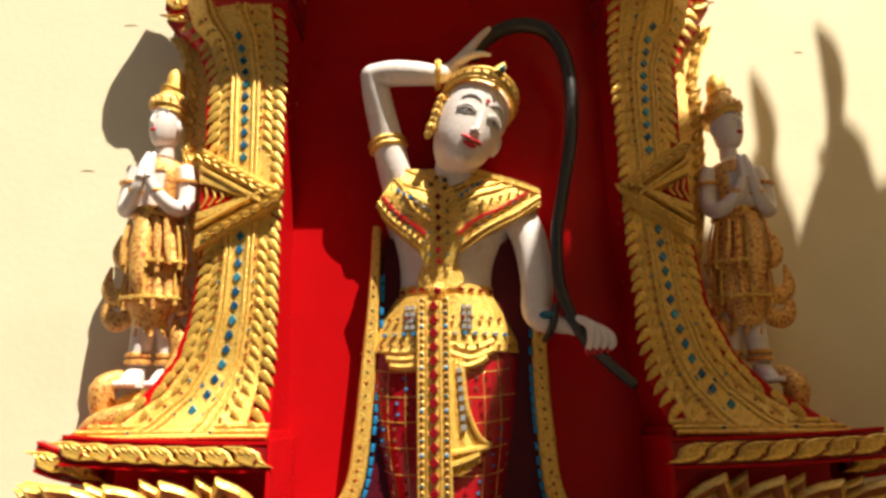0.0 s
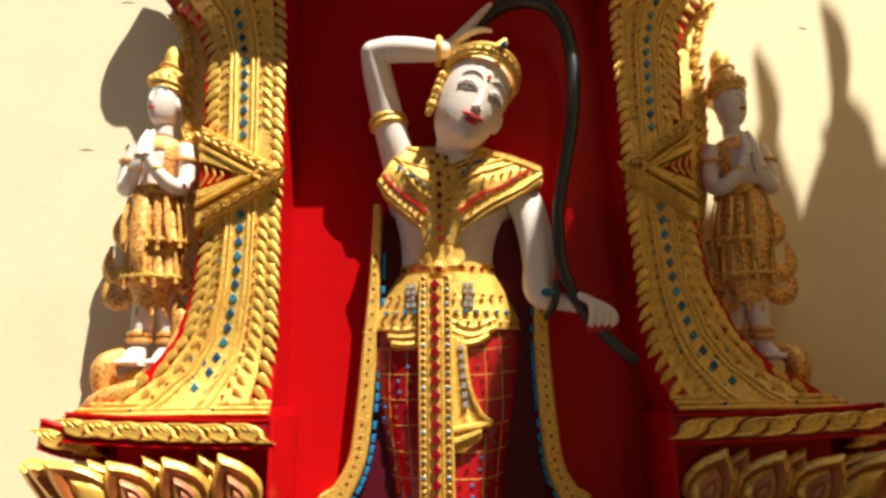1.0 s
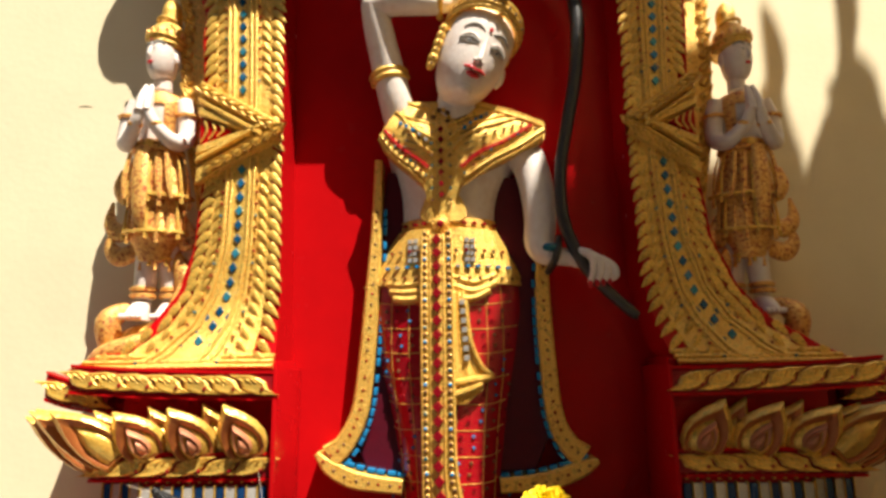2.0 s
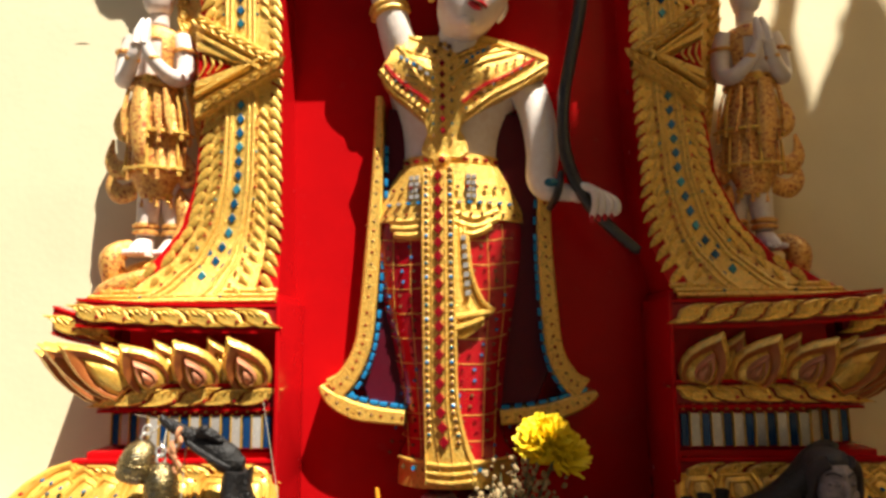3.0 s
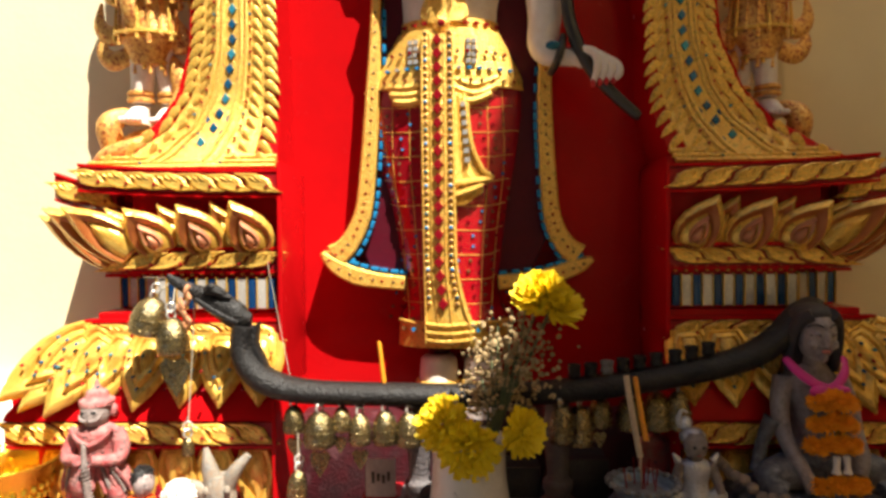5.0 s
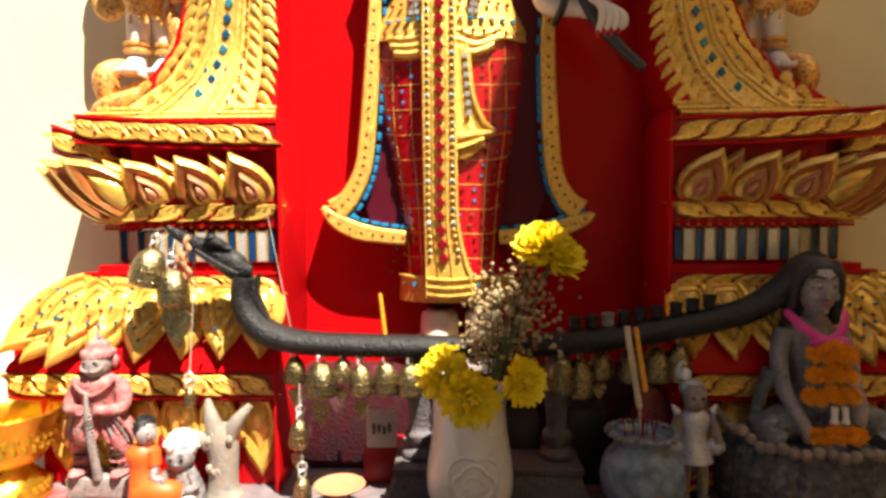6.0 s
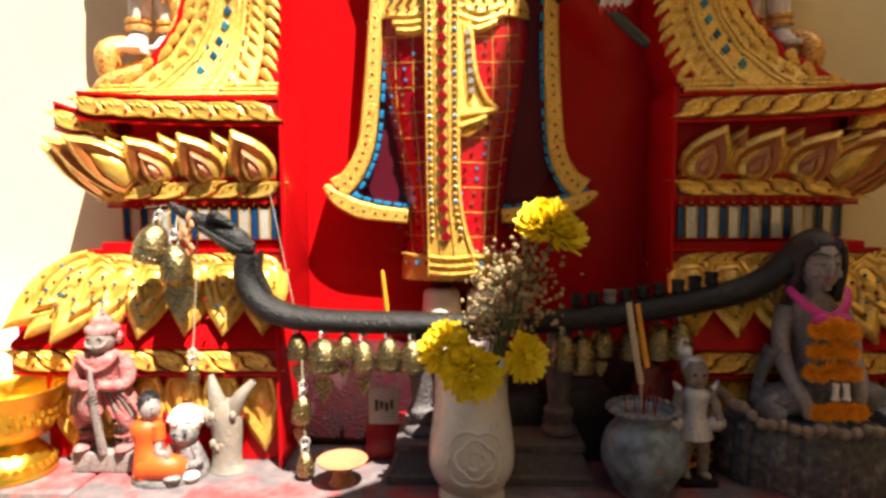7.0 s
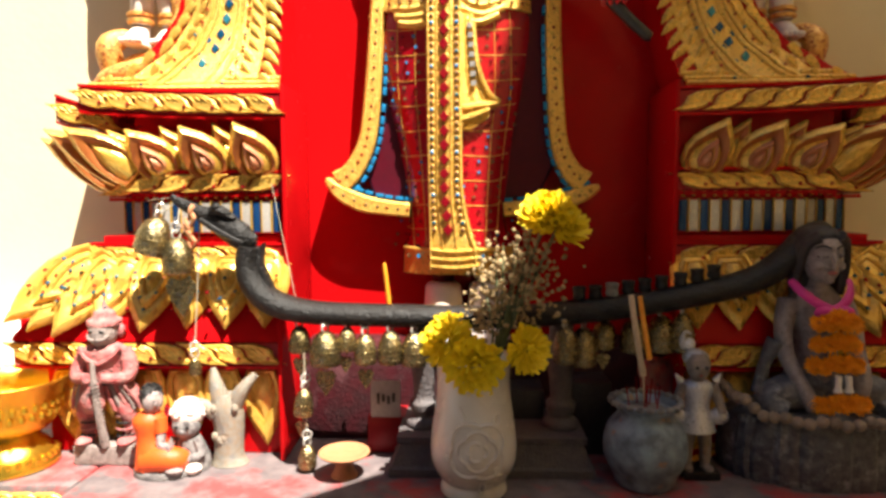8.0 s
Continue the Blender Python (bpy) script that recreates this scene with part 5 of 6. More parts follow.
    c = part("candle_cup", b, [WOOD if i != 2 else STONE], boat)
b = Build()
b.lathe([(0.0035, 0.0), (0.0045, 0.004), (0.004, 0.03), (0.0035, 0.072), (0.001, 0.076)], 0, 10, 2, Matrix.Translation((-0.107, BY, 0.878)) @ Matrix.Rotation(radians(-6), 4, "Y"))
thing("candle", "slim orange wax candle on the boat rack", "candle", b, [WAX])


def bell(x, y, z, r, h, leaf=0.0, tilt=0.0, label="small aged brass bell hanging from the rack"):
    """Hanging bell; z: its crown. leaf: length of the heart-shaped clapper leaf below."""
    h *= 1.32
    o = thing("bell", label, "bell", group="bells", at=Matrix.Translation((x, y, z)) @ Matrix.Rotation(radians(tilt), 4, "Y"))
    b = Build()
    b.lathe([(0.003, 0.004), (r * 0.40, 0.002), (r * 0.80, -h * 0.14), (r * 1.04, -h * 0.42), (r * 1.12, -h * 0.7), (r * 1.10, -h * 0.92), (r * 1.04, -h), (r * 0.94, -h), (r * 0.85, -h * 0.7), (r * 0.4, -h * 0.2)], 0, 18, 3)
    for k in (0.55, 0.85):
        b.tube([(r * 1.10 * math.cos(a), r * 1.10 * math.sin(a), -h * k, r * 0.05) for a in [2 * math.pi * i / 16 for i in range(17)]], 0, 6, 1)
    part("bell_body", b, [BRASS], o)
    b = Build()
    for k in range(2):
        b.tube([(0.0075 * math.cos(a) * (1 if k else 0.6), 0.0075 * math.cos(a) * (0.3 if k else 1), 0.009 + 0.013 * k + 0.0085 * math.sin(a), 0.0021) for a in [2 * math.pi * i / 10 for i in range(11)]], 0, 6, 1)
    b.tube([(0, 0, 0.022, 0.001), (0, 0, 0.04, 0.001)], 0, 5, 1)
    part("chain", b, [SILVER], o)
    if leaf:
        b = Build()
        b.tube([(0, 0, -h * 0.5, 0.0012), (0, 0, -h - 0.012, 0.0012)], 0, 5, 1)
        w = leaf * 0.42
        pts = [(0, 0), (w * 0.6, 0.10 * leaf), (w, -0.12 * leaf), (w * 0.75, -0.5 * leaf), (0, -leaf), (-w * 0.75, -0.5 * leaf), (-w, -0.12 * leaf), (-w * 0.6, 0.10 * leaf)]
        b.slab([(px, pz - h - 0.014) for px, pz in pts], -0.0012, 0.0012, 0, 0.0005)
        part("leaf_clapper", b, [BRASS], o, "heart-shaped brass leaf")
    return o


for x, z, r, h, lf, y in ((-0.273, 0.835, 0.018, 0.034, 0.034, 0.89), (-0.222, 0.828, 0.026, 0.044, 0.046, 0.875), (-0.183, 0.834, 0.016, 0.030, 0.030, 0.885), (-0.150, 0.822, 0.019, 0.038, 0.036, 0.88), (-0.104, 0.828, 0.021, 0.042, 0.0, 0.88),
                          (-0.060, 0.825, 0.022, 0.042, 0.0, 0.88), (0.212, 0.838, 0.022, 0.046, 0.0, 0.87), (0.250, 0.830, 0.023, 0.050, 0.0, 0.90), (0.292, 0.842, 0.021, 0.038, 0.03, 0.92), (0.345, 0.846, 0.023, 0.044, 0.0, 0.91), (0.394, 0.850, 0.026, 0.048, 0.0, 0.92), (0.428, 0.858, 0.020, 0.050, 0.0, 0.90)):
    bell(x, y, z, r, h, lf, rnd.uniform(-4, 4))
bell(-0.527, 0.885, 1.035, 0.030, 0.048, 0.0, 14, "larger aged brass bell tied to the dragon prow")
bell(-0.488, 0.870, 1.000, 0.026, 0.046, 0.068, -3, "larger aged brass bell with dark leaf tied to the prow")
bell(-0.262, 0.875, 0.722, 0.016, 0.036, 0.030, 5, "small aged brass bell on a long string")
bell(-0.258, 0.868, 0.618, 0.015, 0.030, 0.0, 0, "small aged brass bell resting near the shelf")
bell(-0.475, 0.90, 0.775, 0.010, 0.024, 0.0, 0, "tiny aged brass bell on a string")
for pts in (((-0.497, BY, 1.07), (-0.52, 0.885, 1.045)), ((-0.49, BY, 1.066), (-0.488, 0.87, 1.01)), ((-0.262, 0.875, 0.80), (-0.262, 0.875, 0.73)), ((-0.26, 0.872, 0.70), (-0.258, 0.868, 0.64)), ((-0.475, 0.90, 0.79), (-0.462, 0.895, 0.93), (-0.455, BY, 1.045)), ((-0.505, 0.885, 1.075), (-0.60, 0.99, 1.07)), ((-0.28, 0.90, 0.88), (-0.33, 0.93, 1.10))):
    b = Build()
    b.tube([(*p, 0.0012 if len(pts) == 2 and pts[0][2] < 1.072 and pts[0][0] < -0.4 or pts[0][2] < 0.82 else 0.0006) for p in pts], 0, 5, 3)
    thing("string", "thin pale string tied round the bells", "string", b, [STRING])
knot = thing("twine_knot", "frayed orange-brown twine knotted round the prow", "twine")
for i in range(6):
    b = Build()
    b.tube([(-0.47 + 0.010 * math.cos(i), BY - 0.016, 1.06 - 0.012 * i, 0.005), (-0.462 + 0.008 * math.sin(i * 2), BY - 0.024, 1.052 - 0.014 * i, 0.004), (-0.466, BY - 0.018, 1.035 - 0.014 * i, 0.003)], 0, 6, 3)
    part("strand", b, [TERRACOTTA], knot)

# stand below the rack
CARVED = material("carved_dark_wood", (0.085, 0.072, 0.075), 0.55, second=(0.15, 0.13, 0.13), scale=30, bump=1.0, bump_scale=80, grime=(0.15, 0.12, 0.11), grime_scale=16, grime_cut=(0.55, 0.7))
stand = thing("rack_stand", "dark carved wooden stand with two posts under the rack", "stand")
b = Build()
b.rings([[(-0.105 + i, 0.845 + i * 0.6, z), (0.265 - i, 0.845 + i * 0.6, z), (0.265 - i, 1.02, z), (-0.105 + i, 1.02, z)] for i, z in ((0, SHELF_Z + 0.001), (0, 0.585), (0.006, 0.59), (0.02, 0.628), (0.014, 0.632), (0.014, 0.642))], 0)
part("base", b, [CARVED], stand, angle=20)
for i in range(16):
    b = Build()
    x = -0.075 + 0.0205 * i
    b.tube([(x - 0.009, 0.853, 0.594, 0.0022), (x, 0.858, 0.620, 0.0022), (x + 0.009, 0.853, 0.594, 0.0022)], 0, 6, 1)
    part("carved_motif", b, [BRASS if i % 2 else CARVED], stand)
for x in (-0.045, 0.212):
    b = Build()
    b.lathe([(0.034, 0.0), (0.034, 0.01), (0.022, 0.02), (0.026, 0.03), (0.028, 0.045), (0.020, 0.055), (0.022, 0.09), (0.028, 0.15), (0.022, 0.17), (0.024, 0.205)], 0, 20, 3, None, x, 0.92, 0.643)
    part("post", b, [CARVED], stand)

# vase with flowers
vase = thing("vase", "cream glazed ceramic vase with a moulded rose relief", "vase", at=Matrix.Translation((0.047, 0.800, SHELF_Z + 0.001)))
b = Build()
b.lathe([(0.052, 0.0), (0.057, 0.004), (0.056, 0.014), (0.050, 0.022), (0.058, 0.030), (0.070, 0.052), (0.0735, 0.078), (0.071, 0.11), (0.065, 0.15), (0.0615, 0.19), (0.063, 0.222), (0.067, 0.234), (0.064, 0.236), (0.058, 0.22), (0.056, 0.12)], 0, 44, 4)
part("body", b, [CERAMIC], vase)
b = Build()
vr = lambda z: float(np.interp(z, [0.03, 0.052, 0.078, 0.11, 0.15, 0.19], [0.058, 0.070, 0.0735, 0.071, 0.065, 0.0615]))
on_vase = lambda a, z, r: (math.sin(a) * (vr(z) + 0.0004), -math.cos(a) * (vr(z) + 0.0004), z, r)
for k in range(11):
    ring_r, turn = (0.013, k * 2.1) if k < 3 else ((0.026, k * 1.57) if k < 7 else (0.040, k * 1.57 + 0.7))
    ccx, ccz = 0.08 + ring_r * 0.5 / 0.07 * math.cos(turn), 0.095 + ring_r * 0.5 * math.sin(turn)
    b.tube([on_vase(ccx + ring_r * 0.75 / 0.07 * math.cos(turn + t), ccz + ring_r * 0.75 * math.sin(turn + t), 0.0034) for t in [-1.3 + 2.6 * i / 9 for i in range(10)]], 0, 8, 1)
for cx, cz, an in ((0.5, 0.135, 0.9), (-0.45, 0.07, 2.6), (0.45, 0.065, -0.6), (-0.25, 0.145, 2.0), (0.15, 0.04, -1.2)):
    for k in (-1, 1):
        b.tube([(math.sin(cx + t * 0.3 * math.cos(an) - k * 0.08 * math.sin(math.pi * t) * math.sin(an)) * vr(cz + t * 0.022 * math.sin(an) + k * 0.006 * math.sin(math.pi * t)), -math.cos(cx + t * 0.3 * math.cos(an) - k * 0.08 * math.sin(math.pi * t) * math.sin(an)) * vr(cz + t * 0.022 * math.sin(an) + k * 0.006 * math.sin(math.pi * t)), cz + t * 0.022 * math.sin(an) + k * 0.006 * math.sin(math.pi * t), 0.0025) for t in [i / 8 for i in range(9)]], 0, 6, 1)
part("rose_relief", b, [CERAMIC], vase)


def blossom(b, x, y, z, r, n, mat, aim=(0, -1, 0.2), squash=0.6, long=1.0, seed=0):
    """Ball of narrow curled petals round a centre."""
    g = random.Random(seed)
    q = Vector(aim).normalized().to_track_quat("Z", "Y").to_matrix().to_4x4()
    M = Matrix.Translation((x, y, z)) @ q
    for i in range(n):
        u = (i + 0.5) / n
        el = math.acos(1 - 1.25 * u)
        az = i * 2.39996 + g.uniform(-0.2, 0.2)
        d = Vector((math.sin(el) * math.cos(az), math.sin(el) * math.sin(az), math.cos(el) * squash))
        side = Vector((-math.sin(az), math.cos(az), 0))
        ln = r * g.uniform(0.85, 1.1) * (1 + (long - 1) * u)
        w = r * g.uniform(0.11, 0.16)
        up = side.cross(d).normalized()
        p0, p1, p2 = d * r * 0.25, d * ln * 0.72 + up * r * 0.06, d * ln - up * r * g.uniform(0.0, 0.14)
        vs = [p0 - side * w * 0.5, p0 + side * w * 0.5, p1 - side * w, p1 + up * w * -0.5, p1 + side * w, p2 - side * w * 0.5, p2 + side * w * 0.5]
        b.add(vs, [(0, 1, 3), (0, 3, 2), (1, 4, 3), (2, 3, 6, 5), (3, 4, 6)], mat, M)


def cut_flower(x, y, z, r, aim, seed, label, base, n=120, long=1.0):
    o = thing("chrysanthemum", label, "flower", group="yellow flowers in the vase")
    b = Build()
    blossom(b, x, y, z, r, n, 0, aim, 0.62, long, seed)
    part("petals", b, [YELLOW], o, flat=True)
    b = Build()
    a = Vector(aim).normalized()
    b.tube([(x - a.x * r * 0.2, y - a.y * r * 0.2, z - a.z * r * 0.2, 0.003), ((x + base[0]) / 2 + 0.005, (y + base[1]) / 2 + 0.015, (z + base[2]) / 2, 0.003), (*base, 0.003)], 0, 6, 4)
    part("stem", b, [STEM], o)
    return o


cut_flower(0.172, 0.832, 1.045, 0.050, (-0.2, -0.6, 0.75), 1, "yellow chrysanthemum standing tall above the vase", (0.06, 0.80, 0.76), 130)
cut_flower(0.196, 0.828, 1.030, 0.050, (0.45, -0.5, 0.7), 2, "wilting yellow chrysanthemum with drooping petals above the vase", (0.06, 0.80, 0.76), 150, 1.12)
cut_flower(0.003, 0.775, 0.838, 0.048, (-0.4, -0.7, 0.5), 3, "bright yellow chrysanthemum on the vase rim", (0.04, 0.80, 0.76))
cut_flower(0.048, 0.748, 0.802, 0.050, (0.1, -0.95, -0.1), 4, "bright yellow chrysanthemum drooping over the vase rim", (0.05, 0.80, 0.76), 140)
cut_flower(0.135, 0.775, 0.822, 0.040, (0.5, -0.8, 0.1), 5, "yellow chrysanthemum leaning out of the vase", (0.06, 0.80, 0.76), 110, 1.15)
dry = thing("dried_bouquet", "bunch of dried brown statice flowers in the vase", "dried flowers")
for k in range(9):
    ex, ez = 0.095 + 0.014 * (k % 5) + rnd.uniform(-0.012, 0.012), 0.90 + 0.016 * k
    if k == 0:
        ex, ez = 0.062, 0.93
    b = Build()
    b.tube([(0.06, 0.80, 0.75, 0.002), (0.08 + 0.3 * (ex - 0.06), 0.81, 0.84, 0.002), (ex, 0.825 + rnd.uniform(-0.015, 0.02), ez, 0.0015)], 0, 5, 4)
    part("stalk", b, [STEM], dry)
    b = Build()
    for i in range(62):
        t = rnd.random() ** 0.8
        spread = 0.027 if k else 0.014
        px, pz = ex + rnd.gauss(0, spread), ez - 0.085 * t + rnd.gauss(0, 0.014)
        py = 0.822 + rnd.gauss(0, 0.018)
        r = rnd.uniform(0.0026, 0.0052)
        bm = bmesh.new()
        bmesh.ops.create_icosphere(bm, subdivisions=1, radius=r)
        for v in bm.verts:
            v.co = v.co * rnd.uniform(0.7, 1.35) + Vector((px, py, pz))
        b.take(bm)
    tagged(part("dried_spray", b, [DRY], dry, flat=True), kind="stuff")

# incense pot
pot = thing("incense_pot", "blue-grey weathered metal incense pot full of ash", "incense pot", at=Matrix.Translation((0.347, 0.835, SHELF_Z + 0.001)))
POT = material("weathered_blue_grey", (0.30, 0.38, 0.46), 0.45, second=(0.12, 0.14, 0.17), scale=10, amount=1.0, bump=0.4, metal=0.2, grime=(0.42, 0.22, 0.12), grime_scale=9, grime_cut=(0.6, 0.68))
ASH = material("grey_ash", (0.22, 0.19, 0.18), 0.95, bump=0.8)
b = Build()
b.lathe([(0.042, 0.0), (0.050, 0.004), (0.058, 0.025), (0.070, 0.05), (0.0715, 0.078), (0.064, 0.105), (0.050, 0.122), (0.047, 0.13), (0.056, 0.142), (0.060, 0.148), (0.057, 0.150), (0.045, 0.135)], 0, 32, 3)
part("body", b, [POT], pot)
b = Build()
for i in range(22):
    a = 2 * math.pi * i / 22
    b.ball(0.058 * math.cos(a), 0.058 * math.sin(a), 0.148, 0.008, 0.008, 0.005, 0, None, 8, 5)
part("scalloped_rim", b, [STONE], pot)
b = Build()
b.lathe([(0.044, 0.130), (0.03, 0.137), (0.005, 0.139)], 0, 20, 1)
part("ash", b, [ASH], pot)
for i in range(9):
    b = Build()
    a, r = rnd.uniform(0, 6.28), rnd.uniform(0.005, 0.03)
    x, y = 0.347 + r * math.cos(a), 0.835 + r * math.sin(a)
    b.tube([(x, y, 0.70, 0.0012), (x + rnd.uniform(-0.008, 0.008), y, 0.735 + rnd.uniform(0, 0.03), 0.0012)], 0, 5, 1)
    thing("incense_stub", "burnt-down red incense stub in the ash", "incense", b, [DEEP_RED], group="incense stubs")
b = Build()
b.tube([(0.345, 0.83, 0.69, 0.0016), (0.338, 0.825, 0.78, 0.0018)], 0, 6, 1)
b.tube([(0.339, 0.825, 0.765, 0.0055), (0.322, 0.815, 0.85, 0.005), (0.312, 0.81, 0.908, 0.005)], 0, 8, 3, None, 0.4)
thing("incense_stick", "tall pale paper-wrapped incense stick in the pot", "incense", b, [material("pale_paper", (0.6, 0.45, 0.32), 0.8)])
b = Build()
b.tube([(0.348, 0.822, 0.795, 0.005), (0.336, 0.818, 0.86, 0.0045), (0.328, 0.815, 0.905, 0.004)], 0, 10, 3)
thing("candle", "thin orange candle leaning beside the incense stick", "candle", b, [WAX])

# terracotta dish
b = Build()
b.lathe([(0.022, 0.0), (0.025, 0.003), (0.020, 0.010), (0.016, 0.022), (0.020, 0.032), (0.040, 0.040), (0.046, 0.044), (0.045, 0.047), (0.038, 0.046), (0.03, 0.043), (0.004, 0.042)], 0, 28, 2, None, -0.186, 0.848, SHELF_Z + 0.001)
thing("dish", "small footed terracotta dish on the shelf", "dish", b, [TERRACOTTA])

# gold pedestal bowl
SHINY = material("polished_gold_bowl", (0.95, 0.58, 0.06), 0.18, metal=0.9, second=(0.85, 0.45, 0.03), scale=40, bump=0.25, bump_scale=220)
bowl = thing("pedestal_bowl", "shiny embossed gold pedestal bowl on the shelf", "bowl", at=Matrix.Translation((-0.828, 0.885, SHELF_Z + 0.001)))
b = Build()
b.lathe([(0.078, 0.0), (0.080, 0.006), (0.070, 0.03), (0.058, 0.045), (0.048, 0.055), (0.045, 0.062)], 0, 36, 3)
part("foot", b, [SHINY], bowl)
b = Build()
b.lathe([(0.045, 0.063), (0.060, 0.068), (0.076, 0.085), (0.084, 0.11), (0.090, 0.135), (0.102, 0.158), (0.106, 0.166), (0.103, 0.168), (0.092, 0.15), (0.075, 0.10), (0.03, 0.08)], 0, 36, 3)
part("cup", b, [SHINY], bowl)
b = Build()
for i in range(30):
    a = 2 * math.pi * i / 30
    for zz, rr in ((0.105, 0.083), (0.122, 0.0865)):
        b.ball(rr * math.cos(a + zz * 3), rr * math.sin(a + zz * 3), zz, 0.007, 0.007, 0.008, 0, None, 6, 4)
    b.ball(0.074 * math.cos(a), 0.074 * math.sin(a), 0.02, 0.006, 0.006, 0.008, 0, None, 6, 4)
tagged(part("embossing", b, [SHINY], bowl), kind="stuff")

# guardian statue
PALE_STONE = material("pale_chipped_plaster", (0.33, 0.27, 0.245), 0.8, second=(0.22, 0.17, 0.155), scale=24, amount=1.0, bump=0.9, grime=(0.12, 0.09, 0.08), grime_scale=24, grime_cut=(0.58, 0.68))
GUARD = material("red_grey_painted_plaster", (0.45, 0.09, 0.09), 0.7, second=(0.40, 0.20, 0.18), scale=16, amount=1.0, bump=1.0, bump_scale=80, grime=(0.14, 0.09, 0.085), grime_scale=20, grime_cut=(0.56, 0.64))
b = Build()
gx, gy, gz = -0.652, 0.912, 0.608
b.box(gx - 0.058, gx + 0.075, gy - 0.028, gy + 0.028, SHELF_Z + 0.001, gz, 1, 0.004)
for sx in (-1, 1):
    b.tube([(gx + sx * 0.042, gy, gz, 0.011), (gx + sx * 0.042, gy - 0.002, gz + 0.04, 0.013), (gx + sx * 0.040, gy - 0.008, gz + 0.07, 0.017), (gx + sx * 0.018, gy, gz + 0.11, 0.024)], 0, 10, 4)
    b.ball(gx + sx * 0.040, gy - 0.014, gz + 0.008, 0.016, 0.026, 0.010, 0, None, 10, 6)
    b.tube([(gx + sx * 0.020, gy, gz + 0.135, 0.028), (gx + sx * 0.032, gy, gz + 0.10, 0.030), (gx + sx * 0.042, gy, gz + 0.075, 0.026), (gx + sx * 0.045, gy, gz + 0.068, 0.02)], 0, 10, 3, None, 0.7)
    b.tube([(gx + sx * 0.034, gy, gz + 0.195, 0.017), (gx + sx * 0.048, gy - 0.005, gz + 0.165, 0.015), (gx + sx * 0.046, gy - 0.02, gz + 0.142, 0.013), (gx + sx * 0.012, gy - 0.046, gz + 0.148, 0.010)], 0, 10, 4)
    b.ball(gx + sx * 0.028, gy + 0.005, gz + 0.235, 0.009, 0.007, 0.015, 0, None, 8, 6)
b.stack([(gx, gy, gz + 0.10, 0.036, 0.028), (gx, gy, gz + 0.13, 0.034, 0.027), (gx, gy, gz + 0.16, 0.036, 0.029), (gx, gy, gz + 0.195, 0.045, 0.03), (gx, gy, gz + 0.21, 0.02, 0.02)], 0, 18)
b.stack([(gx - 0.012, gy - 0.03, gz + 0.135, 0.02, 0.012), (gx - 0.012, gy - 0.034, gz + 0.09, 0.024, 0.012), (gx - 0.012, gy - 0.03, gz + 0.07, 0.012, 0.006)], 0, 10)
b.stack([(gx, gy - 0.006, gz + 0.205, 0.014, 0.016), (gx, gy - 0.008, gz + 0.222, 0.024, 0.026), (gx, gy - 0.006, gz + 0.245, 0.025, 0.027), (gx, gy, gz + 0.258, 0.02, 0.022)], 1, 16)
b.stack([(gx, gy - 0.002, gz + 0.248, 0.030, 0.031), (gx, gy, gz + 0.258, 0.031, 0.031), (gx, gy, gz + 0.264, 0.022, 0.022), (gx, gy, gz + 0.276, 0.018, 0.018), (gx, gy, gz + 0.282, 0.008, 0.008), (gx, gy, gz + 0.30, 0.002, 0.002)], 0, 16)
b.tube([(gx - 0.002, gy - 0.044, gz + 0.182, 0.0035), (gx, gy - 0.046, gz + 0.14, 0.0055), (gx + 0.003, gy - 0.04, gz + 0.07, 0.007), (gx + 0.005, gy - 0.026, gz + 0.001, 0.0085)], 1, 10, 4)
for i in range(16):
    b.tube([(gx + 0.004 - 0.0002 * i + 0.0078 * math.cos(a), gy - 0.028 - 0.0013 * i + 0.0078 * math.sin(a), gz + 0.014 + 0.0085 * i + 0.008 * a / 3.14, 0.0013) for a in [math.pi * j / 5 - math.pi for j in range(6)]], 1, 5, 1)
for sx in (-1, 1):
    b.ball(gx + sx * 0.009, gy - 0.031, gz + 0.238, 0.006, 0.003, 0.0036, 2, None, 8, 5)
    b.tube([(gx + sx * 0.002, gy - 0.034, gz + 0.222, 0.003), (gx + sx * 0.014, gy - 0.031, gz + 0.224, 0.0032), (gx + sx * 0.020, gy - 0.024, gz + 0.232, 0.002)], 1, 6, 3)
    b.tube([(gx + sx * 0.040, gy - 0.022, gz + 0.205, 0.004), (gx + sx * 0.024, gy - 0.029, gz + 0.185, 0.004), (gx, gy - 0.031, gz + 0.172, 0.004)], 0, 6, 4)
    for k in range(4):
        zz = gz + 0.018 + 0.014 * k
        b.tube([(gx + sx * 0.035 + 0.0165 * math.cos(a), gy - 0.004 + 0.0165 * math.sin(a), zz, 0.0024) for a in [math.pi * j / 5 - math.pi for j in range(6)]], (2, 0)[k % 2], 5, 1)
    for k in range(5):
        b.tube([(gx + sx * (0.014 + 0.008 * k), gy - 0.028, gz + 0.128, 0.0028), (gx + sx * (0.020 + 0.010 * k), gy - 0.028 + 0.003 * k, gz + 0.098, 0.0034), (gx + sx * (0.026 + 0.010 * k), gy - 0.024 + 0.004 * k, gz + 0.073, 0.0028)], (0, 1)[k % 2], 6, 3)
b.tube([(gx + 0.037 * math.cos(a), gy + 0.030 * math.sin(a), gz + 0.134, 0.005) for a in [2 * math.pi * j / 20 for j in range(21)]], 2, 6, 1)
b.v = [(v[0], v[1], v[2] if v[2] < gz else gz + (v[2] - gz) * 0.92) for v in b.v]
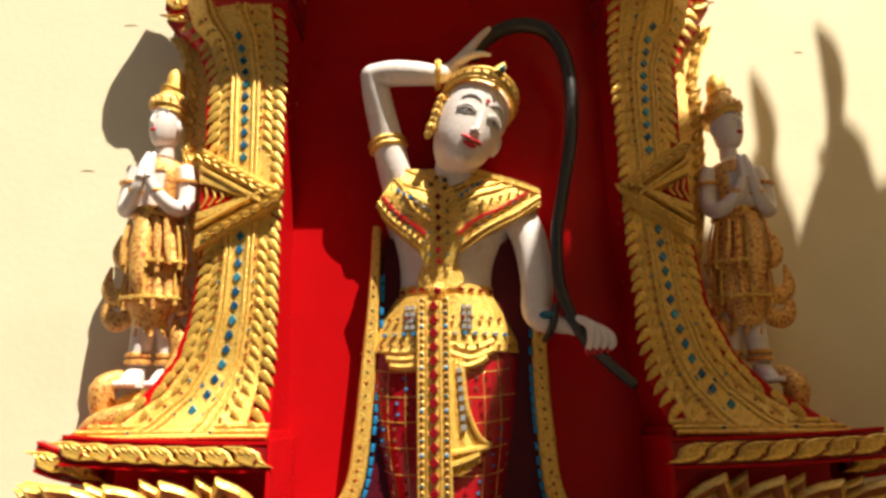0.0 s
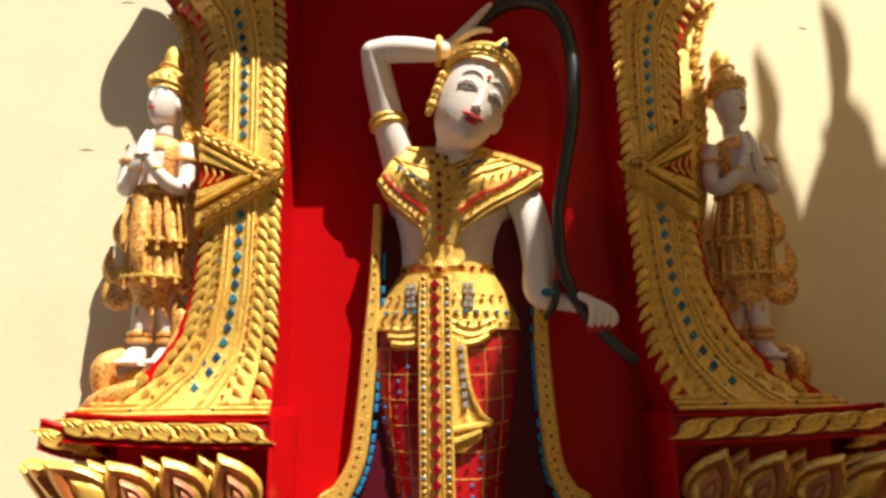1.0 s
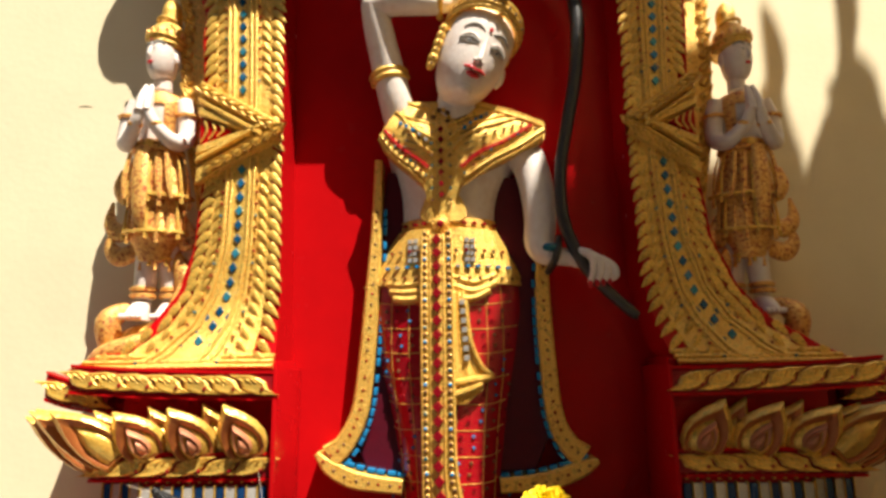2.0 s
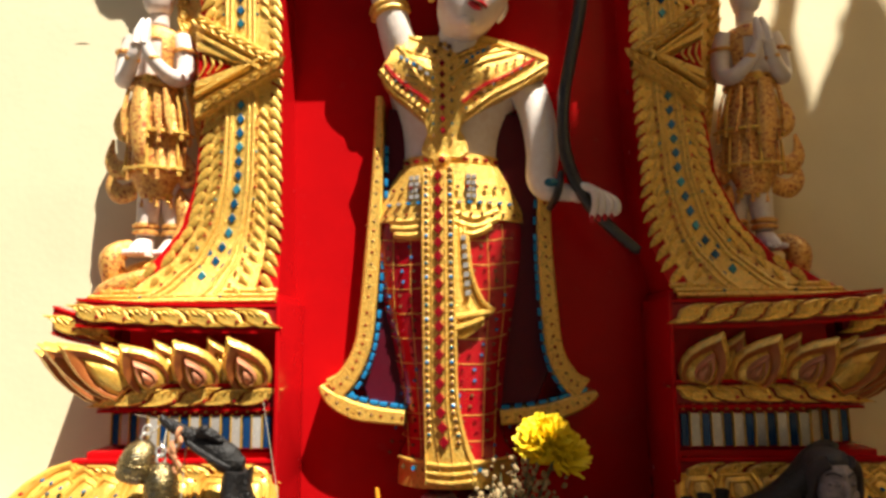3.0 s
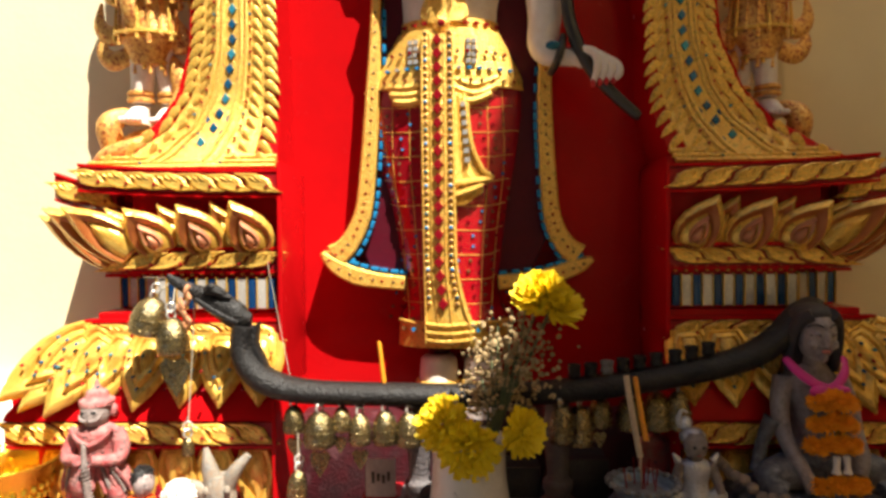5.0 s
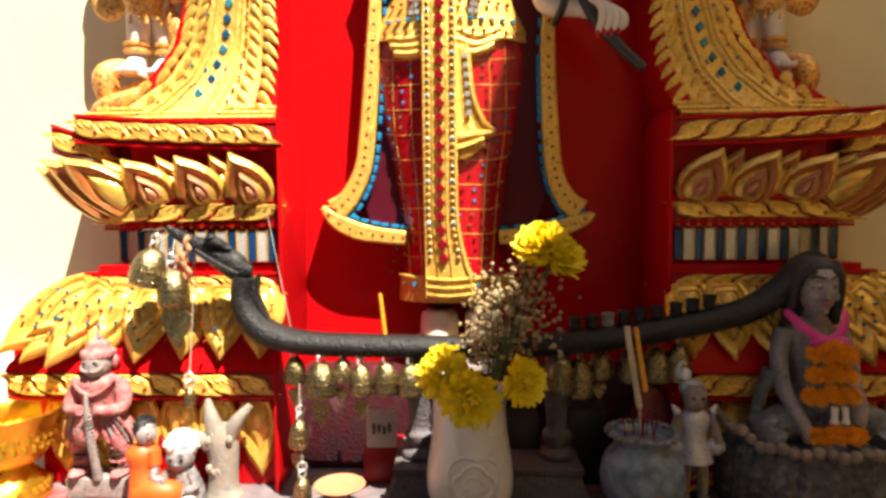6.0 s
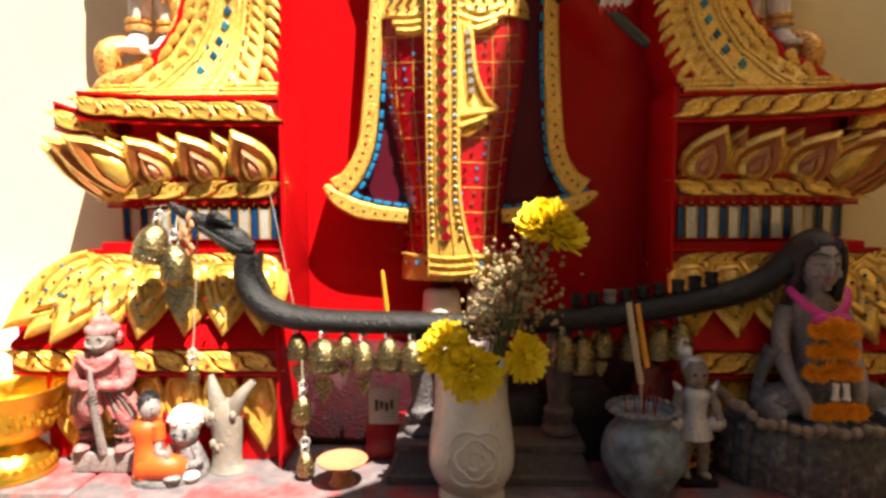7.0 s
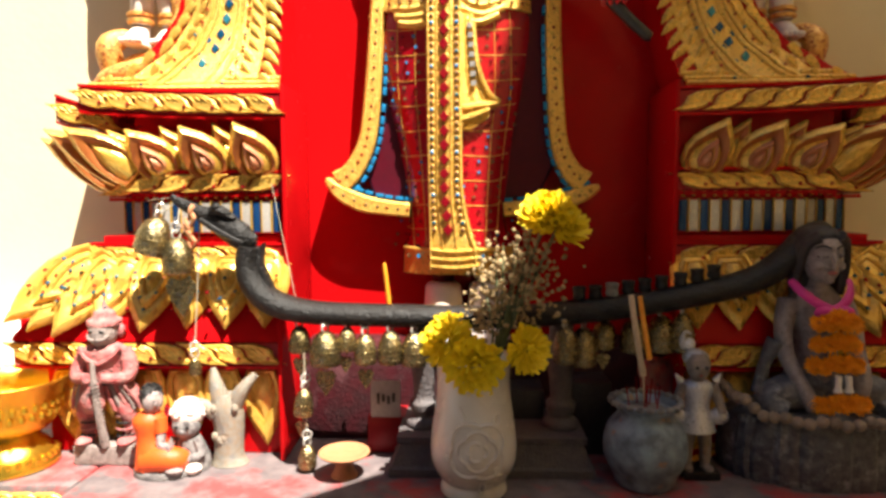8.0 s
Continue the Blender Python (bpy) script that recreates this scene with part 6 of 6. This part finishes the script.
thing("guardian_figure", "faded red plaster guardian figure with staff on a block", "statue", b, [GUARD, PALE_STONE, WOOD])

# seated orange figure
ROBE = material("orange_robe_paint", (0.80, 0.10, 0.01), 0.5, second=(0.66, 0.07, 0.01), scale=25, bump=0.2)
SKIN_GREY = material("greyish_painted_skin", (0.36, 0.29, 0.27), 0.6, second=(0.2, 0.15, 0.145), scale=26, amount=1.0, bump=0.5, grime=(0.11, 0.09, 0.09), grime_scale=26, grime_cut=(0.56, 0.64))
b = Build()
ox, oy, oz = -0.538, 0.858, SHELF_Z + 0.001
b.stack([(ox + 0.02, oy + 0.005, oz, 0.068, 0.045), (ox + 0.02, oy + 0.005, oz + 0.008, 0.068, 0.045), (ox + 0.018, oy + 0.005, oz + 0.016, 0.06, 0.04)], 2, 20)
b.stack([(ox - 0.002, oy, oz + 0.014, 0.040, 0.036), (ox - 0.002, oy, oz + 0.04, 0.036, 0.034), (ox - 0.008, oy, oz + 0.07, 0.028, 0.026), (ox - 0.010, oy, oz + 0.10, 0.034, 0.028), (ox - 0.008, oy, oz + 0.115, 0.018, 0.018)], 0, 18)
b.tube([(ox - 0.01, oy - 0.012, oz + 0.028, 0.026), (ox + 0.03, oy - 0.02, oz + 0.034, 0.024), (ox + 0.062, oy - 0.014, oz + 0.030, 0.020), (ox + 0.05, oy + 0.01, oz + 0.024, 0.016)], 0, 12, 4)
b.tube([(ox + 0.018, oy - 0.008, oz + 0.105, 0.014), (ox + 0.022, oy - 0.012, oz + 0.08, 0.013)], 0, 10, 1)
b.tube([(ox + 0.022, oy - 0.012, oz + 0.08, 0.010), (ox + 0.026, oy - 0.02, oz + 0.058, 0.009), (ox + 0.05, oy - 0.026, oz + 0.054, 0.007)], 1, 8, 3)
b.ball(ox + 0.055, oy - 0.03, oz + 0.016, 0.02, 0.012, 0.008, 1, None, 10, 6)
b.ball(ox, oy - 0.002, oz + 0.135, 0.021, 0.022, 0.024, 1)
b.ball(ox - 0.006, oy + 0.002, oz + 0.143, 0.022, 0.023, 0.021, 3)
b.ball(ox + 0.014, oy - 0.018, oz + 0.134, 0.004, 0.005, 0.006, 1, None, 8, 5)
b.tube([(ox - 0.004, oy - 0.004, oz + 0.108, 0.010), (ox - 0.002, oy - 0.003, oz + 0.12, 0.010)], 1, 10, 1)
for i in range(60):
    a, e = rnd.uniform(0, 6.28), rnd.uniform(-0.2, 1.5)
    b.ball(ox - 0.006 + 0.022 * math.cos(a) * math.cos(e), oy + 0.003 + 0.022 * math.sin(a) * math.cos(e), oz + 0.144 + 0.021 * math.sin(e), 0.0034, 0.0034, 0.0034, 3, None, 6, 4)
for sx in (-1, 1):
    b.ball(ox + 0.006 + sx * 0.008, oy - 0.0205, oz + 0.139, 0.0028, 0.002, 0.0018, 3, None, 6, 4)
b.v = [(ox + (v[0] - ox) * 0.86, v[1], v[2]) for v in b.v]
thing("seated_figure", "small seated figure in an orange robe on a flat base", "statue", b, [ROBE, SKIN_GREY, STONE, WOOD])
# crouching pale figure
b = Build()
wx, wy = -0.485, 0.880
b.stack([(wx + 0.006, wy, SHELF_Z + 0.001, 0.034, 0.03), (wx + 0.006, wy, SHELF_Z + 0.02, 0.034, 0.03), (wx + 0.004, wy, SHELF_Z + 0.05, 0.024, 0.024), (wx, wy, SHELF_Z + 0.065, 0.02, 0.02)], 1, 16)
for sx in (-1, 1):
    b.tube([(wx + sx * 0.02, wy - 0.01, SHELF_Z + 0.06, 0.009), (wx + sx * 0.032, wy - 0.02, SHELF_Z + 0.035, 0.009), (wx + sx * 0.012, wy - 0.034, SHELF_Z + 0.03, 0.007)], 1, 8, 3)
    b.ball(wx + sx * 0.02, wy - 0.03, SHELF_Z + 0.012, 0.016, 0.016, 0.011, 0, None, 10, 6)
b.ball(wx, wy - 0.006, SHELF_Z + 0.084, 0.026, 0.026, 0.026, 1)
b.ball(wx, wy + 0.002, SHELF_Z + 0.104, 0.030, 0.030, 0.028, 0)
for i in range(90):
    a, e = rnd.uniform(0, 6.28), rnd.uniform(-0.1, 1.5)
    b.ball(wx + 0.029 * math.cos(a) * math.cos(e), wy + 0.002 + 0.029 * math.sin(a) * math.cos(e), SHELF_Z + 0.104 + 0.027 * math.sin(e), 0.0045, 0.0045, 0.0042, 0, None, 6, 4)
b.ball(wx + 0.003, wy - 0.033, SHELF_Z + 0.080, 0.005, 0.004, 0.005, 1, None, 8, 5)
for sx in (-1, 1):
    b.ball(wx + 0.002 + sx * 0.010, wy - 0.030, SHELF_Z + 0.088, 0.004, 0.002, 0.0028, 2, None, 6, 4)
thing("crouching_figure", "small crouching grey figure with a white cap", "statue", b, [WHITE, STONE, WOOD])
# pale branching ceramic piece
b = Build()
dx, dy = -0.418, 0.905
b.stack([(dx + 0.002, dy, SHELF_Z + 0.001, 0.036, 0.03), (dx, dy, SHELF_Z + 0.02, 0.028, 0.026), (dx + 0.002, dy, SHELF_Z + 0.07, 0.028, 0.025), (dx - 0.002, dy, SHELF_Z + 0.11, 0.032, 0.025), (dx, dy, SHELF_Z + 0.135, 0.018, 0.018)], 0, 16)
b.tube([(dx - 0.01, dy, SHELF_Z + 0.11, 0.02), (dx - 0.018, dy - 0.004, SHELF_Z + 0.15, 0.014), (dx - 0.026, dy, SHELF_Z + 0.185, 0.005)], 0, 10, 4)
b.tube([(dx + 0.012, dy, SHELF_Z + 0.11, 0.018), (dx + 0.032, dy - 0.006, SHELF_Z + 0.145, 0.013), (dx + 0.055, dy, SHELF_Z + 0.172, 0.007)], 0, 10, 4)
b.tube([(dx - 0.02, dy - 0.006, SHELF_Z + 0.10, 0.018), (dx - 0.042, dy - 0.01, SHELF_Z + 0.118, 0.010), (dx - 0.05, dy - 0.01, SHELF_Z + 0.128, 0.004)], 0, 10, 3)
for i in range(6):
    b.ball(dx + rnd.uniform(-0.022, 0.022), dy - 0.02, SHELF_Z + rnd.uniform(0.03, 0.12), 0.007, 0.007, 0.009, 0, None, 8, 5)
thing("ceramic_branch", "chipped pale grey branching ceramic piece on the shelf", "ornament", b, [material("chipped_pale_glaze", (0.27, 0.25, 0.21), 0.5, second=(0.28, 0.20, 0.135), scale=30, amount=1.0, bump=0.8, grime=(0.20, 0.19, 0.18), grime_scale=20, grime_cut=(0.52, 0.66))])

# silver figurine
SILVER_PAINT = material("silver_paint", (0.72, 0.72, 0.80), 0.3, metal=0.5, second=(0.34, 0.32, 0.35), scale=50, bump=0.4)
b = Build()
sx0, sy0, sz0 = 0.448, 0.870, SHELF_Z + 0.001
b.box(sx0 - 0.028, sx0 + 0.036, sy0 - 0.026, sy0 + 0.028, sz0, sz0 + 0.014, 1, 0.002)
for k in (-1, 1):
    b.tube([(sx0 + k * 0.016, sy0, sz0 + 0.014, 0.009), (sx0 + k * 0.016, sy0, sz0 + 0.06, 0.012), (sx0 + k * 0.010, sy0, sz0 + 0.10, 0.016)], 2, 10, 3)
    b.ball(sx0 + k * 0.018, sy0 - 0.010, sz0 + 0.018, 0.010, 0.018, 0.006, 2, None, 8, 5)
    b.tube([(sx0 + k * 0.024, sy0, sz0 + 0.168, 0.011), (sx0 + k * 0.036, sy0 - 0.004, sz0 + 0.14, 0.009), (sx0 + k * 0.040, sy0 - 0.014, sz0 + 0.118, 0.007)], 2, 8, 3)
    b.tube([(sx0 + k * 0.030, sy0, sz0 + 0.172, 0.008), (sx0 + k * 0.040, sy0, sz0 + 0.186, 0.002)], 0, 8, 1)
    b.ball(sx0 + k * 0.038, sy0 - 0.002, sz0 + 0.11, 0.018, 0.014, 0.016, 0, None, 10, 6)
b.stack([(sx0, sy0, sz0 + 0.085, 0.034, 0.03), (sx0, sy0, sz0 + 0.10, 0.030, 0.026), (sx0, sy0, sz0 + 0.13, 0.021, 0.018), (sx0, sy0, sz0 + 0.165, 0.028, 0.02), (sx0, sy0, sz0 + 0.178, 0.010, 0.010)], 0, 18)
b.stack([(sx0 - 0.002, sy0 - 0.004, sz0 + 0.176, 0.010, 0.012), (sx0 - 0.002, sy0 - 0.006, sz0 + 0.19, 0.018, 0.019), (sx0 - 0.002, sy0 - 0.004, sz0 + 0.208, 0.021, 0.021), (sx0 - 0.002, sy0, sz0 + 0.224, 0.014, 0.015)], 2, 16)
b.ball(sx0 - 0.003, sy0 + 0.006, sz0 + 0.214, 0.023, 0.021, 0.016, 0)
b.ball(sx0 - 0.016, sy0 + 0.008, sz0 + 0.238, 0.013, 0.012, 0.013, 0)
b.tube([(sx0 - 0.026, sy0 + 0.004, sz0 + 0.232, 0.004), (sx0 - 0.030, sy0, sz0 + 0.246, 0.005), (sx0 - 0.024, sy0, sz0 + 0.262, 0.003), (sx0 - 0.014, sy0, sz0 + 0.258, 0.002)], 0, 8, 4)
for k in (-1, 1):
    b.ball(sx0 - 0.002 + k * 0.008, sy0 - 0.0245, sz0 + 0.203, 0.0036, 0.002, 0.0028, 1, None, 8, 5)
b.ball(sx0 - 0.002, sy0 - 0.0235, sz0 + 0.189, 0.004, 0.002, 0.0016, 3, None, 8, 5)
thing("silver_figurine", "small silver-dressed standing figurine on a dark block", "statue", b, [SILVER_PAINT, WOOD, PALE_STONE, LIP])
# dark red figurine behind the pot
b = Build()
b.stack([(0.405, 0.965, SHELF_Z + 0.001, 0.045, 0.03), (0.405, 0.965, 0.63, 0.042, 0.03), (0.405, 0.965, 0.70, 0.032, 0.026), (0.405, 0.965, 0.745, 0.038, 0.024), (0.405, 0.965, 0.76, 0.014, 0.014)], 0, 18)
b.ball(0.405, 0.96, 0.79, 0.021, 0.022, 0.027, 1)
b.stack([(0.405, 0.967, 0.795, 0.024, 0.024), (0.405, 0.967, 0.815, 0.021, 0.021), (0.405, 0.967, 0.835, 0.006, 0.006)], 1, 14)
thing("dark_figurine", "small dark seated figurine in faded red behind the pot", "statue", b, [GUARD, WOOD])

# dark boxes and a pale marked card under the rack
b = Build()
b.box(0.105, 0.185, 0.955, 1.03, SHELF_Z + 0.001, 0.700, 0, 0.003)
thing("box", "plain black box under the bell rack", "box", b, [BLACK])
b = Build()
b.box(0.235, 0.315, 0.955, 1.04, SHELF_Z + 0.001, 0.715, 0, 0.003)
thing("box", "plain black box under the bell rack", "box", b, [BLACK])
card = thing("card", "pale grey card with dark scribbled marks under the rack", "card")
b = Build()
b.box(-0.152, -0.094, 0.950, 0.957, 0.645, 0.718, 0, 0.001)
part("sheet", b, [material("pale_grey_card", (0.42, 0.40, 0.40), 0.7)], card)
for i in range(4):
    b = Build()
    b.box(-0.140 + 0.010 * i, -0.134 + 0.010 * i, 0.9478, 0.9495, 0.672 + 0.004 * (i % 2), 0.694 - 0.003 * (i % 3), 0, 0.0005)
    part("mark", b, [BLACK], card)
b = Build()
b.box(-0.160, -0.085, 0.958, 1.03, SHELF_Z + 0.001, 0.644, 0, 0.003)
thing("box", "low faded red box under the bell rack", "box", b, [DEEP_RED])

# dark rock with a seated long-haired statue, garlands and beads
ROCK = material("black_rock", (0.06, 0.058, 0.07), 0.5, second=(0.22, 0.21, 0.23), scale=22, bump=1.0, bump_scale=30, grime=(0.30, 0.285, 0.30), grime_scale=14)
b = Build()
rx0, ry0 = 0.678, 0.915
n = 132
rings = []
for i, (r, z) in enumerate(((0.97, SHELF_Z + 0.001), (1.0, 0.59), (1.0, 0.62), (0.98, 0.655), (0.94, 0.682), (0.80, 0.695), (0.5, 0.70))):
    ring = []
    for j in range(n):
        a = 2 * math.pi * j / n
        w = 1 + 0.05 * noise.noise((math.cos(a) * 3, math.sin(a) * 3, z * 9)) + (0.035 * abs(math.sin(a * 15 + 0.8 * math.sin(a * 7))) + 0.012 * math.sin(a * 47)) * (1 if i < 5 else 0.3)
        ring.append((rx0 + 0.165 * r * w * math.cos(a), ry0 + 0.115 * r * w * math.sin(a), z))
    rings.append(ring)
b.rings(rings, 0)
thing("rock_base", "rough black rock base with hanging fringe-like folds", "rock", b, [ROCK])
BEAD = material("old_bead_garland", (0.34, 0.25, 0.19), 0.8, second=(0.24, 0.17, 0.13), scale=60, bump=0.6, bump_scale=200, rand=0.25)
beads = thing("bead_garland", "string of old brown beads round the rock top", "garland")
b = Build()
b.ball(0, 0, 0, 0.0105, 0.0105, 0.0105, 0, None, 10, 7)
bead_mesh = b.mesh("bead", [BEAD])
for i in range(44):
    a = math.pi * (0.72 + 1.56 * i / 43)
    piece("bead", bead_mesh, beads, Matrix.Translation((rx0 + 0.170 * math.cos(a), ry0 + 0.122 * math.sin(a), 0.693 + 0.05 * max(0, math.sin(a)) + 0.004 * math.sin(i * 1.7) + (0.03 * max(0, -math.cos(a) - 0.72) / 0.28))))
LADY = material("brown_grey_plaster", (0.34, 0.285, 0.285), 0.42, second=(0.22, 0.17, 0.17), scale=24, amount=0.9, bump=0.7, grime=(0.12, 0.09, 0.10), grime_scale=14)
HAIR = material("dark_hair_paint", (0.022, 0.017, 0.020), 0.5, second=(0.045, 0.034, 0.036), scale=40, bump=0.8, bump_scale=120)
b = Build()
lx, ly = 0.668, 0.885
b.stack([(lx, ly + 0.02, 0.695, 0.070, 0.045), (lx, ly + 0.02, 0.74, 0.060, 0.045), (lx, ly + 0.02, 0.79, 0.043, 0.038), (lx - 0.004, ly + 0.015, 0.84, 0.046, 0.040), (lx - 0.008, ly + 0.012, 0.875, 0.058, 0.036), (lx - 0.010, ly + 0.01, 0.90, 0.044, 0.030), (lx - 0.010, ly + 0.006, 0.915, 0.024, 0.024)], 0, 24)
b.stack([(lx - 0.012, ly + 0.002, 0.90, 0.022, 0.022), (lx - 0.012, ly - 0.002, 0.945, 0.02, 0.022)], 0, 14)
b.stack([(lx - 0.012, ly - 0.016, 0.924, 0.012, 0.016), (lx - 0.012, ly - 0.016, 0.935, 0.026, 0.028), (lx - 0.012, ly - 0.016, 0.96, 0.034, 0.036), (lx - 0.012, ly - 0.014, 0.985, 0.035, 0.037), (lx - 0.012, ly - 0.008, 1.005, 0.028, 0.03)], 0, 20)
for k in (-1, 1):
    b.tube([(lx - 0.012 + k * (0.010 + 0.005 * i), ly - 0.051 + 0.0035 * i, 0.970 - 0.002 * math.sin(math.pi * i / 3), 0.0017) for i in range(4)], 1, 5, 2)
b.tube([(lx - 0.012, ly - 0.049, 0.978, 0.003), (lx - 0.012, ly - 0.057, 0.957, 0.005), (lx - 0.012, ly - 0.051, 0.951, 0.003)], 0, 8, 3)
b.ball(lx - 0.012, ly - 0.050, 0.942, 0.010, 0.005, 0.0035, 3, None, 8, 5)
for k in (-1, 1):
    b.tube([(lx - 0.012 + k * (0.006 + 0.006 * i), ly - 0.0525 + 0.003 * i, 0.984 + 0.004 * math.sin(math.pi * i / 4), 0.0017) for i in range(5)], 1, 5, 2)
    b.ball(lx - 0.012 + k * 0.015, ly - 0.0465, 0.9715, 0.0075, 0.005, 0.0045, 0, None, 8, 5)
    b.ball(lx - 0.012 + k * 0.020, ly - 0.040, 0.953, 0.010, 0.008, 0.009, 0, None, 8, 6)
b.ball(lx - 0.012, ly - 0.040, 0.930, 0.010, 0.008, 0.008, 0, None, 8, 6)
b.stack([(lx - 0.012, ly + 0.018, 0.90, 0.044, 0.022), (lx - 0.012, ly + 0.014, 0.94, 0.047, 0.028), (lx - 0.012, ly + 0.006, 0.98, 0.046, 0.036), (lx - 0.012, ly, 1.002, 0.042, 0.042), (lx - 0.012, ly, 1.016, 0.028, 0.030), (lx - 0.012, ly, 1.021, 0.01, 0.01)], 1, 24)
for k in (-1, 1):
    b.tube([(lx - 0.012 + k * 0.018, ly - 0.036, 1.004, 0.012), (lx - 0.012 + k * 0.038, ly - 0.02, 0.985, 0.013), (lx - 0.012 + k * 0.046, ly - 0.008, 0.94, 0.012), (lx - 0.012 + k * 0.044, ly, 0.90, 0.009)], 1, 10, 4)
b.tube([(lx - 0.060, ly + 0.01, 0.885, 0.021), (lx - 0.074, ly, 0.84, 0.018), (lx - 0.074, ly - 0.012, 0.795, 0.016), (lx - 0.064, ly - 0.04, 0.755, 0.014), (lx - 0.05, ly - 0.055, 0.725, 0.014), (lx - 0.045, ly - 0.06, 0.705, 0.010)], 0, 12, 4)
b.tube([(lx + 0.044, ly + 0.01, 0.885, 0.021), (lx + 0.062, ly, 0.84, 0.018), (lx + 0.066, ly - 0.012, 0.795, 0.016), (lx + 0.06, ly - 0.04, 0.755, 0.017), (lx + 0.05, ly - 0.05, 0.73, 0.014)], 0, 12, 4)
b.tube([(lx - 0.01, ly, 0.72, 0.036), (lx - 0.065, ly - 0.02, 0.728, 0.034), (lx - 0.115, ly - 0.03, 0.716, 0.026), (lx - 0.09, ly - 0.055, 0.700, 0.020)], 2, 14, 4)
b.tube([(lx + 0.01, ly, 0.72, 0.036), (lx + 0.075, ly - 0.02, 0.728, 0.034), (lx + 0.125, ly - 0.03, 0.716, 0.026), (lx + 0.09, ly - 0.055, 0.700, 0.020)], 2, 14, 4)
b.tube([(lx - 0.09, ly - 0.004, 0.815, 0.018), (lx - 0.11, ly, 0.77, 0.012), (lx - 0.118, ly, 0.72, 0.016)], 2, 10, 3)
b.v = [(lx - 0.008 + (v[0] - lx + 0.008) * 0.88, v[1], v[2]) for v in b.v]
thing("seated_statue", "dark seated long-haired statue on the rock", "statue", b, [LADY, HAIR, ROCK, GUARD])
PINK = material("magenta_ribbon", (0.62, 0.02, 0.26), 0.5, second=(0.5, 0.015, 0.2), scale=30, bump=0.2)
b = Build()
for k in (-1, 1):
    b.tube([(lx - 0.012 + k * 0.058, ly - 0.012, 0.925, 0.008), (lx - 0.012 + k * 0.045, ly - 0.035, 0.905, 0.009), (lx - 0.008 + k * 0.020, ly - 0.046, 0.885, 0.009), (lx - 0.006, ly - 0.05, 0.876, 0.010)], 0, 8, 4, None, 0.35)
    b.ball(lx - 0.006 + k * 0.02, ly - 0.052, 0.874, 0.020, 0.008, 0.011, 0, None, 12, 8)
b.v = [(lx - 0.008 + (v[0] - lx + 0.008) * 0.88, v[1], v[2]) for v in b.v]
thing("ribbon", "magenta ribbon round the seated statue's neck", "ribbon", b, [PINK])
for k, (zz, hw, cnt) in enumerate(((0.860, 0.044, 6), (0.824, 0.044, 6), (0.787, 0.050, 7), (0.722, 0.052, 7))):
    garland = thing("marigold_garland", "orange marigold garland tier hung on the seated statue", "garland", group="marigold garland tiers")
    for i in range(cnt):
        u = (i / (cnt - 1) - 0.5) * 2
        b = Build()
        blossom(b, lx - 0.004 + 0.006 * (k == 3) + u * (hw - 0.014), ly - 0.072 + 0.014 * u * u - 0.01 * (k == 3), zz + 0.006 * math.cos(u * 2) - 0.004 * (i % 2), 0.0165 + 0.003 * (k == 0) * (abs(u) < 0.6), 60, 0, (u * 0.8, -1, 0.25), 0.8, 1.0, 40 + k * 9 + i)
        part("marigold", b, [ORANGE], garland, flat=True)
b = Build()
for k in (-1, 1):
    b.stack([(lx - 0.002 + k * 0.009, ly - 0.08, 0.745, 0.008, 0.007), (lx - 0.002 + k * 0.009, ly - 0.08, 0.755, 0.005, 0.005), (lx - 0.002 + k * 0.008, ly - 0.078, 0.772, 0.006, 0.006)], 0, 10)
thing("bud_tassel", "small white crown-flower buds between garland tiers", "flowers", b, [WHITE])
b = Build()
for i, (x0, y0, a) in enumerate(((0.49, 0.93, 20), (0.505, 0.945, -8))):
    m = Matrix.Translation((x0, y0, SHELF_Z + 0.008 + 0.012 * i)) @ Matrix.Rotation(radians(a), 4, "Z")
    b.tube([(-0.04, 0, 0, 0.005), (0.04, 0, 0.012, 0.005)], 0, 8, 1, m)
thing("fallen_candles", "two orange candles lying on the shelf", "candles", b, [WAX])
